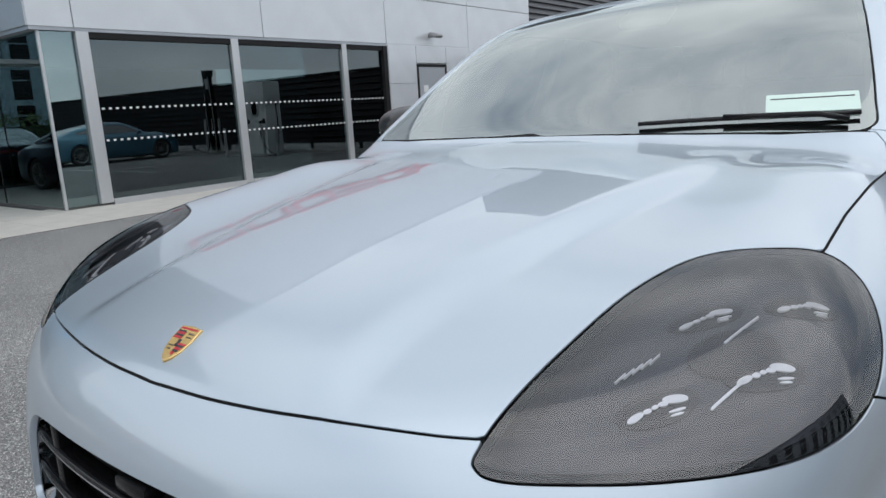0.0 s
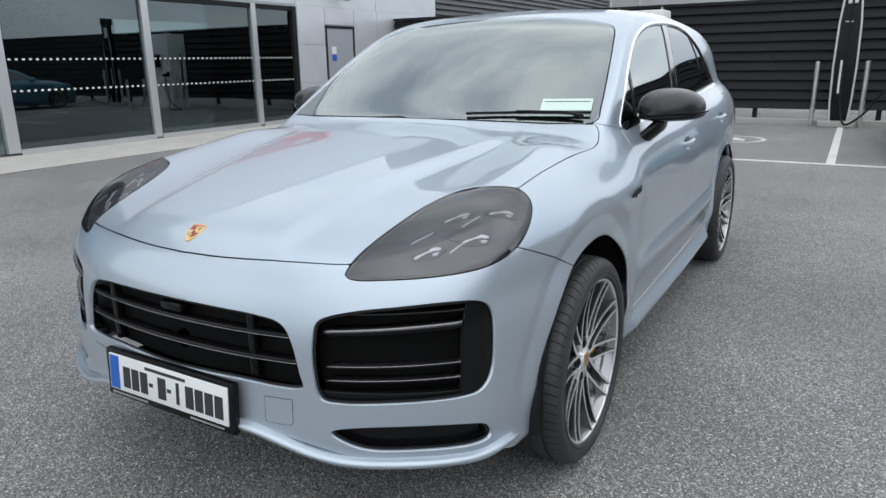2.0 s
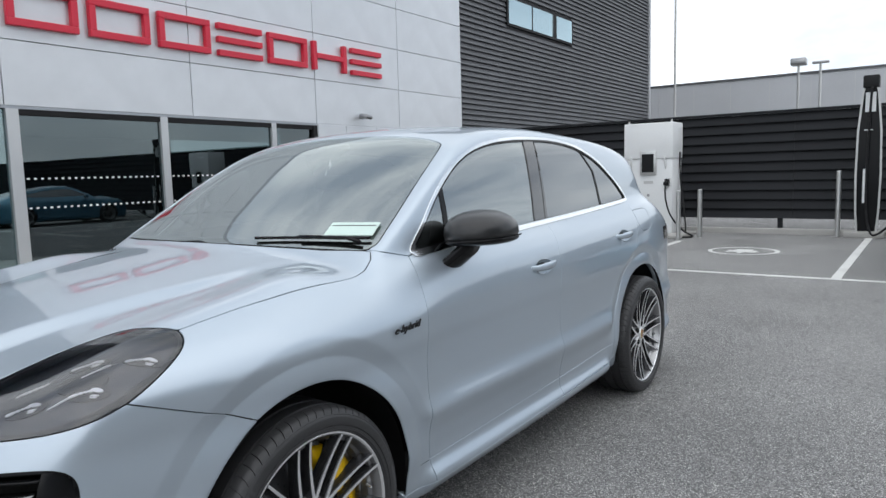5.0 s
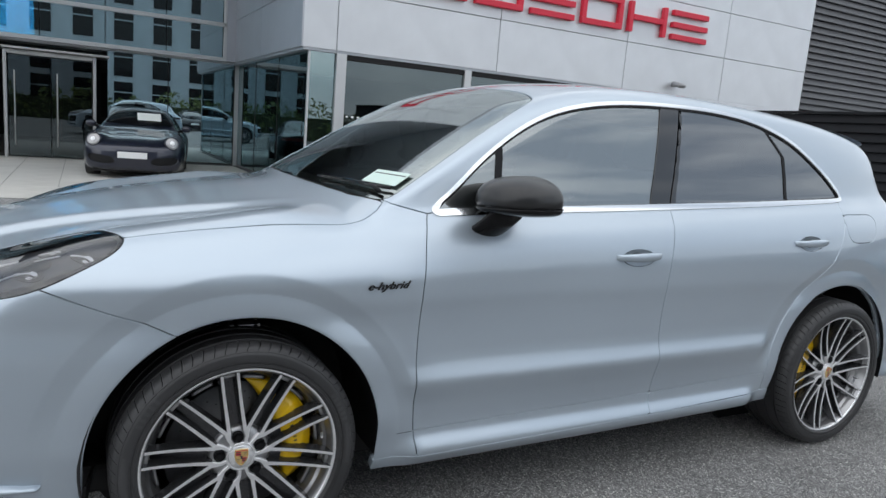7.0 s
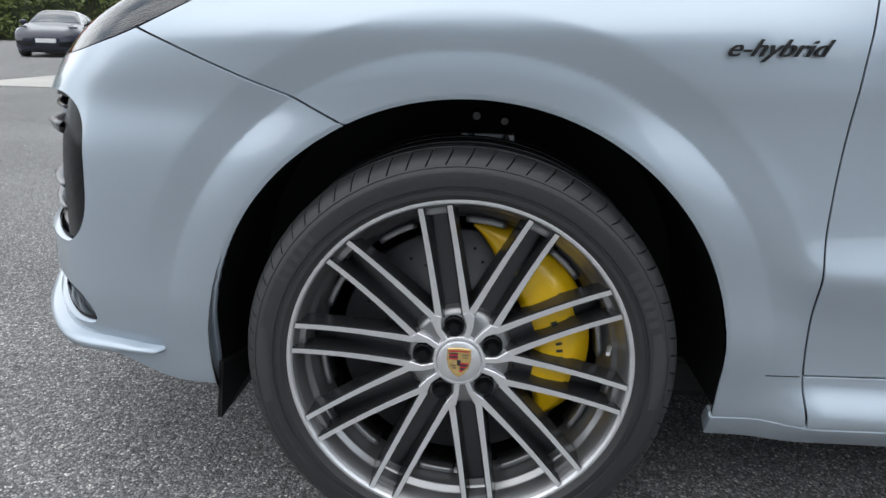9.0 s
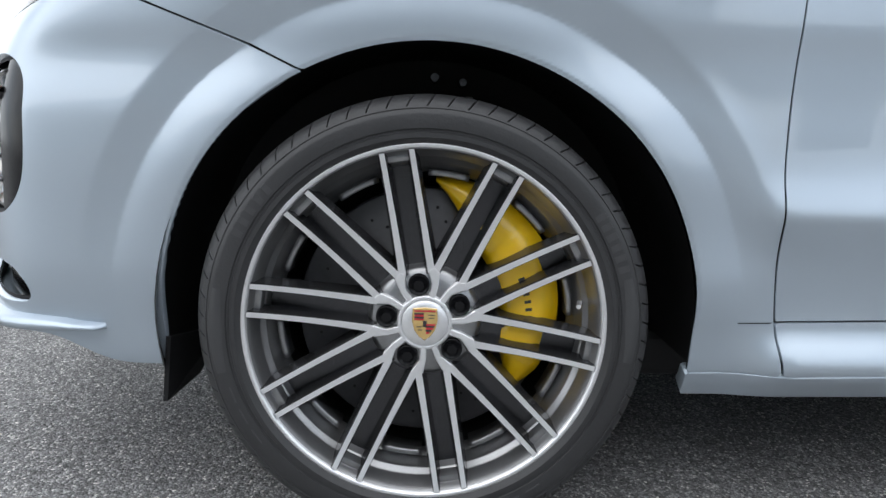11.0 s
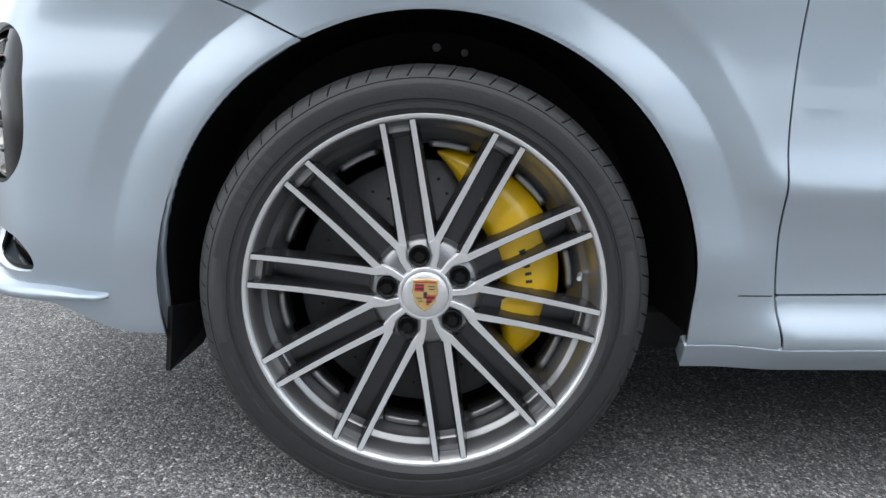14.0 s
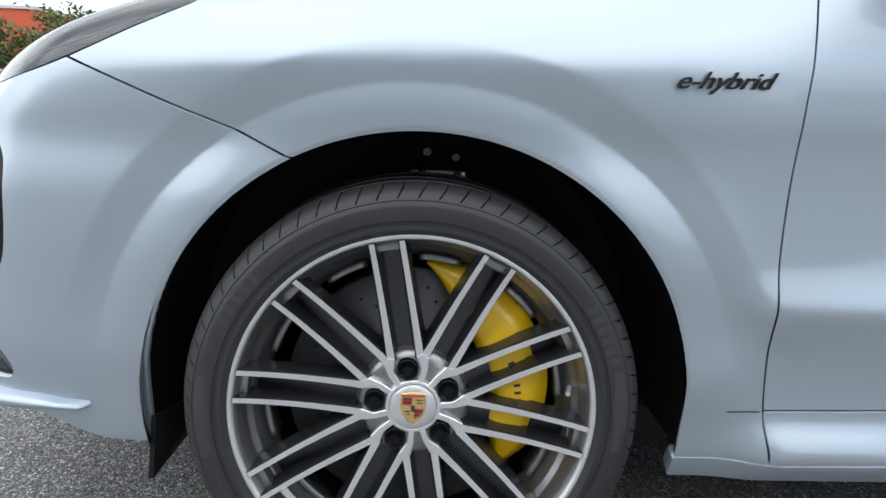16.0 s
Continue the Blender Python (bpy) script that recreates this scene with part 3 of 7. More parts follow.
def ramp(x, a, b):
    u = np.clip((x - a) / (b - a), 0, 1)
    return u * u * u * (u * (6 * u - 15) + 10)


def bump(x, c, w):
    return np.exp(-((x - c) / w) ** 2)


def smax(a, b, k):
    return 0.5 * (a + b + np.sqrt((a - b) ** 2 + k * k))


WHEEL_Z, AXLE = 0.372, 2.895
BELT = curve([(-0.9, 1.06), (0.0, 1.085), (0.6, 1.135), (1.5, 1.16), (2.4, 1.19), (3.1, 1.235), (3.9, 1.25)], 0.1)
SIDE = curve([(0.15, 0.86), (0.22, 0.915), (0.26, 0.950), (0.295, 0.976), (0.312, 0.979), (0.33, 0.972), (0.365, 0.952), (0.40, 0.950), (0.47, 0.957), (0.545, 0.976), (0.560, 0.979), (0.574, 0.976), (0.60, 0.966), (0.63, 0.957), (0.67, 0.9525), (0.73, 0.951), (0.80, 0.954),
              (0.86, 0.96), (0.92, 0.958), (0.98, 0.946), (1.04, 0.922), (1.09, 0.888), (1.12, 0.858), (1.15, 0.838), (1.28, 0.807), (1.42, 0.770), (1.56, 0.728), (1.75, 0.655)], 0.009)
SIDE_FRONT = curve([(0.15, 0.86), (0.22, 0.905), (0.26, 0.930), (0.30, 0.946), (0.36, 0.952), (0.42, 0.960), (0.46, 0.963), (0.55, 0.962), (0.65, 0.963), (0.705, 0.963), (0.73, 0.961), (0.80, 0.953),
              (0.86, 0.957), (0.92, 0.958), (0.98, 0.946), (1.04, 0.922), (1.09, 0.888), (1.12, 0.858), (1.15, 0.838), (1.28, 0.807), (1.75, 0.655)], 0.009)
PLAN = curve([(-1.0, -0.22), (-0.80, -0.075), (-0.65, -0.038), (-0.53, -0.030), (-0.3, -0.012), (0.0, 0.0), (0.45, 0.003), (1.5, 0.004), (2.3, -0.008), (2.9, -0.02), (3.3, -0.04), (3.7, -0.085), (4.1, -0.16)], 0.08)
HAUNCH = curve([(1.6, 0.0), (2.4, 0.01), (2.9, 0.026), (3.3, 0.018), (3.8, 0.0)], 0.1)
FENDER = curve([(-1.0, 0.0), (-0.5, 0.012), (0.0, 0.018), (0.4, 0.006), (0.8, 0.0)], 0.1)
SPINE = curve([(-1.05, 0.84), (-0.95, 0.900), (-0.85, 0.947), (-0.7, 0.993), (-0.45, 1.048), (-0.15, 1.096), (0.15, 1.133), (0.36, 1.160), (0.44, 1.20), (0.60, 1.295), (0.80, 1.412), (1.0, 1.523), (1.15, 1.597), (1.35, 1.655), (1.6, 1.683),
               (1.9, 1.691), (2.3, 1.679), (2.8, 1.648), (3.2, 1.592), (3.5, 1.53), (3.72, 1.47), (3.95, 1.38), (4.1, 1.3)], 0.035)
CROWN = curve([(-1.0, 0.10), (-0.6, 0.075), (0.0, 0.075), (0.36, 0.085), (0.6, 0.10), (1.0, 0.075), (1.6, 0.07), (2.5, 0.08), (3.3, 0.10), (4.0, 0.2)], 0.1)
NOSE = curve([(0.15, -0.82), (0.22, -0.95), (0.30, -1.0), (0.40, -1.01), (0.55, -1.005), (0.68, -1.0), (0.78, -0.98), (0.86, -0.94), (0.95, -0.87), (1.05, -0.75)], 0.02)
TAIL = curve([(0.15, 3.72), (0.28, 3.87), (0.45, 3.92), (0.62, 3.92), (0.8, 3.89), (1.0, 3.84), (1.12, 3.69), (1.22, 3.55), (1.30, 3.48), (1.38, 3.44), (1.45, 3.41), (1.6, 3.27)], 0.02)


def arch_r(y, z):
    """Distance from the nearer axle, seen from the side."""
    return np.hypot(np.where(y > 1.45, y - AXLE, y), z - WHEEL_Z)


OPEN_Y, OPEN_Z, OPEN_R = 0.004, 0.009, 0.439


def open_r(y, z):
    """Distance from the middle of the nearer wheel opening, which lies a little above the axle."""
    return np.hypot(np.where(y > 1.45, y - AXLE, y) - OPEN_Y, z - WHEEL_Z - OPEN_Z)


def side_of(y, z):
    r = arch_r(y, z)
    rise = (BELT(y) - 1.135) * ramp(z, 0.75, 1.12)
    fore = np.maximum(ramp(y, 0.25, -0.25), ramp(r, 0.63, 0.50))
    w = SIDE(z - rise) * (1 - fore) + SIDE_FRONT(z - rise) * fore + PLAN(y)
    w = w + HAUNCH(y) * bump(z, 0.88, 0.14) + FENDER(y) * bump(z, 0.93, 0.13)
    front = (np.abs(y) < 0.8) * 1.0
    u = (0.523 - r) / 0.086
    u = np.minimum(0.5 * (u + np.sqrt(u * u + 0.011)), 1)
    lip = 0.0118 * (2 * u - u * u) - 0.003 * ramp(open_r(y, z), OPEN_R + 0.010, OPEN_R)
    t = (0.583 - r) / 0.060
    flat = -0.0152 * np.minimum(0.5 * (t + np.sqrt(t * t + 0.006)), 1) * ramp(z, 1.10, 0.96) * ramp(z, 0.30, 0.80)
    w = w + 0.020 * ramp(y, -0.70, -0.25) * ramp(y, 0.80, 0.40) * ramp(z, 0.45, 0.70) * ramp(z, 1.06, 0.90)
    return w + flat + lip * ramp(z, 0.28, 0.48) * (1 - front * ramp(y, -0.2, -0.4) * ramp(z, 0.62, 0.33))


def top_of(s, y):
    h = SPINE(y) - CROWN(y) * s * s
    hood = ramp(y, 0.42, 0.2) * ramp(y, -0.98, -0.75)
    edge = 0.31 + 0.17 * ramp(y, -0.9, 0.4)
    h = h - 0.020 * hood * ramp(y, 0.42, -0.15) * ramp(s, edge - 0.03, edge + 0.09) + 0.062 * ramp(y, 0.46, 0.02) * ramp(y, -0.98, -0.75) * np.where(s < 0.82, bump(s, 0.82, 0.22), bump(s, 0.82, 0.17)) * ramp(y, -0.95, -0.3)
    return h


def solid(p):
    """Below zero inside the body. p: (n, 3), with x taken both ways."""
    s, y, z = np.abs(p[:, 0]), p[:, 1], p[:, 2]
    a, b = s - side_of(y, z), z - top_of(s, y)
    k = 0.022 + 0.045 * ramp(y, 0.7, 0.1) * ramp(z, 1.25, 1.1) + 0.03 * ramp(y, 0.6, 1.5)
    f = smax(a, b * 0.9, k)
    f = smax(f, (NOSE(z) + 0.20 * s**2 + 0.21 * s**4 - y) * 0.85, 0.03)
    f = smax(f, (y - TAIL(z) + 0.12 * s**2 + 0.12 * s**4) * 0.85, 0.05)
    return smax(f, 0.205 - z, 0.02)


def ways_to_skin(o, d, solid, far=3.0):
    """Distance from the inner points o along d to the skin."""
    lo, hi = np.zeros(len(o)), np.full(len(o), far)
    for _ in range(26):
        mid = (lo + hi) / 2
        inside = solid(o + d * mid[:, None]) < 0
        lo, hi = np.where(inside, mid, lo), np.where(inside, hi, mid)
    return (lo + hi) / 2


def normals_of(p, solid):
    e = 0.0015
    g = np.stack([solid(p + e * a) - solid(p - e * a) for a in np.eye(3)], 1)
    g[:, 0] = np.where(np.abs(p[:, 0]) < e, 0, g[:, 0])
    return g / np.linalg.norm(g, axis=1, keepdims=True)


def skin_grid(solid, y0=-0.05, y1=3.1, zc=0.62, around=390, cap=200, rows=None):
    """The left half of a body as a skin (points, normals, triangles), finest along the flanks."""
    n1, n3 = around // 6, around // 5
    phi = np.radians(np.r_[np.linspace(-90, -21, n1, endpoint=False), np.linspace(-21, 46, around - n1 - n3, endpoint=False), np.linspace(46, 90, n3)])
    th = np.radians(np.r_[np.linspace(2, 40, cap // 3, endpoint=False), np.linspace(40, 90, cap - cap // 3, endpoint=False)])
    rows = np.linspace(y0, y1, 120) if rows is None else rows
    o, d = [], []
    for t in th:
        o.append(np.tile([0, y0, zc], (around, 1)))
        d.append(np.stack([np.sin(t) * np.cos(phi), np.full(around, -np.cos(t)), np.sin(t) * np.sin(phi)], 1))
    for y in rows:
        o.append(np.tile([0, y, zc], (around, 1)))
        d.append(np.stack([np.cos(phi), 0 * phi, np.sin(phi)], 1))
    for t in th[::-3]:
        o.append(np.tile([0, y1, zc], (around, 1)))
        d.append(np.stack([np.sin(t) * np.cos(phi), np.full(around, np.cos(t)), np.sin(t) * np.sin(phi)], 1))
    o, d = np.concatenate(o), np.concatenate(d)
    p = o + d * ways_to_skin(o, d, solid)[:, None]
    p[np.abs(p[:, 0]) < 1e-4, 0] = 0
    n = normals_of(p, solid)
    count = len(p) // around
    i = (np.arange(count - 1)[:, None] * around + np.arange(around - 1)).ravel()
    f = np.concatenate([np.stack([i, i + around, i + around + 1], 1), np.stack([i, i + around + 1, i + 1], 1)])
    turn = (np.cross(p[f[:, 1]] - p[f[:, 0]], p[f[:, 2]] - p[f[:, 0]]) * n[f[:, 0]]).sum(1)
    if np.median(turn) < 0:
        f = f[:, ::-1]
    return p, n, f


def flat(p, way):
    """Points seen along a direction: across and up."""
    d = np.array(way, float) / np.linalg.norm(way)
    r = np.cross(d, (0, 0, 1))
    r /= np.linalg.norm(r)
    return np.stack([p @ r, p @ np.cross(r, d)], 1)


# ---- the silver-blue SUV ----
def side(p):
    return p[:, 1:]


def above(p):
    return p[:, :2]


suv = thing("suv", "light silver-blue five-door SUV parked on the asphalt", "car")
ROWS = np.r_[np.linspace(-0.05, 0.72, 170, endpoint=False), np.linspace(0.72, 2.3, 95, endpoint=False), np.linspace(2.3, 3.1, 75)]
skin = skin_grid(solid, rows=ROWS)
P = skin[0]
GAP = 0.0022
# outlines of the lamps, openings and panels
LAMP = spline([(0.553, -0.836, 0.878), (0.562, -0.78, 0.914), (0.580, -0.675, 0.955), (0.606, -0.51, 0.998), (0.665, -0.40, 1.030), (0.762, -0.36, 1.046), (0.828, -0.33, 1.036), (0.875, -0.354, 1.003),
               (0.904, -0.433, 0.957), (0.911, -0.527, 0.914), (0.891, -0.609, 0.888), (0.836, -0.682, 0.871), (0.74, -0.76, 0.861), (0.632, -0.82, 0.855), (0.580, -0.843, 0.856), (0.557, -0.845, 0.864)])
WAY = (-0.6, 0.62, -0.5)
INTAKE = spline([(0.500, -0.929, 0.705), (0.515, -0.915, 0.755), (0.602, -0.875, 0.781), (0.704, -0.82, 0.793), (0.809, -0.745, 0.801), (0.872, -0.683, 0.796), (0.894, -0.65, 0.765), (0.901, -0.645, 0.70), (0.906, -0.666, 0.602),
                 (0.890, -0.697, 0.551), (0.848, -0.746, 0.536), (0.704, -0.852, 0.529), (0.566, -0.918, 0.525), (0.516, -0.934, 0.540), (0.50, -0.936, 0.616)])
SLOT = spline([(0.545, -0.933, 0.436), (0.625, -0.895, 0.457), (0.769, -0.812, 0.461), (0.875, -0.715, 0.452), (0.899, -0.682, 0.432), (0.901, -0.668, 0.398), (0.880, -0.703, 0.388), (0.765, -0.816, 0.388), (0.63, -0.899, 0.392)])
FRONT = (-0.45, 0.9, 0)
GRILLE = spline([(-0.2, 0.756), (0.0, 0.758), (0.2, 0.757), (0.33, 0.752), (0.405, 0.737), (0.440, 0.69), (0.462, 0.60), (0.466, 0.562), (0.40, 0.556), (0.25, 0.560), (0.0, 0.554), (-0.2, 0.556)])
HOOD = np.array([(-0.2, -0.912), *spline([(0.0, -0.918), (0.14, -0.912), (0.28, -0.895), (0.405, -0.868), (0.50, -0.842), (0.565, -0.818)], False, 6), (0.66, -0.62), (0.74, -0.45), (0.820, -0.318), (0.820, -0.13), (0.829, 0.127), (0.834, 0.33), (0.831, 0.40),
                 (0.815, 0.452), (0.792, 0.478), (0.6, 0.428), (0.4, 0.402), (0.2, 0.385), (0.0, 0.38), (-0.2, 0.385)])
WEDGE = np.array([(-1.4, 0.0), (-1.4, 1.4), (-0.72, 1.4), (-0.56, 0.922), (-0.524, 0.909), (-0.396, 0.859), (-0.273, 0.812), (-0.194, 0.774), (-0.1, 0.6), (-0.1, 0.0)])
SEAM_A = spline([(0.594, 0.29), (0.582, 0.381), (0.572, 0.48), (0.567, 0.572), (0.567, 0.68), (0.570, 0.80), (0.575, 0.913), (0.590, 1.02), (0.606, 1.085), (0.622, 1.128)], False, 4)
SEAM_B = spline([(1.669, 0.30), (1.677, 0.43), (1.682, 0.59), (1.688, 0.80), (1.700, 0.93), (1.725, 1.05), (1.765, 1.172)], False, 4)
SEAM_C = spline([(2.40, 0.30), (2.40, 0.45), (2.44, 0.60), (2.53, 0.74), (2.66, 0.85), (2.76, 0.93), (2.82, 1.01), (2.87, 1.10), (2.915, 1.225)], False, 4)
BELT_LINE = np.array([(0.622, 1.128), (0.66, 1.135), (0.96, 1.146), (1.40, 1.161), (1.765, 1.175), (2.1, 1.188), (2.52, 1.208), (2.8, 1.224), (2.95, 1.236)])
LIGHTS = spline([(0.655, 1.140), (0.74, 1.216), (0.85, 1.316), (0.977, 1.408), (1.11, 1.481), (1.25, 1.531), (1.42, 1.566), (1.62, 1.586), (1.85, 1.594), (2.08, 1.592), (2.30, 1.572), (2.46, 1.536), (2.62, 1.476), (2.79, 1.374), (2.89, 1.30),
                 (2.935, 1.252), (2.90, 1.232), (2.6, 1.213), (2.2, 1.193), (1.765, 1.176), (1.3, 1.158), (0.96, 1.147), (0.75, 1.138)], True, 6)
SCREEN = spline([(-0.3, 0.388), (0.0, 0.382), (0.4, 0.408), (0.70, 0.456), (0.785, 0.50), (0.775, 0.60), (0.735, 0.80), (0.690, 1.0), (0.655, 1.12), (0.60, 1.172), (0.40, 1.215), (0.0, 1.232), (-0.3, 1.22)], True, 6)
FLAP = spline([(2.90, 1.160), (3.0, 1.166), (3.12, 1.164), (3.145, 1.12), (3.11, 1.05), (3.06, 1.035), (2.95, 1.035), (2.905, 1.06), (2.893, 1.11)])


def fields(p):
    """How far each point lies inside each outline."""
    q = {}
    fore, high = p[:, 1] < 0.1, p[:, 2] > 0.8
    no = np.full(len(p), -0.2)
    q["lamp"] = np.where(fore & high, depth_in(flat(LAMP, WAY), flat(p, WAY)), no)
    q["intake"] = np.where(p[:, 1] < -0.4, depth_in(flat(INTAKE, FRONT), flat(p, FRONT)), no)
    q["slot"] = np.where(p[:, 1] < -0.4, depth_in(flat(SLOT, FRONT), flat(p, FRONT)), no)
    q["grille"] = np.where(p[:, 1] < -0.7, depth_in(GRILLE, p[:, [0, 2]]), no)
    q["hood"] = np.where(p[:, 2] > 0.75, depth_in(HOOD, above(p)), no)
    q["wedge"] = depth_in(WEDGE, side(p))
    q["wedge"] = np.where((p[:, 1] < -0.75), 0.2, q["wedge"])
    q["arch"] = OPEN_R - open_r(p[:, 1], p[:, 2])
    q["arch"] = np.where(p[:, 0] < 0.5, -0.2, np.maximum(q["arch"], np.minimum(OPEN_R - np.abs(np.where(p[:, 1] > 1.45, p[:, 1] - AXLE, p[:, 1]) - OPEN_Y), WHEEL_Z + OPEN_Z - p[:, 2])))
    for key, a, b, lift in (("door_a", SEAM_A, SEAM_B, 0), ("door_b", SEAM_B, SEAM_C, 0)):
        belt = [w for w in BELT_LINE if a[-1][0] < w[0] < b[-1][0]]
        q[key] = depth_in(np.array([*a, *belt, *b[::-1]]), side(p))
    fender = np.array([(-0.56, 0.922), (-0.524, 0.909), (-0.396, 0.859), (-0.273, 0.812), (-0.194, 0.774), (0.0, 0.5), (0.2, 0.0), (0.588, 0.0), *SEAM_A, (0.50, 1.156), (0.42, 1.19), (0.3, 1.4), (-0.7, 1.4)])
    q["fender"] = depth_in(fender, side(p))
    q["lights"] = np.where(p[:, 2] > 1.05, depth_in(LIGHTS, side(p)), no)
    q["screen"] = np.where(p[:, 2] > 1.1, depth_in(SCREEN, above(p)), no)
    q["flap"] = depth_in(FLAP, side(p))
    low = 0.335 + 0.085 * ramp(p[:, 0], 0.85, 0.25) - 0.05 * ramp(p[:, 1], -0.68, -0.48)
    q["low"] = np.where(p[:, 1] < -0.3, p[:, 2] - low, np.where((p[:, 1] > 0.3) & (p[:, 1] < 2.6), p[:, 2] - 0.241 - 0.015 * (p[:, 1] - 0.45), p[:, 2] - 0.28))
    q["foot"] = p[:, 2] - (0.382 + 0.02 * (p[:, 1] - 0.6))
    return q


Q = fields(P)
HANDLES = ((1.53, 0.985), (2.605, 1.036))
for key, (hy_, hz_) in zip(("cup_a", "cup_b"), HANDLES):
    Q[key] = (1 - np.hypot((P[:, 1] - hy_) / 0.080, (P[:, 2] - (hz_ - 0.006)) / 0.033)) * 0.033


def biggest(sk):
    """The skin without loose slivers."""
    p, n, f = sk
    lab = np.arange(len(p))
    while True:
        low = lab[f].min(1)
        new_lab = lab.copy()
        for k in range(3):
            np.minimum.at(new_lab, f[:, k], low)
        for _ in range(4):
            new_lab = new_lab[new_lab]
        if (new_lab == lab).all():
            break
        lab = new_lab
    ids, count = np.unique(lab[f[:, 0]], return_counts=True)
    keep = lab[f[:, 0]] == ids[np.argmax(count)]
    f = f[keep]
    used, inv = np.unique(f, return_inverse=True)
    return p[used], n[used], inv.reshape(-1, 3)


def piece(*names, gap=GAP):
    """The skin inside the named outlines, and outside those that begin with a minus."""
    val = np.full(len(P), 0.2)
    for n in names:
        val = np.minimum(val, -Q[n[1:]] - gap if n[0] == "-" else Q[n] - gap)
    return biggest(clip(skin, val))


def finer(sk, times=1):
    """The same skin with each triangle split in four."""
    p, n, f = sk
    for _ in range(times):
        e = np.sort(np.concatenate([f[:, [0, 1]], f[:, [1, 2]], f[:, [2, 0]]]), axis=1)
        uniq, inv = np.unique(e, axis=0, return_inverse=True)
        inv = inv.ravel() + len(p)
        k = len(f)
        a, b, c = inv[:k], inv[k : 2 * k], inv[2 * k :]
        m = n[uniq[:, 0]] + n[uniq[:, 1]]
        m /= np.linalg.norm(m, axis=1, keepdims=True)
        p, n = np.concatenate([p, (p[uniq[:, 0]] + p[uniq[:, 1]]) / 2]), np.concatenate([n, m])
        f = np.concatenate([np.stack([f[:, 0], a, c], 1), np.stack([a, f[:, 1], b], 1), np.stack([c, b, f[:, 2]], 1), np.stack([a, b, c], 1)])
    return p, n, f


def pair(name, sk, mat, label="", **kw):
    """A left and a right part, alike."""
    return [part(name, sheet(name, s, **kw), mat, suv, label) for s in (sk, mirrored(sk))]


def centre(name, sk, mat, label="", **kw):
    return part(name, sheet(name, whole(sk), **kw), mat, suv, label)


hood = centre("hood", piece("hood", "-lamp", "-screen", gap=0.0020), M_PAINT, lip=0.004)
bumper = centre("front_bumper", piece("wedge", "low", "-hood", "-lamp", "-intake", "-slot", "-grille", "-arch", gap=0.0015), M_PAINT, lip=0.014)
Q["aft"] = np.where((P[:, 1] < 0.35) & (P[:, 2] < 0.6), -0.2, 0.2)
Q["skirt"] = np.where((P[:, 1] > 0.3) & (P[:, 1] < 2.62), P[:, 2] - 0.289 - 0.022 * (P[:, 1] - 0.45), 0.2)
fenders = pair("front_fender", piece("fender", "aft", "low", "skirt", "-hood", "-lamp", "-arch", "-wedge", "-screen"), M_PAINT, lip=0.005)
doors_a = pair("front_door", piece("door_a", "foot", "-arch", "-cup_a", gap=0.0018), M_PAINT, lip=0.004)
doors_b = pair("rear_door", piece("door_b", "foot", "-arch", "-flap", "-cup_b", gap=0.0018), M_PAINT, lip=0.004)
sills_a = pair("front_sill", piece("door_a", "low", "skirt", "-foot", "-arch"), M_PAINT, lip=0.03)
sills_b = pair("rear_sill", piece("door_b", "low", "skirt", "-foot", "-arch"), M_PAINT, lip=0.03)
shell = centre("body_shell", piece("-hood", "-wedge", "-fender", "-door_a", "-door_b", "-lights", "-screen", "-arch", "low", "skirt", "-flap", "-lamp"), M_PAINT, lip=0.02)
skirts = pair("side_skirt", piece("low", "-skirt", "-arch", gap=0.0012), M_PAINT, lip=0.03)
flaps = pair("charging_flap", piece("flap"), M_PAINT, "round-cornered silver-blue charging flap")
fs = finer(clip(skin, np.minimum.reduce([0.03 - np.abs(P[:, 2] - 0.3805), P[:, 1] - 0.49, 0.60 - P[:, 1], P[:, 0] - 0.5])), 2)
fs = clip(fs, np.minimum.reduce([0.0010 - np.abs(fs[0][:, 2] - 0.3805), fs[0][:, 1] - 0.518, 0.576 - fs[0][:, 1]]))
for fender, half in zip(fenders, (fs, mirrored(fs))):
    part("fender_seam", sheet("fender_seam", half, 0, 0.0006), M_GAP, fender)
# a black sheet under the skin paints the shade that shows in the gaps
keep = np.minimum.reduce([-Q[k] + 0.006 for k in ("grille", "intake", "slot")] + [-Q[k] + 0.02 for k in ("lights", "screen", "cup_a", "cup_b")] + [-Q["lamp"] - 0.002] + [-Q["arch"] - 0.004, Q["low"] - 0.004])
centre("inner_frame", clip(skin, keep), M_GAP, "black sheet under the skin standing in for shade in the panel gaps", offset=-0.012, lip=0)
# glass
screen = centre("windscreen", piece("screen", gap=0.004), M_SCREEN, "grey-green reflecting windscreen", offset=-0.002, lip=0)
screen.visible_shadow = False
frit = np.minimum(Q["screen"] - 0.002, 0.020 - Q["screen"])
part("glass_border", sheet("glass_border", whole(clip(skin, frit)), 0.0, -0.0045), M_MATT, screen, "matt black border of the windscreen")
y_, z_ = P[:, 1], P[:, 2]
b_front = y_ - (1.655 + (z_ - 1.17) * 0.235)
b_mid = y_ - (1.765 + (z_ - 1.17) * 0.235)
b_back = y_ - (1.800 + (z_ - 1.17) * 0.20)
q_line = y_ - (2.532 - 0.9 * np.clip(z_ - 1.42, 0, 1) - 0.02 * (z_ - 1.2))
t_line = y_ - (0.915 + (z_ - 1.2) * 0.10)
inside = Q["lights"] - 0.006
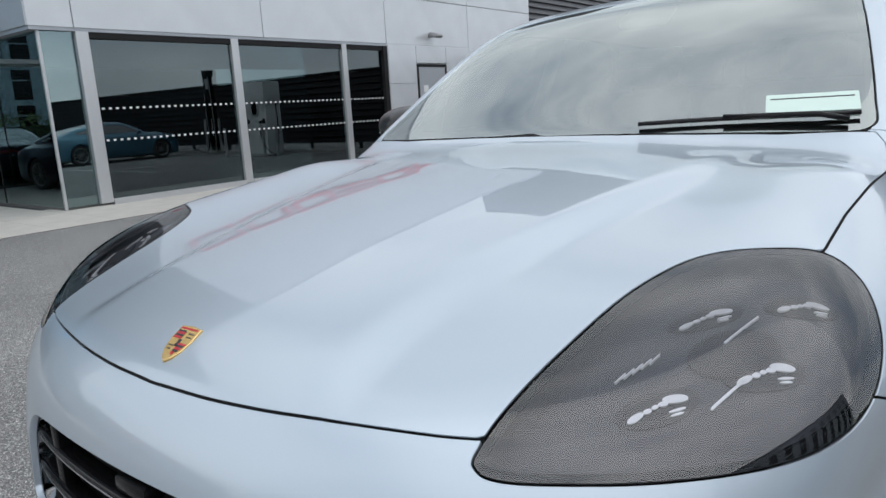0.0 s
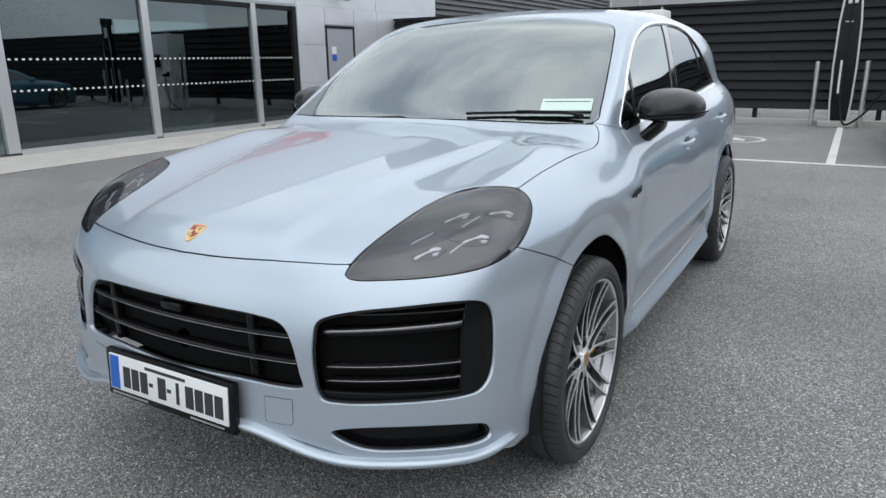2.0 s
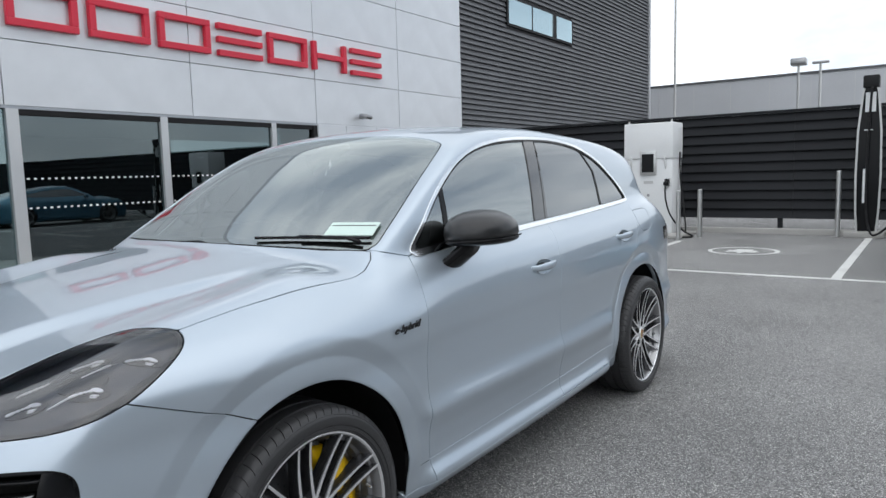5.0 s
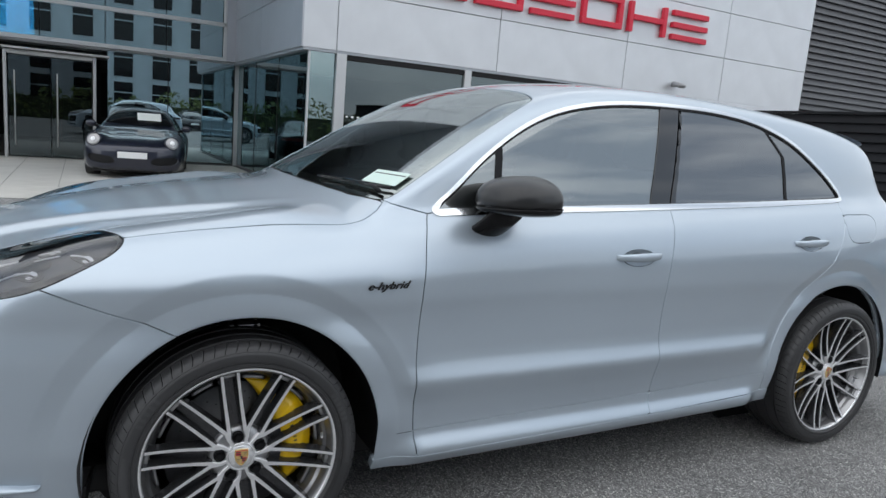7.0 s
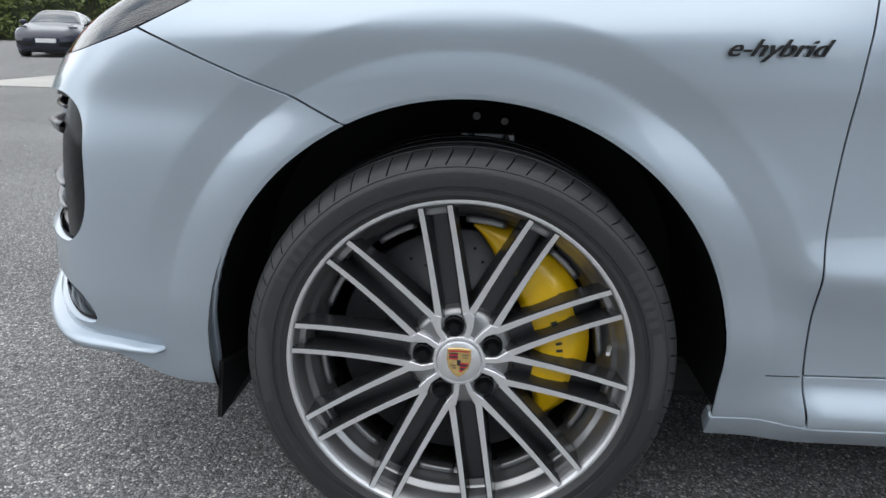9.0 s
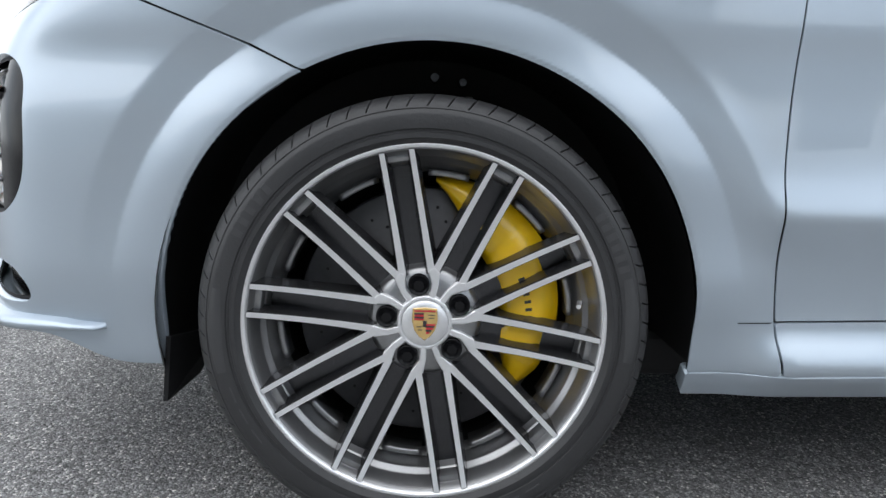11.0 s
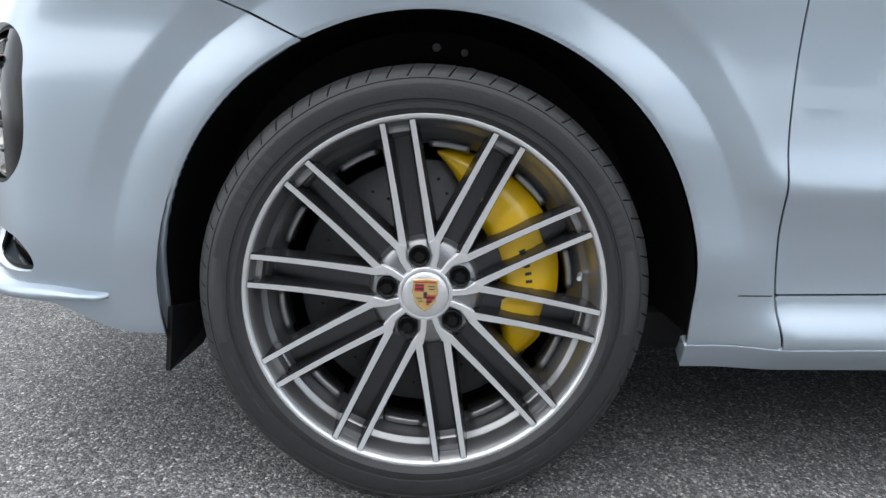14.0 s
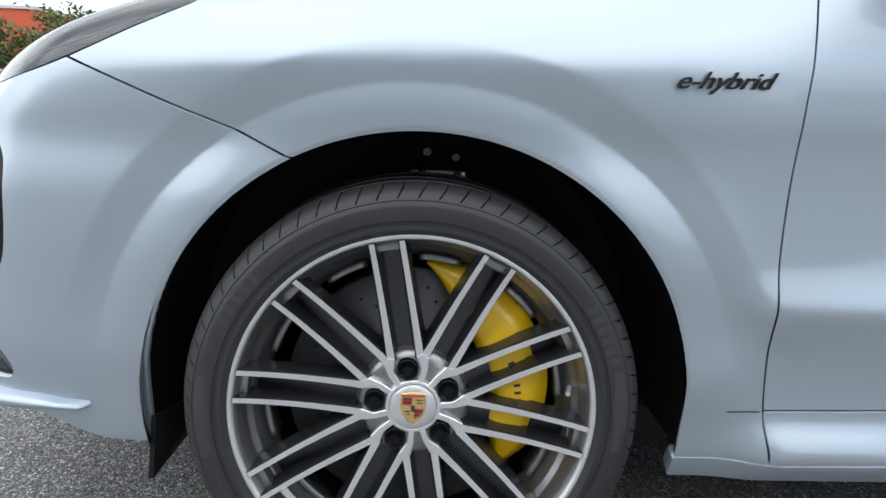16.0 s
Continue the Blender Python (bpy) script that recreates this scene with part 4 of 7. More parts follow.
for name, mat, val, label in (("quarter_light", M_TINT, np.minimum(inside, -t_line - 0.012), "small triangular window pane"),
                              ("front_window", M_TINT, np.minimum.reduce([inside, t_line - 0.012, -b_front]), "green-grey tinted front side window"),
                              ("rear_window", M_PRIVACY, np.minimum.reduce([inside, b_back, -q_line - 0.006]), "dark privacy glass of the rear door"),
                              ("rear_quarter_window", M_PRIVACY, np.minimum.reduce([inside, q_line - 0.006]), "dark privacy glass behind the rear door")):
    pair(name, clip(skin, val), mat, label, offset=-0.006, lip=0)
for name, val in (("window_divider", 0.014 - np.abs(t_line)), ("quarter_seal", 0.008 - np.abs(q_line))):
    pair(name, clip(skin, np.minimum(inside, val)), M_BLACK, "black seal between two panes", offset=-0.002, lip=0.006)
for name, a, b in (("front_pillar_cover", b_front, -b_mid), ("rear_pillar_cover", b_mid - 0.006, -b_back)):
    pair(name, clip(skin, np.minimum.reduce([inside, a - 0.002, b - 0.002])), M_PILLAR, "gloss black cover of the middle pillar", offset=-0.001, lip=0.006)
ring_skin = finer(clip(skin, 0.05 - np.abs(Q["lights"])), 2)
ring_q = depth_in(LIGHTS, side(ring_skin[0]))
low_edge = ramp(ring_skin[0][:, 2] - (1.137 + 0.034 * (ring_skin[0][:, 1] - 0.65)), 0.03, 0.012)
pair("window_trim", clip(ring_skin, np.minimum(ring_q + 0.010 + 0.003 * low_edge, 0.004 + 0.006 * low_edge - ring_q)), M_CHROME, "bright chrome trim round the side windows", offset=0.004, lip=0.008)
pair("window_seal", clip(ring_skin, np.minimum(ring_q - 0.003, 0.012 - ring_q)), M_BLACK, "black rubber window seal", offset=0.0, lip=0.006)
# the cowl and wipers at the foot of the windscreen
cowl = np.minimum.reduce([0.03 - np.abs(P[:, 1] - (0.398 + 0.13 * P[:, 0] ** 2)), 0.80 - P[:, 0], P[:, 2] - 1.1])
centre("cowl", clip(skin, cowl), M_MATT, "matt black cowl under the windscreen", offset=-0.006, lip=0.02)


def on_top(x, y, up=0.0):
    return Vector((x, y, float(top_of(np.array([abs(x)]), np.array([y]))[0]) + up))


for x0, x1 in ((0.755, 0.24), (0.02, -0.60)):
    a = [on_top(x0 + (x1 - x0) * k / 12, (0.520 if x0 > 0.5 else 0.415) - (0.100 if x0 > 0.5 else 0.02) * (k / 12) ** 0.8, 0.010 if x0 > 0.5 else -0.016) for k in range(13)]
    wiper = part("wiper", tube(a, 0.006), M_BLACK, suv, "black flat wiper blade resting on the glass")
    part("wiper_arm", tube([on_top(x0 - 0.02, a[0].y - 0.03, 0.010 if x0 > 0.5 else -0.016), a[2] + Vector((0, -0.012, 0.003)), a[7] + Vector((0, -0.004, 0.004))], 0.007), M_BLACK, wiper)
# card behind the windscreen, with lines of print
c0, c1 = on_top(0.748, 0.536, 0.006), on_top(0.552, 0.492, 0.006)
cx = (c1 - c0).normalized()
cup = (on_top(0.60, 0.58, 0.006) - on_top(0.645, 0.51, 0.006)).normalized()
cn = cx.cross(cup).normalized()
cup = cn.cross(cx)
cm = Matrix.Translation((c0 + c1) / 2 + cup * 0.042) @ Matrix((cx, cup, cn)).transposed().to_4x4()
card = part("price_card", box(-0.105, 0.105, -0.042, 0.042, -0.001, 0.001, m=cm), M_PALE, suv, "pale green printed card at the foot of the windscreen")
part("card_print", box(-0.095, 0.0, 0.018, 0.023, 0.0011, 0.0016, m=cm, bm=box(0.01, 0.095, 0.018, 0.023, 0.0011, 0.0016, m=cm, bm=box(-0.095, 0.095, 0.018, 0.023, -0.0016, -0.0011, m=cm))), M_INK, card, "bars of dark print")
# sensor housing behind the glass and the inside mirror
sensor = part("sensor_housing", smooth(box(-0.09, 0.09, -0.07, 0.06, -0.03, 0.0, 0.012, m=Matrix.Translation(on_top(0, 1.10, -0.012)) @ Euler((radians(27), 0, 0)).to_matrix().to_4x4())), M_MATT, suv)
part("inside_mirror", smooth(box(-0.12, 0.12, -0.015, 0.015, -0.035, 0.035, 0.012, m=Matrix.Translation((0, 1.12, 1.40)))), M_MATT, sensor)

# ---- cabin ----
cabin = part("dashboard", smooth(box(-0.72, 0.72, 0.60, 1.02, 0.80, 1.10, 0.06, segs=3)), M_TRIM, suv, "dark leather dashboard")
part("cabin_floor", box(-0.80, 0.80, 0.5, 3.5, 0.30, 0.36), M_TRIM, suv)
part("firewall", box(-0.78, 0.78, 0.50, 0.56, 0.30, 1.02), M_TRIM, suv)
part("rear_bulkhead", box(-0.72, 0.72, 3.3, 3.36, 0.30, 1.2), M_TRIM, suv)
lining = clip(skin, np.minimum.reduce([P[:, 2] - 1.58, P[:, 1] - 1.28, 3.2 - P[:, 1], -Q["screen"] - 0.02]))
centre("roof_lining", lining, M_BEIGE, "pale cloth roof lining", offset=-0.035, lip=0)
wheel_rim = part("steering_wheel", tube([(-0.38 + 0.185 * math.cos(k / 24 * 2 * math.pi), 1.10 + 0.07 * math.sin(k / 24 * 2 * math.pi), 1.02 + 0.17 * math.sin(k / 24 * 2 * math.pi)) for k in range(25)], 0.016), M_TRIM, suv)
part("wheel_hub", box(-0.55, -0.21, 1.07, 1.13, 0.98, 1.05, 0.02), M_TRIM, wheel_rim)
for sx, sy in ((0.38, 1.55), (-0.38, 1.55), (0.38, 2.45), (-0.38, 2.45), (0.0, 2.45)):
    w = 0.25 if sx else 0.13
    seat = part("seat", smooth(box(sx - w, sx + w, sy - 0.28, sy + 0.24, 0.50, 0.72, 0.05, segs=3)), M_TRIM, suv, "dark leather car seat")
    lean = Matrix.Translation((sx, sy + 0.27, 0.70)) @ Euler((radians(-17), 0, 0)).to_matrix().to_4x4()
    part("backrest", smooth(box(-w, w, -0.07, 0.07, 0.0, 0.62, 0.05, m=lean, segs=3)), M_TRIM, seat)
    part("headrest", smooth(box(-0.13, 0.13, -0.05, 0.05, 0.64, 0.82, 0.04, m=lean, segs=3)), M_TRIM, seat)

# ---- headlights ----
lamp_in = finer(clip(skin, Q["lamp"] + 0.03), 2)
lamp_q = depth_in(flat(LAMP, WAY), flat(lamp_in[0], WAY))
lx, ly = lamp_in[0][:, 0], lamp_in[0][:, 1]
INWARD = np.array((-0.50, 0.72, -0.48))


def sunk(sk, deep):
    """A skin moved straight into the lamp."""
    return sk[0] + INWARD * deep, sk[1], sk[2]


def drawn_in(sk, way):
    """A wall from the rim of a skin, straight along a direction."""
    p, n, f = sk
    e = np.concatenate([f[:, [0, 1]], f[:, [1, 2]], f[:, [2, 0]]])
    _, first, count = np.unique(np.sort(e, axis=1), axis=0, return_index=True, return_counts=True)
    rim = e[first[count == 1]]
    ids, at = np.unique(rim, return_inverse=True)
    at = at.reshape(-1, 2)
    k = len(ids)
    me = bpy.data.meshes.new("lamp_wall")
    me.from_pydata(np.concatenate([p[ids], p[ids] + way]).tolist(), [], np.stack([at[:, 0], at[:, 1], at[:, 1] + k, at[:, 0] + k], 1).tolist())
    me.polygons.foreach_set("use_smooth", np.ones(len(me.polygons), bool))
    me.update()
    return me


for flip in (1, -1):
    def turned(sk, flip=flip):
        return sk if flip > 0 else mirrored(sk)

    lamp = part("headlight", sheet("headlight", turned(clip(lamp_in, lamp_q - 0.0022)), 0.0, -0.001), M_LENS, suv, "clear smoked headlight lens")
    lamp.visible_shadow = False
    part("lamp_rim", sheet("lamp_rim", turned(clip(lamp_in, np.minimum(lamp_q - 0.0020, 0.0125 + 0.008 * ramp(lx, 0.80, 0.90) * ramp(ly, -0.42, -0.50) - lamp_q))), 0.003, -0.0022), M_BLACK, lamp, "black rim of the headlight")
    part("lamp_bowl", sheet("lamp_bowl", turned(sunk(clip(lamp_in, lamp_q + 0.004), 0.055)), 0.0), M_LAMP, lamp, "dark grey inner bowl of the headlight")
    part("lamp_wall", drawn_in(turned(clip(lamp_in, lamp_q - 0.001)), INWARD * (flip, 1, 1) * 0.058), M_LAMP_RIM, lamp, "black side wall inside the headlight")
    c, s_ = math.cos(radians(42)), math.sin(radians(42))

    def spot(u, v, ru, rv, turn=0.0):
        """How far inside an oval at (u, v), with its long axis along the lamp."""
        a = radians(42 + turn)
        c, s_ = math.cos(a), math.sin(a)
        d = 1 - np.hypot(((lx - u) * c + (ly - v) * s_) / ru, ((ly - v) * c - (lx - u) * s_) / rv)
        return np.minimum(d * min(ru, rv), lamp_q - 0.01)

    part("projector", sheet("projector", turned(sunk(clip(lamp_in, spot(0.785, -0.590, 0.060, 0.034)), 0.047)), 0.01), M_LAMP_RIM, lamp, "dark round projector")
    for u, v in ((0.728, -0.700), (0.825, -0.600), (0.735, -0.545), (0.838, -0.462)):
        well = part("led_well", sheet("led_well", turned(sunk(clip(lamp_in, spot(u, v, 0.052, 0.019)), 0.050)), 0.004), M_LAMP_RIM, lamp, "dark stepped lamp cell")
        for du, ru, rv, dv, turn in ((-0.030, 0.010, 0.0045, 0.004, 12), (-0.014, 0.005, 0.0035, 0.001, 0), (-0.004, 0.004, 0.003, -0.001, 0), (0.006, 0.0055, 0.0035, -0.002, -8), (0.022, 0.014, 0.006, -0.004, -10), (0.020, 0.010, 0.0016, 0.008, 0), (0.018, 0.008, 0.0014, 0.012, 0)):
            uu, vv = u + du * c + dv * s_, v + du * s_ - dv * c
            part("led_facet", sheet("led_facet", turned(sunk(clip(lamp_in, spot(uu, vv, ru * 1.10, rv * 0.80, turn)), 0.044)), 0.003), M_LED, well, "bright light facet")
    strokes = [((0.782, -0.672), (0.806, -0.622), 0.0014), ((0.770, -0.582), (0.794, -0.520), 0.0014)] + [((0.668 + 0.007 * k, -0.690 + 0.011 * k), (0.674 + 0.007 * k, -0.672 + 0.011 * k), 0.0010) for k in range(5)]
    for a, b, wide in strokes:
        a, b = np.array(a), np.array(b)
        q = lamp_in[0][:, :2] - a
        k = np.clip(q @ (b - a) / ((b - a) @ (b - a)), 0, 1)
        val = wide - np.hypot(*(q - k[:, None] * (b - a)).T)
        part("light_blade", sheet("light_blade", turned(sunk(clip(lamp_in, val), 0.044)), 0.004), M_LED, lamp, "thin bright light blade")

# ---- grille, intakes, number plate, badge ----
def nose_y(x, z):
    x = abs(x)
    return float(NOSE(np.array([z]))[0]) + 0.20 * x**2 + 0.21 * x**4


def slat(x0, x1, z0, z1, set_in, h, depth, n=24):
    """A bar that follows the nose from x0 to x1."""
    bm = bmesh.new()
    rings = []
    for k in range(n + 1):
        u = k / n
        x, z = x0 + (x1 - x0) * u, z0 + (z1 - z0) * u
        y = nose_y(x, z) + set_in
        rings.append([bm.verts.new((x, y + dy, z + dz)) for dy, dz in ((0, -h * 0.3), (0, h * 0.3), (0.006, h / 2), (depth, h / 2), (depth, -h / 2), (0.006, -h / 2))])
    for a, b in zip(rings, rings[1:]):
        for k in range(6):
            bm.faces.new((a[k], a[(k + 1) % 6], b[(k + 1) % 6], b[k]))
    bm.faces.new(rings[0][::-1])
    bm.faces.new(rings[-1])
    return smooth(bm, 40)


M_MESH = material("dark_grille_mesh", (0.004, 0.004, 0.004), 0.6, spec=0.15, spread=0.3, scale=200, bump_size=0.004, bump_scale=260)
grille = part("grille", sheet("grille", whole(clip(skin, Q["grille"] + 0.01)), 0.0, -0.055), M_MESH, suv, "dark mesh behind the grille bars")
for z in (0.700, 0.628):
    part("grille_bar", slat(-0.452 + (0.7 - z) * -0.2, 0.452 + (0.7 - z) * 0.2, z, z, 0.016, 0.012, 0.035), M_BLACK, grille, "slim gloss black grille bar")
    part("bar_edge", slat(-0.45 + (0.7 - z) * -0.2, 0.45 + (0.7 - z) * 0.2, z - 0.004, z - 0.004, 0.0145, 0.0025, 0.004), M_EDGE, grille, "fine grey edge of the bar")
for x in (-0.30, 0.30):
    part("grille_post", smooth(box(x - 0.012, x + 0.012, nose_y(x, 0.66) + 0.022, nose_y(x, 0.66) + 0.05, 0.56, 0.752, 0.004)), M_BLACK, grille)
part("grille_camera", smooth(box(-0.045, 0.045, nose_y(0, 0.73) + 0.012, nose_y(0, 0.73) + 0.05, 0.713, 0.741, 0.008)), M_BLACK, grille)
for flip in (1, -1):
    sk = clip(skin, Q["intake"] + 0.01)
    duct = part("side_intake", sheet("side_intake", sk if flip > 0 else mirrored(sk), 0.0, -0.075), M_MESH, suv, "dark side air intake")
    for za, zb, inset, h, name, mat, label in ((0.765, 0.775, 0.02, 0.007, "intake_bar", M_BLACK, ""), (0.716, 0.738, 0.016, 0.022, "light_bar", M_BLACK, "gloss black bar with a slim running light"), (0.722, 0.744, 0.010, 0.010, "light_strip", M_EDGE, "grey running light strip"),
                                          (0.620, 0.632, 0.02, 0.008, "intake_bar", M_BLACK, ""), (0.580, 0.590, 0.02, 0.008, "intake_bar", M_BLACK, ""), (0.623, 0.635, 0.0175, 0.0025, "bar_edge", M_EDGE, ""), (0.583, 0.593, 0.0175, 0.0025, "bar_edge", M_EDGE, "")):
        part(name, slat(0.525 * flip, 0.842 * flip, za, zb, inset, h, 0.04), mat, duct, label)
    blade = np.minimum.reduce([Q["intake"] + 0.004, P[:, 0] - 0.852, -P[:, 1] - 0.4])
    sb = clip(skin, blade)
    part("intake_blade", sheet("intake_blade", sb if flip > 0 else mirrored(sb), 0.05, -0.012), M_BLACK, duct, "gloss black outer blade of the intake")
    fin = clip(skin, np.minimum.reduce([Q["intake"] + 0.002, 0.548 - P[:, 2], -P[:, 1] - 0.4]))
    part("intake_floor", sheet("intake_floor", fin if flip > 0 else mirrored(fin), 0.03, -0.02), M_BLACK, duct)
    ss = clip(skin, Q["slot"] + 0.008)
    slot = part("lower_slot", sheet("lower_slot", ss if flip > 0 else mirrored(ss), 0.0, -0.035), M_BLACK, suv, "gloss black slot low in the bumper")
    # chin blade under the slot
    ang = np.radians(np.linspace(12, 62, 26))
    lz = 0.352 + 0.075 * ramp(np.degrees(ang), 38, 12)
    lo = np.stack([0 * ang, 0 * ang - 0.05, lz], 1)
    ld = np.stack([np.sin(ang), -np.cos(ang), 0 * ang], 1)
    lp = lo + ld * (ways_to_skin(lo, ld, solid)[:, None] + 0.010)
    lipc = [tuple(v) for v in lp]
    bm = bmesh.new()
    rings = []
    for k, (x, y, z) in enumerate(lipc):
        o = Vector((math.sin(ang[k]), -math.cos(ang[k]), 0))
        fat = 1.0 - 0.6 * ramp(k, 22, 25)
        rings.append([bm.verts.new((flip * (x + o.x * w), y + o.y * w, z + h * fat)) for w, h in ((-0.020, 0.020), (0.006, 0.012), (0.016, 0.006), (0.014, -0.006), (-0.06, -0.014), (-0.06, 0.02))])
    for a, b in zip(rings, rings[1:]):
        for k in range(6):
            bm.faces.new((a[k], a[(k + 1) % 6], b[(k + 1) % 6], b[k]))
    bm.faces.new(rings[0])
    bm.faces.new(rings[-1][::-1])
    part("chin_blade", smooth(bm, 24), M_PAINT, suv, "silver-blue chin blade under the bumper")
    eye = np.minimum.reduce([0.042 - np.abs(P[:, 0] - 0.395), 0.038 - np.abs(P[:, 2] - 0.485), -P[:, 1] - 0.5])
    for name, grow, out, mat in (("tow_cover_gap", 0.0015, 0.0004, M_EDGE), ("tow_cover", 0.0, 0.0012, M_PAINT)):
        sk = clip(skin, eye + grow)
        part(name, sheet(name, sk if flip > 0 else mirrored(sk), 0.0, out), mat, bumper)
# number plate in its holder
pm = Matrix.Translation((0, nose_y(0, 0.49) - 0.018, 0.487)) @ Euler((radians(90 - 4), 0, 0)).to_matrix().to_4x4()
plate = part("number_plate", smooth(box(-0.262, 0.262, -0.058, 0.058, 0.0, 0.006, 0.002, m=pm)), M_WHITE, suv, "white number plate with a blue band")
part("plate_holder", smooth(box(-0.280, 0.280, -0.082, 0.072, -0.022, 0.001, 0.004, m=pm)), M_BLACK, plate, "black plastic plate holder")
part("plate_band", box(-0.258, -0.214, -0.054, 0.054, 0.006, 0.0066, m=pm), M_BLUE, plate, "blue band on the plate")
for k, w in enumerate((0.034, 0.034, 0.034, 0.018, 0.036, 0.018, 0.014, 0.034, 0.034, 0.034, 0.034)):
    x = -0.195 + k * 0.0405
    hh = 0.006 if w == 0.018 else 0.034
    part("plate_bar", box(x, x + w, -0.008 - hh, -0.008 + hh, 0.006, 0.0068, m=pm), M_INK, plate)
small = box(-0.09, 0.09, 0.036, 0.046, 0.006, 0.0066, m=pm)
part("plate_line", small, M_INK, plate)
for a, b in ((0.10, 0.24), (-0.26, -0.09)):
    part("holder_print", box(a, b, -0.074, -0.068, 0.001, 0.0018, m=pm), M_STEEL, plate, "small pale bar of print")


def shield(size, m, parent, name, thick=0.06):
    """A gilt shield with plain red and dark fields."""
    out = [(-0.40, 0.5), (0.0, 0.54), (0.40, 0.5), (0.42, 0.1), (0.34, -0.22), (0.18, -0.44), (0.0, -0.56), (-0.18, -0.44), (-0.34, -0.22), (-0.42, 0.1)]
    base = part(name, prism([(x * size, y * size) for x, y in out], size * thick, m=m, bevel=size * 0.02), M_GOLD, parent, "small gilt shield with red and dark fields")
    up = m @ Matrix.Translation((0, 0, size * thick))
    for x0, x1, y0, y1, mat in ((-0.34, -0.04, 0.12, 0.18, M_RED), (-0.34, -0.04, 0.18, 0.24, M_INK), (-0.34, -0.04, 0.24, 0.31, M_RED), (-0.34, -0.04, 0.31, 0.36, M_INK), (0.04, 0.34, -0.06, 0.0, M_RED), (0.04, 0.31, -0.12, -0.06, M_INK), (0.04, 0.28, -0.19, -0.12, M_RED), (0.04, 0.22, -0.26, -0.19, M_INK), (0.04, 0.15, -0.34, -0.26, M_RED),
                                 (0.10, 0.32, 0.28, 0.31, M_INK), (0.12, 0.30, 0.18, 0.21, M_INK), (-0.28, -0.10, -0.12, -0.09, M_INK), (-0.22, -0.08, -0.22, -0.19, M_INK), (-0.06, 0.06, -0.10, 0.10, M_INK), (-0.35, 0.35, 0.40, 0.45, M_RED)):
        part("shield_field", box(x0 * size, x1 * size, y0 * size, y1 * size, 0, size * 0.012, m=up), mat, base)
    return base


bo, bd = np.array([[0.0, -0.4, 0.55]]), np.array([[0.0, -0.457, 0.37]])
bd /= np.linalg.norm(bd)
bp_ = bo + bd * ways_to_skin(bo, bd, solid)[:, None]
hn = Vector(normals_of(bp_, solid)[0])
hy = Vector((1, 0, 0)).cross(hn) * -1
hm = Matrix.Translation(Vector(bp_[0]) - hn * 0.0028) @ Matrix((Vector((1, 0, 0)), hy, hn)).transposed().to_4x4()
shield(0.066, hm, suv, "hood_badge", 0.075)
# script on the fender
txt = bpy.data.curves.new("script", "FONT")
txt.body, txt.size, txt.extrude, txt.shear, txt.offset = "e-hybrid", 0.052, 0.0022, 0.45, 0.0003
tob = bpy.data.objects.new("script", txt)
scene.collection.objects.link(tob)
bpy.context.view_layer.update()
tme = bpy.data.meshes.new_from_object(tob.evaluated_get(bpy.context.evaluated_depsgraph_get()))
bpy.data.objects.remove(tob)
tv = np.array([v.co[:] for v in tme.vertices])
tv[:, 0] *= 0.150 / (tv[:, 0].max() - tv[:, 0].min())
tv[:, 1] *= 0.72
for flip in (1, -1):
    me = tme.copy()
    y = 0.366 + tv[:, 0] if flip > 0 else 0.516 - tv[:, 0]
    z = 0.897 + 0.92 * tv[:, 1] + 0.02 * (y - 0.366)
    x = side_of(y, z) + 0.002 + tv[:, 2]
    me.vertices.foreach_set("co", np.stack([x * flip, y, z], 1).ravel())
    me.update()
    part("fender_script", me, M_GAP, suv, "black script badge reading e-hybrid")


# ---- handles and mirrors ----
def door_handle(y, z, flip):
    """A bow handle over a hollow."""
    bm = bmesh.new()
    rings = []
    for k in range(17):
        u = k / 16
        yy = y - 0.118 + 0.236 * u
        zz = z + 0.006 * (u - 0.5)
        out = 0.030 * math.sin(math.pi * u) ** 0.45
        r = 0.011 + 0.007 * math.sin(math.pi * u)
        x = float(side_of(np.array([yy]), np.array([zz]))[0]) - 0.006 + out
        rings.append([bm.verts.new((flip * (x + 0.55 * r * math.cos(a)), yy, zz + r * math.sin(a))) for a in [2 * math.pi * j / 10 for j in range(10)]])
    for a, b in zip(rings, rings[1:]):
        for j in range(10):
            bm.faces.new((a[j], a[(j + 1) % 10], b[(j + 1) % 10], b[j]))
    bm.faces.new(rings[0])
    bm.faces.new(rings[-1][::-1])
    return smooth(bm, 60)


for doors, (y, z) in zip((doors_a, doors_b), HANDLES):
    for door, flip in zip(doors, (1, -1)):
        h = part("door_handle", door_handle(y, z, flip), M_PAINT, door, "silver-blue door handle with a bright strip")
        hp, hn_, hf = finer(clip(skin, Q["cup_a" if y < 2 else "cup_b"]), 2)
        d = np.hypot((hp[:, 1] - y) / 0.080, (hp[:, 2] - (z - 0.006)) / 0.033)
        hp = hp - np.stack([0.015 * np.sqrt(np.clip(1 - d**2, 0, 1)), 0 * d, 0 * d], 1)
        hn_ = np.stack([1.5 + 0 * d, -(hp[:, 1] - y) / 0.080 * 0.8, -(hp[:, 2] - z + 0.006) / 0.033], 1)
        cup = (hp, hn_ / np.linalg.norm(hn_, axis=1, keepdims=True), hf)
        cupm = sheet("handle_hollow", cup if flip > 0 else mirrored(cup), 0.0, 0.0)
        part("handle_hollow", cupm, M_PAINT, door, "shaded hollow behind the handle")


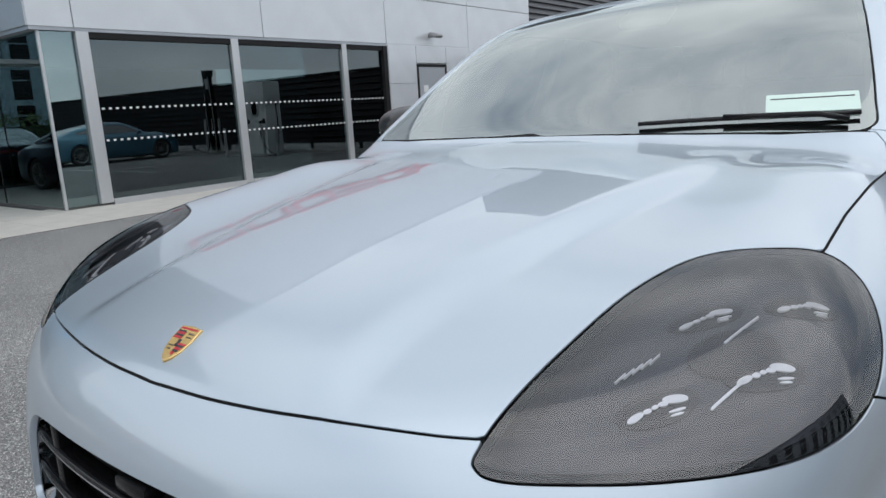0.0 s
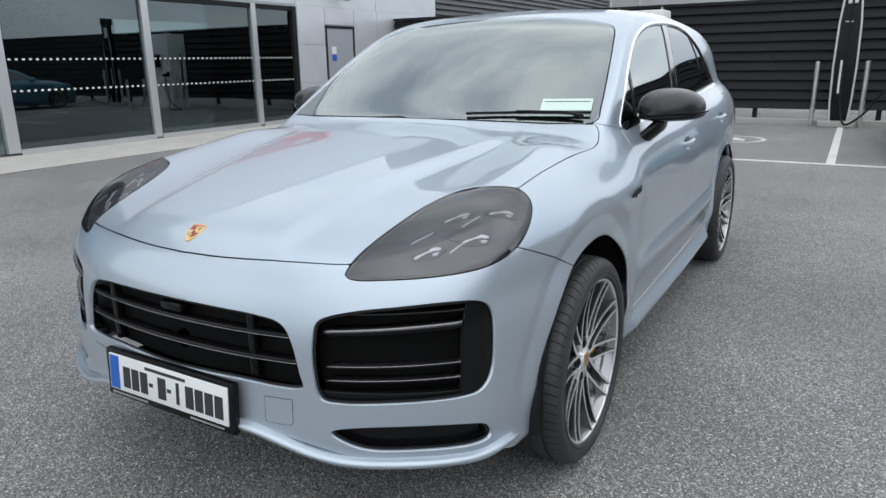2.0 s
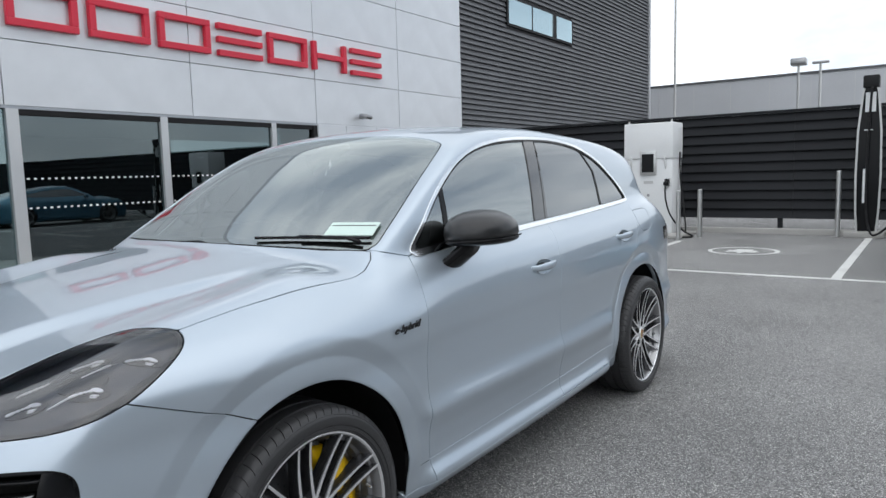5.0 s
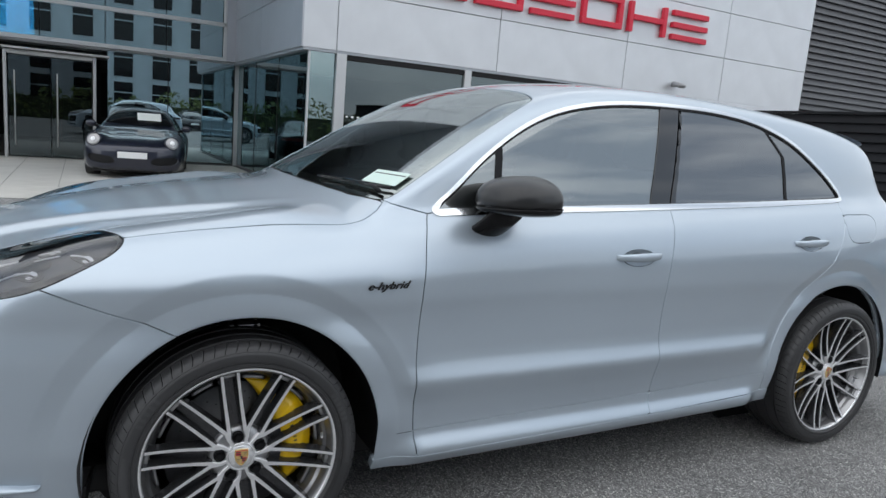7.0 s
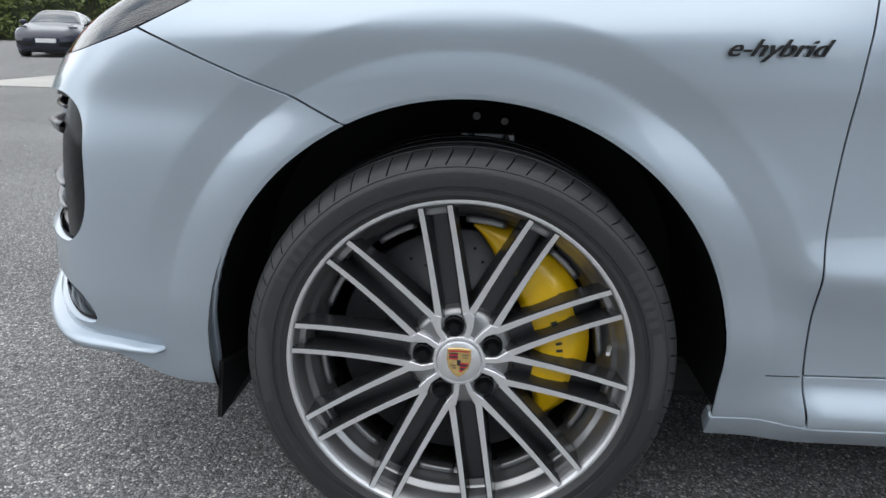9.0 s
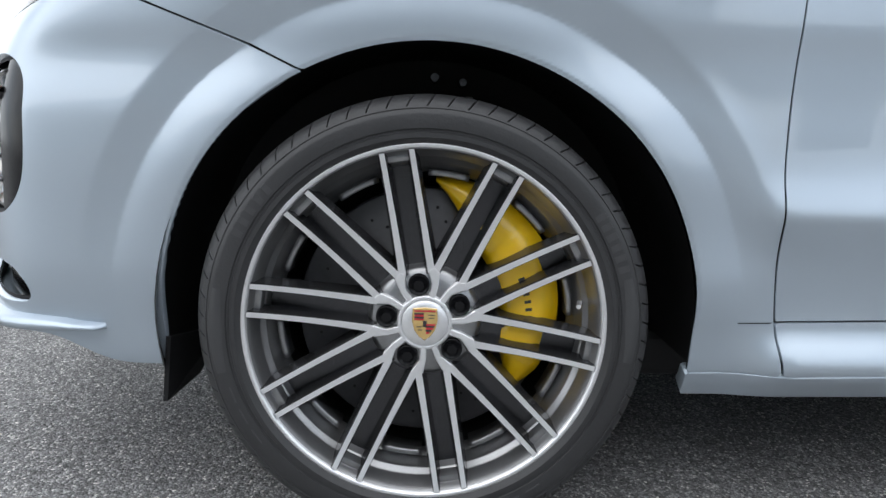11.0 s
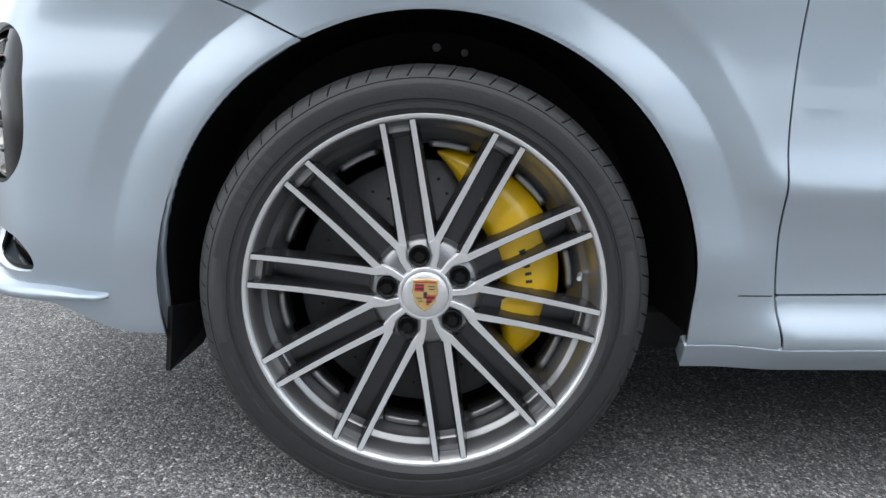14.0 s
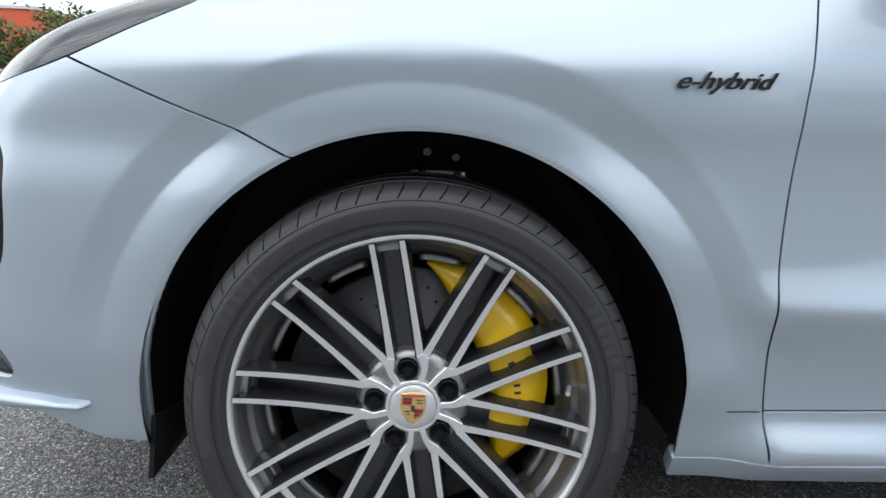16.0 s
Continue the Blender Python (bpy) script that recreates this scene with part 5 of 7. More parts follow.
def door_mirror(flip):
    sq = lambda a: math.copysign(abs(a) ** 0.80, a)
    bm = bmesh.new()
    bmesh.ops.create_uvsphere(bm, u_segments=40, v_segments=24, radius=1)
    for v in bm.verts:
        x, y, z = v.co
        w = 0.142 * (1 - 0.10 * x)
        top = 0.088 * (1 - 0.16 * max(x, 0)) if z > 0 else 0.046
        fy = 0.185 if y < 0 else 0.060
        v.co = (sq(x) * w, sq(y) * fy * (1 - 0.22 * x), sq(z) * top * (1 - 0.12 * x))
    m = Matrix.Translation((flip * 0.992, 0.955, 1.195)) @ Euler((0, radians(-flip * 3), radians(flip * 14))).to_matrix().to_4x4() @ Matrix.Diagonal((flip, 1, 1, 1))
    bm.transform(m)
    smooth(bm, 50)
    cap = part("door_mirror", bm, M_CARBON, suv, "dark carbon-look mirror housing")
    low = bmesh.new()
    bmesh.ops.create_uvsphere(low, u_segments=36, v_segments=16, radius=1)
    for v in low.verts:
        x, y, z = v.co
        v.co = (sq(x) * 0.143 * (1 - 0.10 * x), sq(y) * (0.186 if y < 0 else 0.056) * (1 - 0.22 * x), -0.020 + (0.003 if z > 0 else 0.030) * sq(z))
    low.transform(m)
    part("mirror_base", smooth(low, 50), M_BLACK, cap, "gloss black underside of the mirror housing")
    part("mirror_glass", smooth(box(-0.085, 0.080, 0.030, 0.0445, -0.035, 0.045, 0.012, m=m)), M_CHROME, cap, "mirror glass")
    band = bmesh.new()
    rings = []
    for k in range(25):
        a = math.pi * (1 + k / 24)
        rings.append([band.verts.new(m @ Vector((0.140 * math.cos(a), 0.183 * math.sin(a) * (1 - 0.2 * math.cos(a)), dz))) for dz in (-0.018, -0.013)])
    for a, b in zip(rings, rings[1:]):
        band.faces.new((a[0], a[1], b[1], b[0]))
    part("mirror_line", smooth(band), M_BLACK, cap, "black line round the mirror housing")
    arm = bmesh.new()
    rings = []
    for k in range(9):
        u = k / 8
        c = Vector((flip * (0.872 + 0.098 * u), 0.832 + 0.045 * u, 1.062 + 0.090 * u ** 1.2))
        ry, rz = 0.070 - 0.008 * u, 0.034 + 0.010 * u
        rings.append([arm.verts.new(c + Vector((0, ry * math.cos(t), rz * math.sin(t)))) for t in [2 * math.pi * j / 14 for j in range(14)]])
    for a, b in zip(rings, rings[1:]):
        for j in range(14):
            arm.faces.new((a[j], a[(j + 1) % 14], b[(j + 1) % 14], b[j]))
    arm.faces.new(rings[0])
    arm.faces.new(rings[-1])
    part("mirror_arm", smooth(arm, 50), M_BLACK, cap, "gloss black mirror foot")


door_mirror(1)
door_mirror(-1)


# ---- wheels ----
def tyre_mesh(half=0.143, R=0.3735, bead=0.296, blocks=70):
    """A low-profile tyre: ridged sidewalls, four grooves and cut shoulder blocks."""
    prof = [(-half + 0.012, bead), (-half, bead + 0.042), (-half + 0.006, R - 0.022), (-half + 0.010, R - 0.016), (-half + 0.018, R - 0.009), (-half + 0.030, R - 0.004)]
    for x in (-0.085, -0.03, 0.03, 0.085):
        prof += [(x - 0.0065, R - 0.0012), (x - 0.005, R - 0.0075), (x + 0.005, R - 0.0075), (x + 0.0065, R - 0.0012)]
    prof += [(half - 0.030, R - 0.004), (half - 0.018, R - 0.009), (half - 0.010, R - 0.016), (half - 0.0065, R - 0.0215), (half - 0.0045, R - 0.024), (half - 0.0052, R - 0.0255), (half - 0.0015, bead + 0.047), (half - 0.0002, bead + 0.043), (half, bead + 0.028), (half - 0.0004, bead + 0.0225),
             (half - 0.0030, bead + 0.0212), (half - 0.0034, bead + 0.017), (half - 0.0010, bead + 0.0158), (half - 0.0008, bead + 0.0085), (half - 0.0060, bead + 0.005), (half - 0.012, bead - 0.004)]
    steps = (0.0, 0.035, 0.045, 0.115, 0.125, 0.5)
    n = blocks * len(steps)
    bm = bmesh.new()
    rings = []
    for i, (x, r) in enumerate(prof):
        shoulder = i in (3, 4, 5, 6) or i in (21, 22, 23, 24)
        lean = 0.30 * ((R - r) / 0.015) + (0.5 if x < 0 else 0.0)
        ring = []
        for k in range(n):
            f = steps[k % len(steps)]
            cut = 0.0065 if shoulder and f in (0.045, 0.115) else 0.0
            a = 2 * math.pi * (k // len(steps) + f + (lean if abs(x) > 0.08 else 0)) / blocks
            ring.append(bm.verts.new((x - math.copysign(cut * 0.7, x), (r - cut) * math.cos(a), (r - cut) * math.sin(a))))
        rings.append(ring)
    for p, q in zip(rings, rings[1:]):
        for k in range(n):
            bm.faces.new((p[k], p[(k + 1) % n], q[(k + 1) % n], q[k]))
    me = bpy.data.meshes.new("tyre")
    bmesh.ops.recalc_face_normals(bm, faces=bm.faces[:])
    smooth(bm, 30).to_mesh(me)
    bm.free()
    me.materials.append(M_RUBBER)
    return me


def spoke_mesh(offset):
    """One slim bar beside a spoke pair's middle line, along +z."""
    bm = bmesh.new()
    rings = []
    for k in range(9):
        u = k / 8
        r = 0.083 + 0.203 * u
        top = 0.1005 + 0.008 * u + 0.025 * u**2.4
        off = offset * (1 + 0.02 * (1 - u) ** 2)
        w = 0.0043 + 0.0018 * (1 - u) ** 2
        deep = 0.040 - 0.006 * u
        rings.append([bm.verts.new((x, off + dy, r)) for x, dy in ((top - deep, -w * 2.3), (top - 0.0035, -w * 1.35), (top, -w), (top, w), (top - 0.0035, w * 1.35), (top - deep, w * 2.3))])
    for a, b in zip(rings, rings[1:]):
        for j in range(6):
            f = bm.faces.new((a[j], a[(j + 1) % 6], b[(j + 1) % 6], b[j]))
            f.material_index = 1 if j == 2 else 0
    bm.faces.new(rings[0])
    bm.faces.new(rings[-1][::-1])
    bmesh.ops.recalc_face_normals(bm, faces=bm.faces[:])
    me = bpy.data.meshes.new("spoke")
    bm.to_mesh(me)
    bm.free()
    me.materials.append(M_GUNDARK)
    me.materials.append(M_ALLOY)
    return me


def plain_mesh(name, bm, mat):
    me = bpy.data.meshes.new(name)
    bmesh.ops.recalc_face_normals(bm, faces=bm.faces[:])
    bm.to_mesh(me)
    bm.free()
    me.materials.append(mat)
    return me


TYRE = tyre_mesh()
SPOKES = (spoke_mesh(0.0235), spoke_mesh(-0.0235))
BARREL = plain_mesh("wheel", lathe([(0.1285, 0.2865), (0.121, 0.2815), (0.098, 0.2755), (0.092, 0.2735), (0.088, 0.2660), (0.084, 0.2645), (0.062, 0.2575), (0.058, 0.2555), (0.054, 0.2490), (0.036, 0.2465)], 128, sharp=22), M_GUN)
INNER = plain_mesh("inner_barrel", lathe([(0.042, 0.2465), (-0.11, 0.245), (-0.13, 0.28), (-0.135, 0.298), (-0.12, 0.30), (-0.105, 0.262), (0.0, 0.268), (0.12, 0.296)], 96, sharp=40), M_MATT)
RIM_LIP = plain_mesh("rim_lip", lathe([(0.122, 0.2975), (0.1322, 0.2974), (0.1335, 0.2962), (0.1335, 0.2902), (0.130, 0.2885), (0.122, 0.283)], 128, sharp=25), M_ALLOY)
HUB = plain_mesh("hub", lathe([(0.03, 0.100), (0.066, 0.100), (0.080, 0.092), (0.088, 0.084), (0.090, 0.050), (0.09, 0.0)], 64, sharp=35), M_GUN)
COLLAR = plain_mesh("hub_collar", lathe([(0.085, 0.0475), (0.0998, 0.0465), (0.1016, 0.0440), (0.1018, 0.0405), (0.098, 0.039)], 64, sharp=35), M_ALLOY)
def polar(r, deg):
    return r * math.sin(radians(deg)), r * math.cos(radians(deg))


WEBS = [plain_mesh("hub_web", prism([polar(0.044, s * 19), polar(0.044, s * 5), polar(0.066, s * 7), polar(0.088, s * 10.5), polar(0.096, s * 18), polar(0.088, s * 24), polar(0.066, s * 17)], 0.018, m=Matrix.Translation((0.0832, 0, 0)) @ Matrix(((0, 0, 1), (1, 0, 0), (0, 1, 0))).to_4x4(), bevel=0.0015), M_ALLOY) for s in (1, -1)]
CAP = plain_mesh("centre_cap", lathe([(0.09, 0.0385), (0.1035, 0.0385), (0.1050, 0.0372), (0.1052, 0.020), (0.1052, 0.0)], 48, sharp=40), M_ALLOY)
bb = lathe([(0.085, 0.0178), (0.1012, 0.0176), (0.1012, 0.0160), (0.1004, 0.0154), (0.1004, 0.0)], 28)
bb = rod((0.1000, 0, 0), (0.1055, 0, 0), 0.0105, 0.0092, n=6, bm=bb)
bb = lathe([(0.1056, 0.0045), (0.1056, 0.0)], 12, bm=bb)
bb.transform(Matrix.Translation((0, 0, 0.0645)))
BOLT = plain_mesh("wheel_bolt", bb, M_BLACK)
POCKET = plain_mesh("spoke_pocket", smooth(box(0.062, 0.114, -0.024, 0.024, 0.268, 0.284, 0.005)), M_GUN)
BAR = plain_mesh("sidewall_bar", box(0.1385, 0.1431, -0.0055, 0.0055, 0.322, 0.340, 0.0004, segs=1), M_LETTER)
THIN = plain_mesh("sidewall_bar", box(0.1395, 0.1433, -0.014, 0.014, 0.3275, 0.3300, 0.0003, segs=1), M_LETTER)
MARKS = [(-72 + 3.2 * k, BAR) for k in range(6)] + [(48 + 3.6 * k, BAR) for k in range(5)] + [(110 + 7 * k, THIN) for k in range(3)] + [(200 + 7 * k, THIN) for k in range(3)]
def side_panel_mesh():
    """A smooth curved field on the sidewall, over twenty-four degrees."""
    bm = bmesh.new()
    rings = []
    for k in range(13):
        a = radians(-12 + 2 * k)
        inset = 0.004 * abs(k - 6) / 6
        rings.append([bm.verts.new((x, r * math.sin(a), r * math.cos(a))) for x, r in ((0.1415, 0.3215 + inset), (0.1434, 0.323 + inset), (0.1428, 0.345 - inset), (0.1398, 0.3465 - inset))])
    for a, b in zip(rings, rings[1:]):
        for j in range(3):
            bm.faces.new((a[j], a[j + 1], b[j + 1], b[j]))
    return plain_mesh("sidewall_field", smooth(bm, 40), M_LETTER)


SIDE_PANEL = side_panel_mesh()
FLOOR = plain_mesh("spoke_floor", prism([(-0.021, 0.095), (0.021, 0.095), (0.022, 0.272), (-0.022, 0.272)], 0.006, m=Matrix.Translation((0.066, 0, 0)) @ Matrix(((0, 0, 1), (1, 0, 0), (0, 1, 0))).to_4x4()), M_GUNDARK)
def rib_mesh():
    """A raised bar inside the rim between two spoke pairs."""
    bm = bmesh.new()
    rings = []
    for k in range(9):
        a = radians(-8 + 2 * k)
        rings.append([bm.verts.new((x, r * math.sin(a), r * math.cos(a))) for x, r in ((0.030, 0.2405), (0.066, 0.2415), (0.069, 0.2435), (0.069, 0.2500), (0.066, 0.2520), (0.030, 0.2540))])
    for a, b in zip(rings, rings[1:]):
        for j in range(6):
            bm.faces.new((a[j], a[(j + 1) % 6], b[(j + 1) % 6], b[j]))
    bm.faces.new(rings[0])
    bm.faces.new(rings[-1][::-1])
    return plain_mesh("rim_rib", smooth(bm, 30), M_GUN)


RIB = rib_mesh()
VALVE = plain_mesh("valve", rod((0.086, 0.0, 0.262), (0.112, 0.0, 0.255), 0.0045, 0.004, n=10), M_ALLOY)


def wheel(x, y, flip, turn, caliper):
    """A ten-pair alloy wheel; turn: how far the first pair leans to the front."""
    put = Matrix.Translation((x, y, WHEEL_Z))
    if flip < 0:
        put = put @ Matrix.Rotation(math.pi, 4, "Z")
    rim = part("wheel", BARREL, None, suv, "gunmetal alloy wheel with machined slim double spokes")
    rim.matrix_local = put
    part("tyre", TYRE, None, rim, "black low-profile tyre")
    for k, (ang, tall) in enumerate(MARKS):
        part("sidewall_bar", tall, None, rim).matrix_local = Matrix.Rotation(radians(ang), 4, "X")
    for ang in (-87, 91):
        part("sidewall_field", SIDE_PANEL, None, rim, "smooth pale grey field on the sidewall").matrix_local = Matrix.Rotation(radians(ang), 4, "X")
    part("rim_lip", RIM_LIP, None, rim, "machined bright rim edge")
    part("hub", HUB, None, rim)
    part("hub_collar", COLLAR, None, rim)
    part("inner_barrel", INNER, None, rim, "black inside of the wheel")
    cap = part("centre_cap", CAP, None, rim, "pale wheel cap with a small gilt shield")
    for k in range(10):
        a = Matrix.Rotation(radians(turn + 36 * k), 4, "X")
        for sp in SPOKES:
            part("spoke", sp, None, rim).matrix_local = a
        part("spoke_pocket", POCKET, None, rim).matrix_local = a
        part("spoke_floor", FLOOR, None, rim).matrix_local = a
        part("rim_rib", RIB, None, rim).matrix_local = Matrix.Rotation(radians(turn + 18 + 36 * k), 4, "X")
        if k % 2 == 0:
            part("wheel_bolt", BOLT, None, rim).matrix_local = a
        else:
            for web in WEBS:
                part("hub_web", web, None, rim).matrix_local = a
    part("valve", VALVE, None, rim).matrix_local = Matrix.Rotation(radians(turn - 92), 4, "X")
    up = Matrix.Translation((0.1046, 0, 0)) @ Matrix.Rotation(radians(turn - 10), 4, "X") @ Matrix(((0, 0, 1), (1, 0, 0), (0, 1, 0))).to_4x4()
    sh = shield(0.051, up, rim, "cap_shield")
    return rim


def brake(x, y, flip, back):
    """Drilled disc with a yellow caliper behind the spokes."""
    put = Matrix.Translation((x, y, WHEEL_Z)) @ (Matrix.Rotation(math.pi, 4, "Z") if flip < 0 else Matrix.Identity(4))
    disc = part("brake_disc", lathe([(0.0, 0.06), (0.028, 0.07), (0.028, 0.126), (0.018, 0.130), (0.018, 0.216), (0.016, 0.219), (-0.016, 0.219), (-0.018, 0.10)], 96, sharp=30), M_DISC, suv, "dark drilled brake disc")
    disc.matrix_local = put
    holes = None
    for k in range(60):
        a = k * 2 * math.pi / 60
        r = 0.142 + 0.022 * (k % 3)
        holes = rod((0.0183, r * math.cos(a), r * math.sin(a)), (0.0186, r * math.cos(a), r * math.sin(a)), 0.0028, n=8, bm=holes)
    tagged(part("disc_holes", holes, M_GAP, disc), kind="stuff")
    for k in range(10):
        a = k * 2 * math.pi / 10
        part("disc_bolt", rod((0.02, 0.115 * math.cos(a), 0.115 * math.sin(a)), (0.040, 0.115 * math.cos(a), 0.115 * math.sin(a)), 0.0105, 0.009, n=12), M_CHROME, disc)
    bm = bmesh.new()
    rings = []
    s = back * flip
    inner = curve([(0.0, 0.230), (0.07, 0.200), (0.144, 0.171), (0.227, 0.148), (0.43, 0.135), (0.74, 0.126), (0.86, 0.150), (0.94, 0.178), (1.0, 0.192)], 0.012)
    outer = curve([(0.0, 0.238), (0.136, 0.243), (0.265, 0.240), (0.386, 0.239), (0.53, 0.233), (0.73, 0.222), (0.83, 0.219), (0.92, 0.208), (1.0, 0.199)], 0.02)
    for k in range(65):
        u = k / 64
        a = radians(86 - 132 * u)
        ri, ro = float(inner(u)), float(outer(u))
        wide = ro - ri
        x1 = 0.032 + 0.030 * min(1.0, 3.5 * min(u, 1 - u) + 0.25) + (0.005 if 0.30 < u < 0.80 else 0)
        if k in (12, 20, 44, 52):
            x1 -= 0.0035
        c, sn = math.cos(a), math.sin(a)
        rings.append([bm.verts.new((xx, s * rr * c, rr * sn)) for xx, rr in ((0.018, ri), (x1 - 0.010, ri), (x1 - 0.002, ri + 0.18 * wide), (x1, ri + 0.30 * wide), (x1, ro - 0.36 * wide), (x1 - 0.016, ro), (0.0, ro))])
    for a, b in zip(rings, rings[1:]):
        for j in range(6):
            bm.faces.new((a[j], a[j + 1], b[j + 1], b[j]))
    bm.faces.new(rings[0])
    bm.faces.new(rings[-1][::-1])
    cal = part("brake_caliper", smooth(bm, 22), M_YELLOW, disc, "yellow brake caliper with dark lettering bars")
    for k in range(7):
        w = Matrix.Rotation(radians(24 - 4.4 * k) * s + (0 if s > 0 else math.pi), 4, "X")
        part("caliper_bar", box(0.0660, 0.0676, 0.171, 0.182, -0.0035, 0.0015, m=w), M_INK, cal)


for x, y, flip, turn, back in ((0.843, 0.0, 1, 9.4, 1), (-0.843, 0.0, -1, 8, 1), (0.838, AXLE, 1, -10, -1), (-0.838, AXLE, -1, 8, -1)):
    wheel(x, y, flip, turn, back)
    brake(x + 0.012 * flip, y, flip, back)
    liner = bmesh.new()
    rings = []
    for k in range(41):
        a = radians(-10 + 202 * k / 40)
        rings.append([liner.verts.new((xx * flip, y + OPEN_Y + rr * math.cos(a), WHEEL_Z + OPEN_Z + rr * math.sin(a))) for xx, rr in ((0.945, 0.445), (0.93, 0.454), (0.55, 0.457), (0.55, 0.10))])
    for a, b in zip(rings, rings[1:]):
        for j in range(3):
            liner.faces.new((a[j], a[j + 1], b[j + 1], b[j]))
    part("wheel_arch_liner", smooth(liner, 50), M_MATT, suv, "black felt wheel arch liner")
    for dy, dz, ra in ((0.012, 0.408, 0.012), (0.062, 0.400, 0.011), (0.004, 0.372, 0.010), (0.066, 0.369, 0.010)):
        part("well_bolt", rod((0.76 * flip, y + dy, WHEEL_Z + dz), (0.80 * flip, y + dy, WHEEL_Z + dz), ra * 0.8, ra * 0.6, n=10), M_GUNDARK, suv)
    part("well_bracket", smooth(box(0.74, 0.785, y - 0.016, y + 0.082, WHEEL_Z + 0.360, WHEEL_Z + 0.376, 0.004, m=Matrix.Diagonal((flip, 1, 1, 1)))), M_GUN, suv)
    part("wheel_well_wall", rod((0.54 * flip, y, WHEEL_Z), (0.56 * flip, y, WHEEL_Z), 0.46, n=40), M_GAP, suv)
    fl = [(0.72, -0.40, 0.30), (0.93, -0.425, 0.34), (0.93, -0.436, 0.225), (0.76, -0.436, 0.215)]
    if y == 0.0:
        fb = bmesh.new()
        a = [fb.verts.new((flip * px, py, pz)) for px, py, pz in fl]
        b = [fb.verts.new((flip * px, py - 0.008, pz)) for px, py, pz in fl]
        fb.faces.new(a)
        fb.faces.new(b[::-1])
        for j in range(4):
            fb.faces.new((a[j], a[(j + 1) % 4], b[(j + 1) % 4], b[j]))
        part("air_flap", fb, M_MATT, suv, "black rubber air flap ahead of the wheel")
part("underbody", box(-0.72, 0.72, -0.45, 3.7, 0.20, 0.30, 0.02), M_GAP, suv, "black underbody")
part("under_tray", box(-0.60, 0.60, -0.80, -0.42, 0.30, 0.38, 0.03), M_MATT, suv)
# tail: spoiler, lamps
M_SMOKE = material("smoked_red_lens", (0.014, 0.004, 0.005), 0.12, spread=0.1, coat=0.5)
tailp = np.minimum.reduce([P[:, 1] - (3.54 - 0.12 * P[:, 0] ** 2), P[:, 2] - 0.93, 1.02 - P[:, 2]])
centre("tail_lamp", clip(skin, tailp), M_SMOKE, "smoked dark red lamp strip across the tail", offset=0.004, lip=0.01)
back = np.minimum.reduce([P[:, 1] - (3.33 + 0.62 * (1.46 - P[:, 2])), 1.45 - P[:, 2], P[:, 2] - 1.16, 0.66 - P[:, 0]])
centre("rear_screen", clip(skin, back), M_PRIVACY, "dark glass in the tailgate", offset=0.002, lip=0.004)
bm = bmesh.new()
rings = []
for k in range(25):
    x = -0.62 + 1.24 * k / 24
    y = 3.10 - 0.10 * x * x
    rings.append([bm.verts.new(on_top(x, yy, up)) for yy, up in ((y, -0.002), (y + 0.12, 0.006), (y + 0.27, 0.010), (y + 0.30, 0.004), (y + 0.27, -0.016))])
for a, b in zip(rings, rings[1:]):
    for j in range(4):
        bm.faces.new((a[j], a[j + 1], b[j + 1], b[j]))
part("roof_spoiler", smooth(bm, 40), M_PAINT, suv, "silver-blue roof spoiler")


# ---- red sign shapes on the facade ----
def sign_shape(k, y0, w, h):
    t = 0.125
    bars = {"frame": ((0, w, 0, t), (0, w, h - t, h), (0, t, t, h - t), (w - t, w, t, h - t)), "level": ((0, w, 0, t), (0, w, h / 2 - t / 2, h / 2 + t / 2), (0, w, h - t, h)),
            "cross": ((0, t, 0, h), (w - t, w, 0, h), (t, w - t, h / 2 - t / 2, h / 2 + t / 2))}[("frame", "frame", "frame", "level", "frame", "cross", "level")[k]]
    bm = None
    for a, b, c, d in bars:
        bm = box(FX + 0.01, FX + 0.12, y0 + a, y0 + b, 4.04 + c, 4.04 + d, 0.012, bm=bm)
    return tagged(part("sign_shape", bm, M_SIGN), "glossy red raised sign shape fixed to the facade", "sign", "red sign shapes on the facade")


for k in range(7):
    sign_shape(k, 3.98 + 1.365 * k, 1.17, 0.68)


def wall_lamp():
    lamp = thing("wall_lamp", "small grey wall lamp fixed to the facade", "lamp", Matrix.Translation((FX, 12.52, 3.0)))
    part("bracket", box(0, 0.10, -0.05, 0.05, -0.06, 0.02, 0.01), M_GUN, lamp)
    part("shade", smooth(box(0.06, 0.34, -0.13, 0.13, 0.0, 0.10, 0.04, m=Euler((0, radians(18), 0)).to_matrix().to_4x4())), M_GUN, lamp)


wall_lamp()


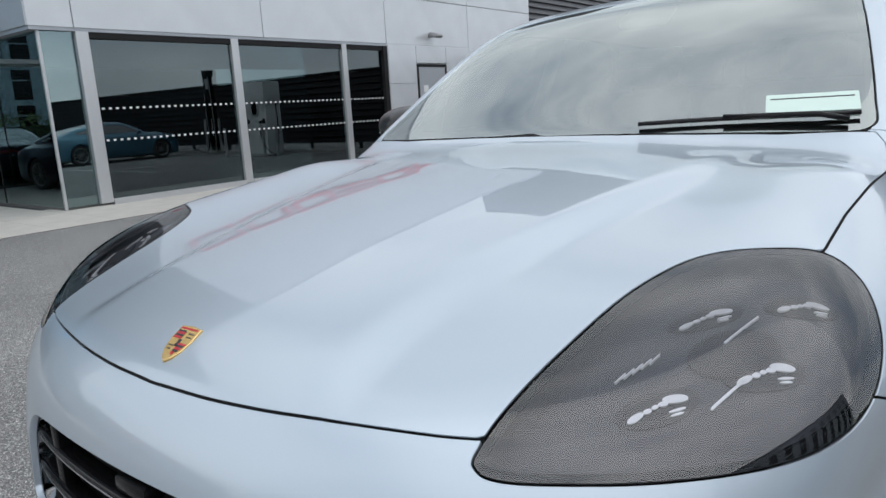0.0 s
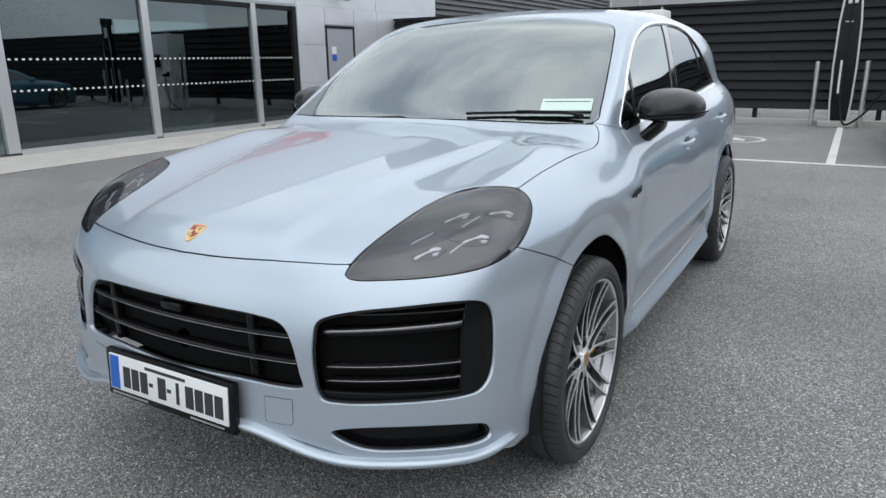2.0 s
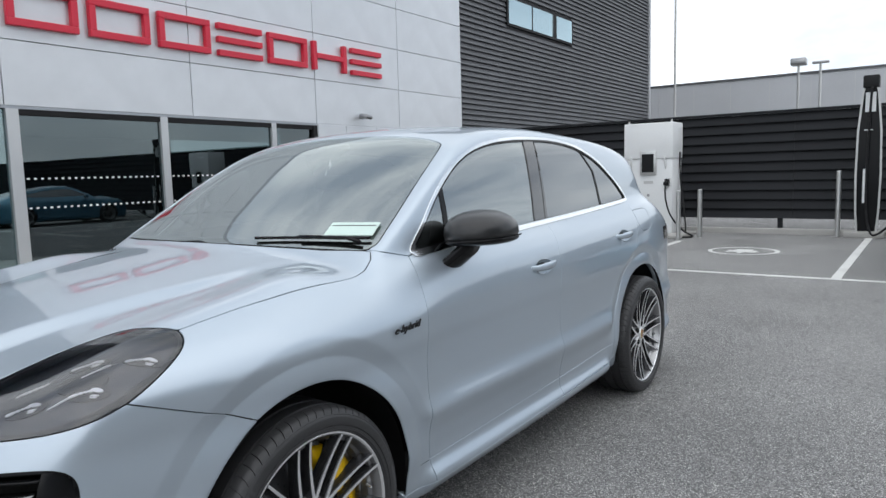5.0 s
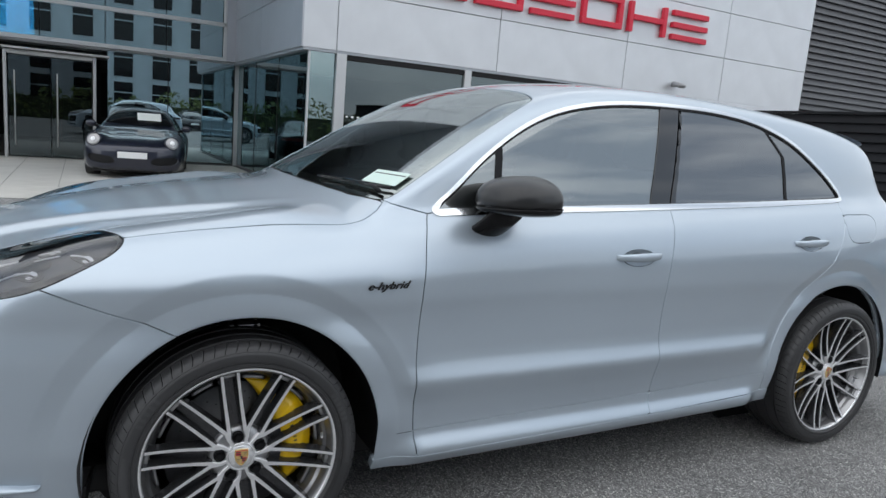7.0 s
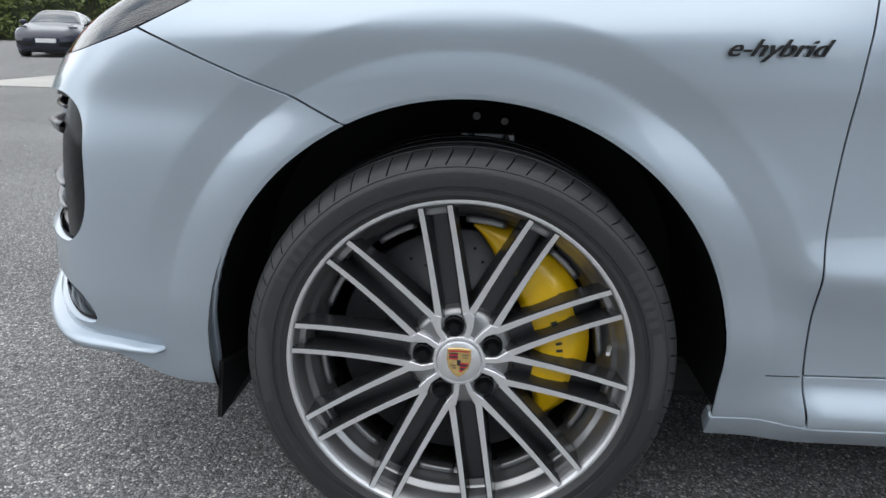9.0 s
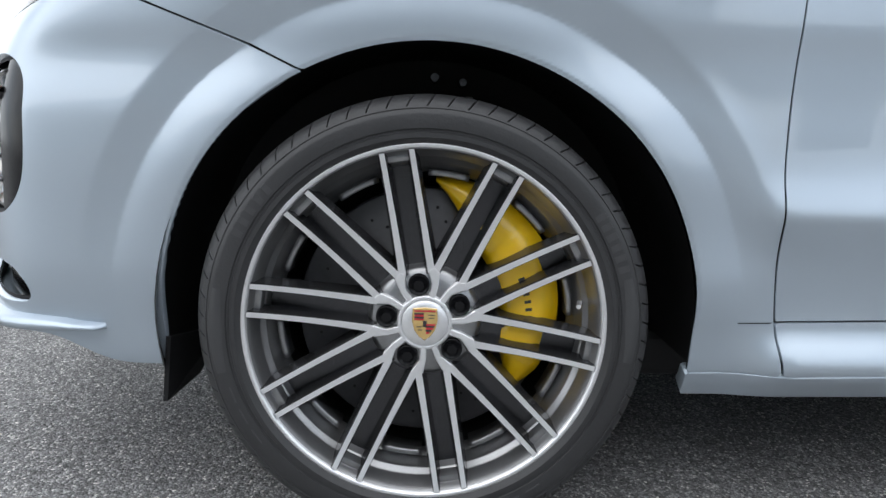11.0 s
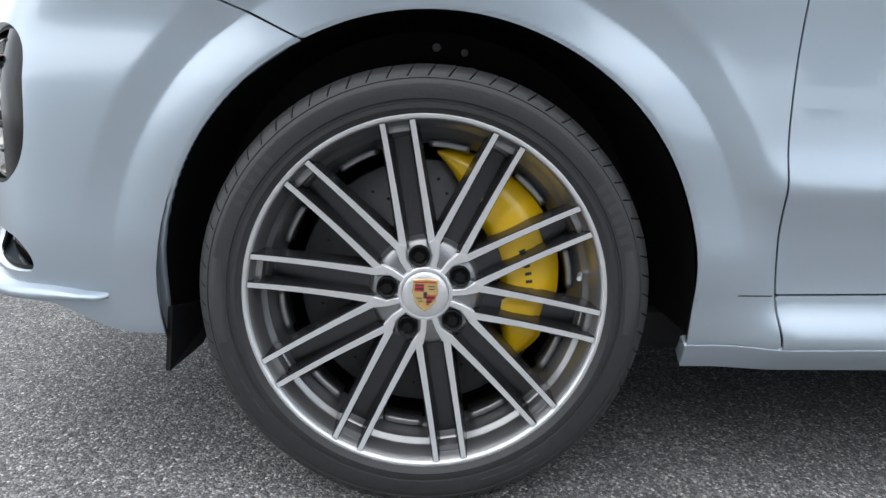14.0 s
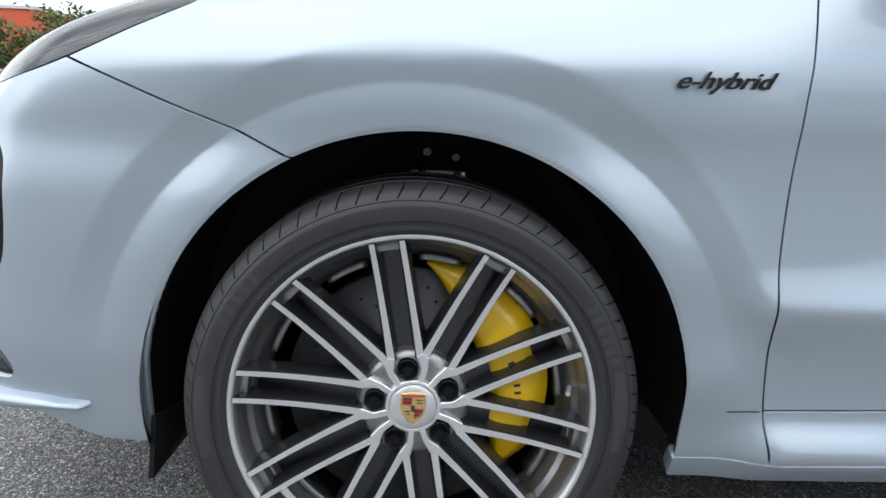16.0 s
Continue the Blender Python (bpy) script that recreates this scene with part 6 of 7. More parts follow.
# ---- fast charger cabinet with its guard posts ----
def charger_cabinet():
    c = thing("charger_cabinet", "tall white fast-charging cabinet on a concrete plinth", "charger", Matrix.Translation((-2.45, 13.0, 0.0)))
    part("plinth", smooth(box(-0.75, 0.80, -0.50, 0.75, 0.0, 0.07, 0.015)), M_KERB, c)
    part("cabinet_body", smooth(box(-0.50, 0.50, 0.0, 0.62, 0.07, 1.62, 0.02)), M_WHITE, c)
    part("cabinet_head", smooth(box(-0.52, 0.52, -0.03, 0.64, 1.62, 2.36, 0.025)), M_WHITE, c)
    for s in (-1, 1):
        w = prism([(0.0, 0.0), (0.10, 0.20), (0.10, 0.26), (0.0, 0.26)], 0.03, m=Matrix.Translation((s * 0.36 + 0.015, 0.0, 1.40)) @ Matrix(((0, 0, -1), (-1, 0, 0), (0, 1, 0))).to_4x4())
        part("head_wing", w, M_WHITE, c)
    part("screen_frame", smooth(box(-0.17, 0.17, -0.05, 0.0, 1.28, 1.78, 0.01)), M_STEEL, c)
    part("screen", box(-0.125, 0.125, -0.055, -0.049, 1.34, 1.72), M_BLACK, c, "dark display screen")
    part("print", box(-0.10, 0.10, -0.004, 0.0, 1.10, 1.16), M_STEEL, c, "small grey bars of print")
    part("lock", rod((0.0, 0.0, 0.86), (0.0, -0.012, 0.86), 0.03), M_GUN, c)
    for s in (-1, 1):
        hold = part("plug_holder", smooth(box(s * 0.40 - 0.05, s * 0.40 + 0.05, -0.06, 0.0, 1.05, 1.20, 0.015)), M_MATT, c)
        part("plug", smooth(box(s * 0.40 - 0.03, s * 0.40 + 0.06, -0.20, -0.05, 1.06, 1.14, 0.02)), M_BLACK, hold, "black charging plug")
        pts = spline([(s * 0.40, -0.14, 1.06), (s * 0.43, -0.22, 0.80), (s * 0.55, -0.26, 0.45), (s * 0.78, -0.22, 0.16), (s * 0.95, -0.10, 0.03), (s * 0.80, -0.30, 0.025), (s * 0.60, -0.2, 0.03), (s * 0.75, 0.05, 0.05), (s * 0.66, 0.3, 0.5), (s * 0.54, 0.42, 1.2), (s * 0.53, 0.40, 1.75)], False, 6)
        part("cable", tube(pts, 0.017), M_MATT, c, "thick black charging cable")
    for x in (-0.45, 0.45):
        part("lifting_eye", rod((x, 0.1, 2.36), (x, 0.1, 2.42), 0.02), M_STEEL, c)


charger_cabinet()


def guard_post(x, y, h):
    p = thing("guard_post", "round steel guard post set in the asphalt", "post", Matrix.Translation((x, y, 0)), "steel guard posts by the chargers")
    part("post", rod((0, 0, 0), (0, 0, h), 0.045, n=18), M_STEEL, p)
    part("cap", rod((0, 0, h), (0, 0, h + 0.012), 0.046, 0.036, n=18), M_STEEL, p)
    return p


post = guard_post(-1.62, 12.32, 0.96)
for x, y in ((-1.42, 13.1), (-3.03, 12.75), (-3.62, 12.80)):
    copy_thing(post, Matrix.Translation((x, y, 0)))
tall = guard_post(0.955, 13.92, 1.27)
copy_thing(tall, Matrix.Translation((1.815, 13.92, 0)))


def charging_pillar():
    c = thing("charging_pillar", "slim black charging pillar with pale edges", "charger", Matrix.Translation((1.43, 14.0, 0)))
    part("foot", smooth(box(-0.36, 0.30, -0.25, 0.25, 0.0, 0.12, 0.02)), M_KERB, c)
    prof = [(0.17, 0.12), (0.20, 0.5), (0.215, 1.2), (0.20, 2.0), (0.14, 2.7), (0.11, 2.86)]
    edge = [(x, z) for x, z in prof] + [(-x, z) for x, z in prof[::-1]]
    up = Matrix(((1, 0, 0), (0, 0, -1), (0, 1, 0))).to_4x4()
    part("column", prism(edge, 0.16, m=Matrix.Translation((0, 0.08, 0)) @ up, bevel=0.02), M_BLACK, c)
    for s in (-1, 1):
        side_ = [(s * (x + 0.004), z) for x, z in prof] + [(s * (x - 0.03), z) for x, z in prof[::-1]]
        part("edge_trim", prism(side_ if s > 0 else side_[::-1], 0.03, m=Matrix.Translation((0, -0.075, 0)) @ up), M_STEEL, c, "pale edge trim")
    part("glass_top", box(-0.085, 0.085, -0.09, -0.082, 2.36, 2.72), M_WHITE, c)
    part("head", smooth(box(-0.13, 0.13, -0.16, 0.16, 2.80, 3.03, 0.02)), M_MATT, c, "black cable head")
    part("light_line", box(-0.09, 0.05, -0.10, -0.085, 2.02, 2.035), M_LED, c, "pale light line")
    part("side_print", box(-0.085, -0.045, -0.10, -0.085, 0.66, 1.30), M_WHITE, c, "pale upright bar of print")
    part("cable", tube(spline([(0.02, -0.17, 2.82), (0.0, -0.20, 2.2), (-0.02, -0.20, 1.2), (0.0, -0.22, 0.5), (0.08, -0.3, 0.12), (0.20, -0.45, 0.10), (0.45, -0.7, 0.35), (0.72, -1.0, 0.78), (0.95, -1.35, 0.90), (1.08, -1.55, 0.84)], False, 6), 0.02), M_MATT, c, "thick black charging cable")


charging_pillar()


def lamp_post(x, y, h, double):
    p = thing("street_lamp", "slim grey lamp post standing behind the fence", "street lamp", Matrix.Translation((x, y, 0)), "lamp posts behind the fence")
    part("pole", rod((0, 0, 0), (0, 0, h), 0.055, 0.045, n=12), M_STEEL, p)
    part("lantern", smooth(box(-0.28, 0.28, -0.25, 0.25, h, h + 0.28, 0.05) if double else box(-0.30, 0.30, -0.08, 0.08, h, h + 0.10, 0.03)), M_GUN, p)


lamp_post(-7.05, 30, 9.5, False)
lamp_post(-2.14, 30, 5.35, True)
lamp_post(-1.36, 30, 5.35, False)


# ---- other parked cars: lower, rounder bodies ----
def low_solid(long, high, nose_up):
    spine = curve([(-1.05, 0.50), (-0.9, 0.64 + nose_up), (-0.5, 0.76 + nose_up), (0.0, 0.84 + nose_up), (0.38, 0.92), (0.62, 1.04), (0.95, 1.19), (1.25, 1.275), (1.6, 1.29), (2.0, 1.255), (2.45 * long, 1.12), (2.9 * long, 0.96), (3.3 * long, 0.86), (3.5 * long, 0.72)], 0.05)
    flank = curve([(0.12, 0.80), (0.2, 0.87), (0.32, 0.91), (0.5, 0.915), (0.65, 0.91), (0.76, 0.885), (0.84, 0.83), (0.88, 0.775), (1.0, 0.70), (1.15, 0.61), (1.3, 0.50)], 0.02)
    plan = curve([(-1.0, -0.12), (-0.7, -0.05), (-0.2, 0.0), (0.5, -0.02), (1.5, -0.02), (2.3, 0.02), (2.9 * long, 0.0), (3.4 * long, -0.12)], 0.08)
    front = curve([(0.1, -0.80), (0.2, -0.92), (0.4, -0.96), (0.55, -0.95), (0.66, -0.88), (0.8, -0.70)], 0.03)
    rear = 2.45 * long + 1.1

    def fn(p):
        s, y, z = np.abs(p[:, 0]), p[:, 1], p[:, 2] / high
        r = np.minimum(np.hypot(y, p[:, 2] - 0.34), np.hypot(y - 2.45 * long, p[:, 2] - 0.34))
        a = s - flank(z) - plan(y) - 0.02 * ramp(r, 0.50, 0.36)
        b = z - spine(y) + 0.09 * s * s - 0.06 * bump(s, 0.66, 0.16) * ramp(y, 0.5, 0.0) * ramp(y, -0.9, -0.4)
        f = smax(a, b * 0.9, 0.05)
        f = smax(f, (front(z) + 0.16 * s**2 + 0.30 * s**4 - y) * 0.85, 0.05)
        f = smax(f, y - rear + 0.25 * s**4 + 0.3 * np.abs(z - 0.6) ** 2, 0.05)
        return smax(f, 0.16 - z, 0.02)

    return fn


def simple_wheel():
    t = lathe([(-0.11, 0.24), (-0.12, 0.31), (-0.10, 0.335), (0.10, 0.335), (0.12, 0.31), (0.115, 0.25)], 48)
    r = lathe([(0.115, 0.25), (0.118, 0.235), (0.07, 0.22), (-0.1, 0.22)], 48)
    s = None
    for k in range(10):
        s = box(0.07, 0.10, -0.013, 0.013, 0.02, 0.235, 0.004, bm=s, m=Matrix.Rotation(k * math.tau / 10, 4, "X"))
    s = rod((0.03, 0, 0), (0.105, 0, 0), 0.045, n=20, bm=s)
    return plain_mesh("tyre", t, M_RUBBER), plain_mesh("rim", r, M_GUN), plain_mesh("rim_spokes", s, M_GUN)


LOW_TYRE, LOW_RIM, LOW_SPOKES = simple_wheel()
M_SIDEGLASS = glass_material("dark_car_glass", (0.08, 0.09, 0.09), 0.20)


def low_car(name, label, m, paint, long=1.0, high=1.07, nose_up=0.0, round_lamps=True, card=True):
    """A low coupe with cut windows, lamps, wheels and plate."""
    car = thing(name, label, "car", m, "cars parked round the yard")
    fn = low_solid(long, high, nose_up)
    y1 = 2.6 * long
    sk = skin_grid(fn, 0.0, y1, 0.45, around=96, cap=50, rows=np.linspace(0.0, y1, 84))
    p = sk[0]
    z = p[:, 2] / high
    scr = spline([(-0.3, 0.46), (0.0, 0.44), (0.4, 0.50), (0.66, 0.60), (0.62, 0.80), (0.52, 1.05), (0.3, 1.13), (0.0, 1.15), (-0.3, 1.14)])
    q_s = np.where(z > 0.9, depth_in(scr, p[:, :2]), -0.2)
    sid = spline([(0.72, 0.93), (0.95, 1.06), (1.25, 1.16), (1.6, 1.175), (2.0, 1.14), (2.3 * long, 1.03), (2.42 * long, 0.95), (1.9, 0.92), (1.2, 0.915)])
    q_w = np.where(z > 0.85, depth_in(sid, np.stack([p[:, 1], z], 1)), -0.2)
    rear_g = spline([(-0.3, 2.05 * long), (0.0, 2.03 * long), (0.40, 2.1 * long), (0.46, 2.4 * long), (0.42, 2.75 * long), (0.0, 2.82 * long), (-0.3, 2.8 * long)])
    q_r = np.where(z > 0.8, depth_in(rear_g, p[:, :2]), -0.2)
    q_a = 0.365 - np.minimum(np.hypot(p[:, 1], p[:, 2] - 0.34), np.hypot(p[:, 1] - 2.45 * long, p[:, 2] - 0.34))
    q_a = np.where(p[:, 0] < 0.5, -0.2, q_a)
    grl = spline([(0.33, 0.30), (0.50, 0.275), (0.72, 0.30), (0.81, 0.37), (0.76, 0.43), (0.52, 0.42), (0.36, 0.39)])
    q_g = np.where(p[:, 1] < -0.5, depth_in(grl, np.stack([p[:, 0], z], 1)), -0.2)
    body = np.minimum.reduce([-q_s, -q_w, -q_r, -q_a, -q_g])
    part("body", sheet("body", whole(clip(sk, body)), 0.02), paint, car)
    part("windscreen", sheet("windscreen", whole(clip(sk, q_s)), 0, -0.004), M_SIDEGLASS, car)
    part("rear_screen", sheet("rear_screen", whole(clip(sk, q_r)), 0, -0.004), M_SIDEGLASS, car)
    mouth = clip(sk, q_g + 0.01)
    for half in (mouth, mirrored(mouth)):
        part("front_intake", sheet("front_intake", half, 0, -0.03), M_MATT, car)
    for s2 in (1, -1):
        w = clip(sk, q_w)
        part("side_window", sheet("side_window", w if s2 > 0 else mirrored(w), 0, -0.004), M_SIDEGLASS, car)
        ly, lz, lx = (-0.735, 0.685 * high, 0.695) if round_lamps else (-0.66, 0.66 * high + nose_up, 0.66)
        ray_o = np.array([[lx * s2, -0.1, lz - 0.12]])
        ray_d = np.array([[0.0, -0.80, 0.60]])
        at = ray_o + ray_d * ways_to_skin(ray_o, ray_d, fn)[:, None]
        nn = normals_of(np.abs(at) * (1, -1, 1), fn)[0] * (s2, 1, 1)
        mm = Matrix.Translation(at[0]) @ Vector(nn).to_track_quat("Z", "Y").to_matrix().to_4x4()
        if round_lamps:
            mm = Matrix.Translation((lx * s2, ly, lz)) @ Vector((0.25 * s2, -0.90, 0.32)).to_track_quat("Z", "Y").to_matrix().to_4x4()
            rim_bm = lathe([(-0.14, 0.130), (0.010, 0.137), (0.022, 0.129), (0.010, 0.120)], 32, "z")
            rim_bm.transform(mm)
            part("lamp_ring", rim_bm, paint, car)
            cell = lathe([(0.028, 0.046), (0.034, 0.040), (0.034, 0.0)], 20, "z")
            cell.transform(mm)
            part("lamp_lens", cell, M_LED, car, "bright round lens in the lamp")
        bm = bmesh.new()
        bmesh.ops.create_uvsphere(bm, u_segments=24, v_segments=12, radius=0.115)
        bmesh.ops.scale(bm, vec=(1.05, 1.05, 0.20) if round_lamps else (1.25, 0.50, 0.22), verts=bm.verts)
        bm.transform(mm)
        lamp = part("headlight", smooth(bm, 60), M_GUN if round_lamps else M_LAMP, car, "round clear headlight" if round_lamps else "slim headlight")
        bm = bmesh.new()
        bmesh.ops.create_uvsphere(bm, u_segments=20, v_segments=12, radius=0.12)
        bmesh.ops.scale(bm, vec=(0.85, 0.5, 0.6), verts=bm.verts)
        bm.transform(Matrix.Translation((s2 * 0.93, 0.78, 0.93 * high)))
        mir = part("door_mirror", smooth(bm, 60), paint, car)
        part("mirror_arm", rod((s2 * 0.74, 0.80, 0.86 * high), (s2 * 0.88, 0.79, 0.90 * high), 0.03), M_BLACK, mir)
        for yy in (0.0, 2.45 * long):
            wh = part("wheel", LOW_TYRE, None, car, "dark alloy wheel")
            wh.matrix_local = Matrix.Translation((s2 * 0.79, yy, 0.335)) @ (Matrix.Rotation(math.pi, 4, "Z") if s2 < 0 else Matrix.Identity(4))
            part("rim", LOW_RIM, None, wh)
            part("rim_spokes", LOW_SPOKES, None, wh)
    part("number_plate", box(-0.26, 0.26, -0.985, -0.965, 0.39 * high, 0.50 * high, 0.004), M_WHITE, car, "plain white plate")
    part("underbody", box(-0.70, 0.70, -0.75, 2.45 * long + 0.8, 0.14, 0.34), M_GAP, car)
    part("tail_lamp", sheet("tail_lamp", whole(biggest(clip(sk, np.minimum.reduce([p[:, 1] - (2.45 * long + 0.72), z - 0.70, 0.78 - z])))), 0.01, 0.004), M_RED, car, "slim red tail lamp strip")
    for s2 in (0.35, -0.35):
        seat = part("seat", smooth(box(s2 - 0.24, s2 + 0.24, 1.35, 1.50, 0.4, 1.08 * high, 0.06)), M_TRIM, car)
    part("dashboard", smooth(box(-0.62, 0.62, 0.62, 0.95, 0.62, 0.90 * high, 0.05)), M_TRIM, car)
    if card:
        part("price_card", box(-0.23, 0.23, 0, 0.004, 0.0, 0.30, m=Matrix.Translation((0.20, 0.62, 1.050 * high)) @ Euler((radians(-60), 0, radians(6))).to_matrix().to_4x4()), M_PAPER, car, "white card lying against the windscreen")
    return car


M_NAVY = material("dark_blue_car_paint", (0.014, 0.017, 0.034), 0.3, 0.4, 0.05, 600, coat=1.0)
M_DARK = material("dark_grey_green_car_paint", (0.034, 0.040, 0.042), 0.3, 0.5, 0.05, 600, coat=1.0)
M_BLACKP = material("black_car_paint", (0.012, 0.013, 0.018), 0.25, 0.2, 0.05, 600, coat=1.0)
M_SKY = material("pale_blue_car_paint", (0.075, 0.21, 0.30), 0.3, 0.4, 0.05, 600, coat=1.0)


def parked(x, y, heading):
    """A pose whose front axle's middle lies at (x, y); heading: the way the nose points, in degrees from +x."""
    return Matrix.Translation((x, y, 0)) @ Matrix.Rotation(radians(heading + 90), 4, "Z")


low_car("sports_coupe", "dark blue sports coupe parked before the glass wall", parked(-12.45, 0.55, -8), M_NAVY)
low_car("sports_coupe", "dark grey sports coupe parked on the pale paving", parked(-12.2, -4.63, 15), M_DARK)
low_car("grand_tourer", "dark grey grand tourer parked by the hedge", parked(-26.4, -12.4, 34), M_DARK, 1.2, 1.13, 0.02, False, False)
low_car("grand_tourer", "dark purple-grey grand tourer parked beyond the paving", parked(-18.9, -12.9, 20), M_NAVY, 1.2, 1.06, 0.02, False, False)
low_car("grand_tourer", "black grand tourer parked by the hedge", parked(-33.3, -12.9, 20), M_BLACKP, 1.2, 1.1, 0.02, False, False)
low_car("electric_saloon", "pale blue electric saloon plugged in at a charger", parked(3.20, 12.35, 90), M_SKY, 1.18, 1.08, 0.02, False, False)
# cars across the yard, which the glass mirrors
low_car("sports_coupe", "black coupe parked across the yard", parked(15.5, 6.5, 180), M_BLACKP, 1.1, 1.1, 0.02, False, False)
low_car("electric_saloon", "dark saloon parked across the yard", parked(15.5, 1.8, 180), M_DARK, 1.15, 1.08, 0.02, False, False)


# ---- hedge, trees and far buildings ----
def leaf_material(name, color):
    m = material(name, color, 0.6, spread=0.45, scale=9.0, big=0.3)
    return m


M_LEAF = leaf_material("hedge_leaves", (0.10, 0.13, 0.032))
M_TWIG = material("twigs_and_inner_leaves", (0.032, 0.042, 0.018), 0.8, spread=0.5, scale=4, big=0.3)


def leaf_cloud(rng, count, place, size):
    """Many small bent leaves, each a pair of triangles."""
    n = count
    c = np.array([place(rng) for _ in range(n)])
    a = rng.normal(size=(n, 3))
    a /= np.linalg.norm(a, axis=1, keepdims=True)
    b = np.cross(a, rng.normal(size=(n, 3)))
    b /= np.linalg.norm(b, axis=1, keepdims=True)
    s = size * rng.uniform(0.6, 1.4, (n, 1))
    v = np.stack([c - a * s, c + b * s * 0.5, c + a * s, c - b * s * 0.5], 1).reshape(-1, 3)
    f = np.arange(4 * n).reshape(-1, 4)
    me = bpy.data.meshes.new("leaves")
    me.from_pydata(v.tolist(), [], f.tolist())
    me.materials.append(M_LEAF)
    return me


rng = np.random.default_rng(4)


def hedge(x0, y0, x1, y1, h, depth, count, label):
    d = np.array([x1 - x0, y1 - y0], float)
    L = np.hypot(*d)
    d /= L
    side_n = np.array([-d[1], d[0]])

    def place(r):
        u, w = r.uniform(0, L), r.normal() * depth * 0.4
        top = h * (0.78 + 0.16 * math.sin(u * 0.9) + 0.10 * math.sin(u * 2.3 + 1) + 0.06 * math.sin(u * 6.1))
        z = top * r.uniform(0.02, 1.0) ** 0.8
        q = np.array([x0, y0]) + d * u + side_n * w
        return (q[0], q[1], z)

    ob = part("hedge", leaf_cloud(rng, count, place, 0.16), None)
    tagged(ob, label, "hedge", kind="stuff")
    core = box(0, L, -depth * 0.25, depth * 0.25, 0, h * 0.55, m=Matrix.Translation((x0, y0, 0)) @ Matrix.Rotation(math.atan2(d[1], d[0]), 4, "Z"))
    tagged(part("hedge_core", core, M_TWIG), "dark twiggy inside of the hedge", "hedge", kind="stuff")


hedge(-36, -46, -41, -3, 4.6, 2.5, 24000, "rough green hedge along the yard's edge")
hedge(-44, -24, -42, 4, 6.0, 2.5, 20000, "tall green hedge behind the parked cars")
hedge(24, -30, 24, 40, 2.8, 2.4, 8000, "rough green hedge across the yard")


red_shed = thing("red_warehouse", "low orange-red clad warehouse far behind the hedge", "building", Matrix.Translation((-64, -47, 0)))
part("wall", box(-4, 4, -14, 14, 0, 7.2), M_BRICK, red_shed)
part("roof", box(-4.2, 4.2, -14.2, 14.2, 7.2, 7.45), M_GREY, red_shed)
part("annexe", box(3, 6, -13, -6, 0, 5.6), M_BRICK, red_shed)


# grey office block across the yard, seen in the curtain wall's reflection
def office():
    b = thing("office_block", "grey office block with rows of tall windows across the yard", "building", Matrix.Translation((36, -6, 0)))
    part("wall", box(0, 10, -19, 21, 0, 21), M_OFFICE, b)
    part("roof", box(-0.3, 10.3, -19.3, 21.3, 21, 21.5), M_SLAT, b)
    # unseen lower wing, added to dim and even out reflections in the paint
    part("low_wing", box(0.4, 10, -64, -19, 0, 12.0), M_OFFICE, b)
    part("wing_roof", box(0.1, 10.3, -64.3, -19.35, 12.0, 12.4), M_SLAT, b)
    for i in range(12):
        for k in range(6):
            win = part("window", box(-0.06, 0.02, -18.2 + 3.3 * i, -16.6 + 3.3 * i, 0.8 + 3.2 * k, 3.5 + 3.2 * k), M_BLACK, b)
            part("sash_bar", box(-0.10, -0.06, -18.2 + 3.3 * i, -16.6 + 3.3 * i, 2.5 + 3.2 * k, 2.6 + 3.2 * k), M_OFFICE, win)


M_OFFICE = material("blue_grey_plaster", (0.33, 0.375, 0.41), 0.7, spread=0.06, big=0.08)
office()


# glowing panel added to imitate a blue reflection in the curtain glass
def display_screen():
    s = thing("display_screen", "glowing blue panel standing in for a reflection in the curtain wall", "screen", Matrix.Translation((-16.50, -1.78, 2.86)))
    m = bpy.data.materials.new("glowing_blue_reflection")
    m.use_nodes = True
    bs = m.node_tree.nodes["Principled BSDF"]
    bs.inputs["Base Color"].default_value = (0.1, 0.5, 0.9, 1)
    bs.inputs["Emission Color"].default_value, bs.inputs["Emission Strength"].default_value = (0.10, 0.55, 1.0, 1), 3.4
    part("reflection_face", box(0, 0.01, -0.365, 0.365, 0.0, 2.5), m, s)
    part("screen_case", box(-0.035, -0.001, -0.39, 0.39, -0.01, 2.53), M_BLACK, s)


display_screen()


# ---- pieces of the setting: panels, slats, boards, paving ----
def pieces(name, parent, places, data_for):
    """Many parts that share meshes by size."""
    kept = {}
    for size, at in places:
        if size not in kept:
            kept[size] = data_for(size)
        part(name, kept[size], None, parent).matrix_local = Matrix.Translation(at)


def panel_mesh(mat):
    def make(size):
        x, y, z = size
        return plain_mesh("panel", box(-x / 2, x / 2, -y / 2, y / 2, -z / 2, z / 2, 0.004, segs=1), mat)
    return make


cols = [3.20, 3.86, 7.42, 10.92, 14.18, 17.40]
rows_z = [2.745, 3.82, 4.93, 6.05, 7.15, 8.2]
spots = []
for y0, y1 in zip(cols, cols[1:]):
    for z0, z1 in zip(rows_z, rows_z[1:]):
        spots.append(((0.05, round(y1 - y0 - 0.016, 3), round(z1 - z0 - 0.014, 3)), (FX - 0.025, (y0 + y1) / 2, (z0 + z1) / 2)))
pieces("facade_panel", facade, spots, panel_mesh(M_CLAD))
spots = []
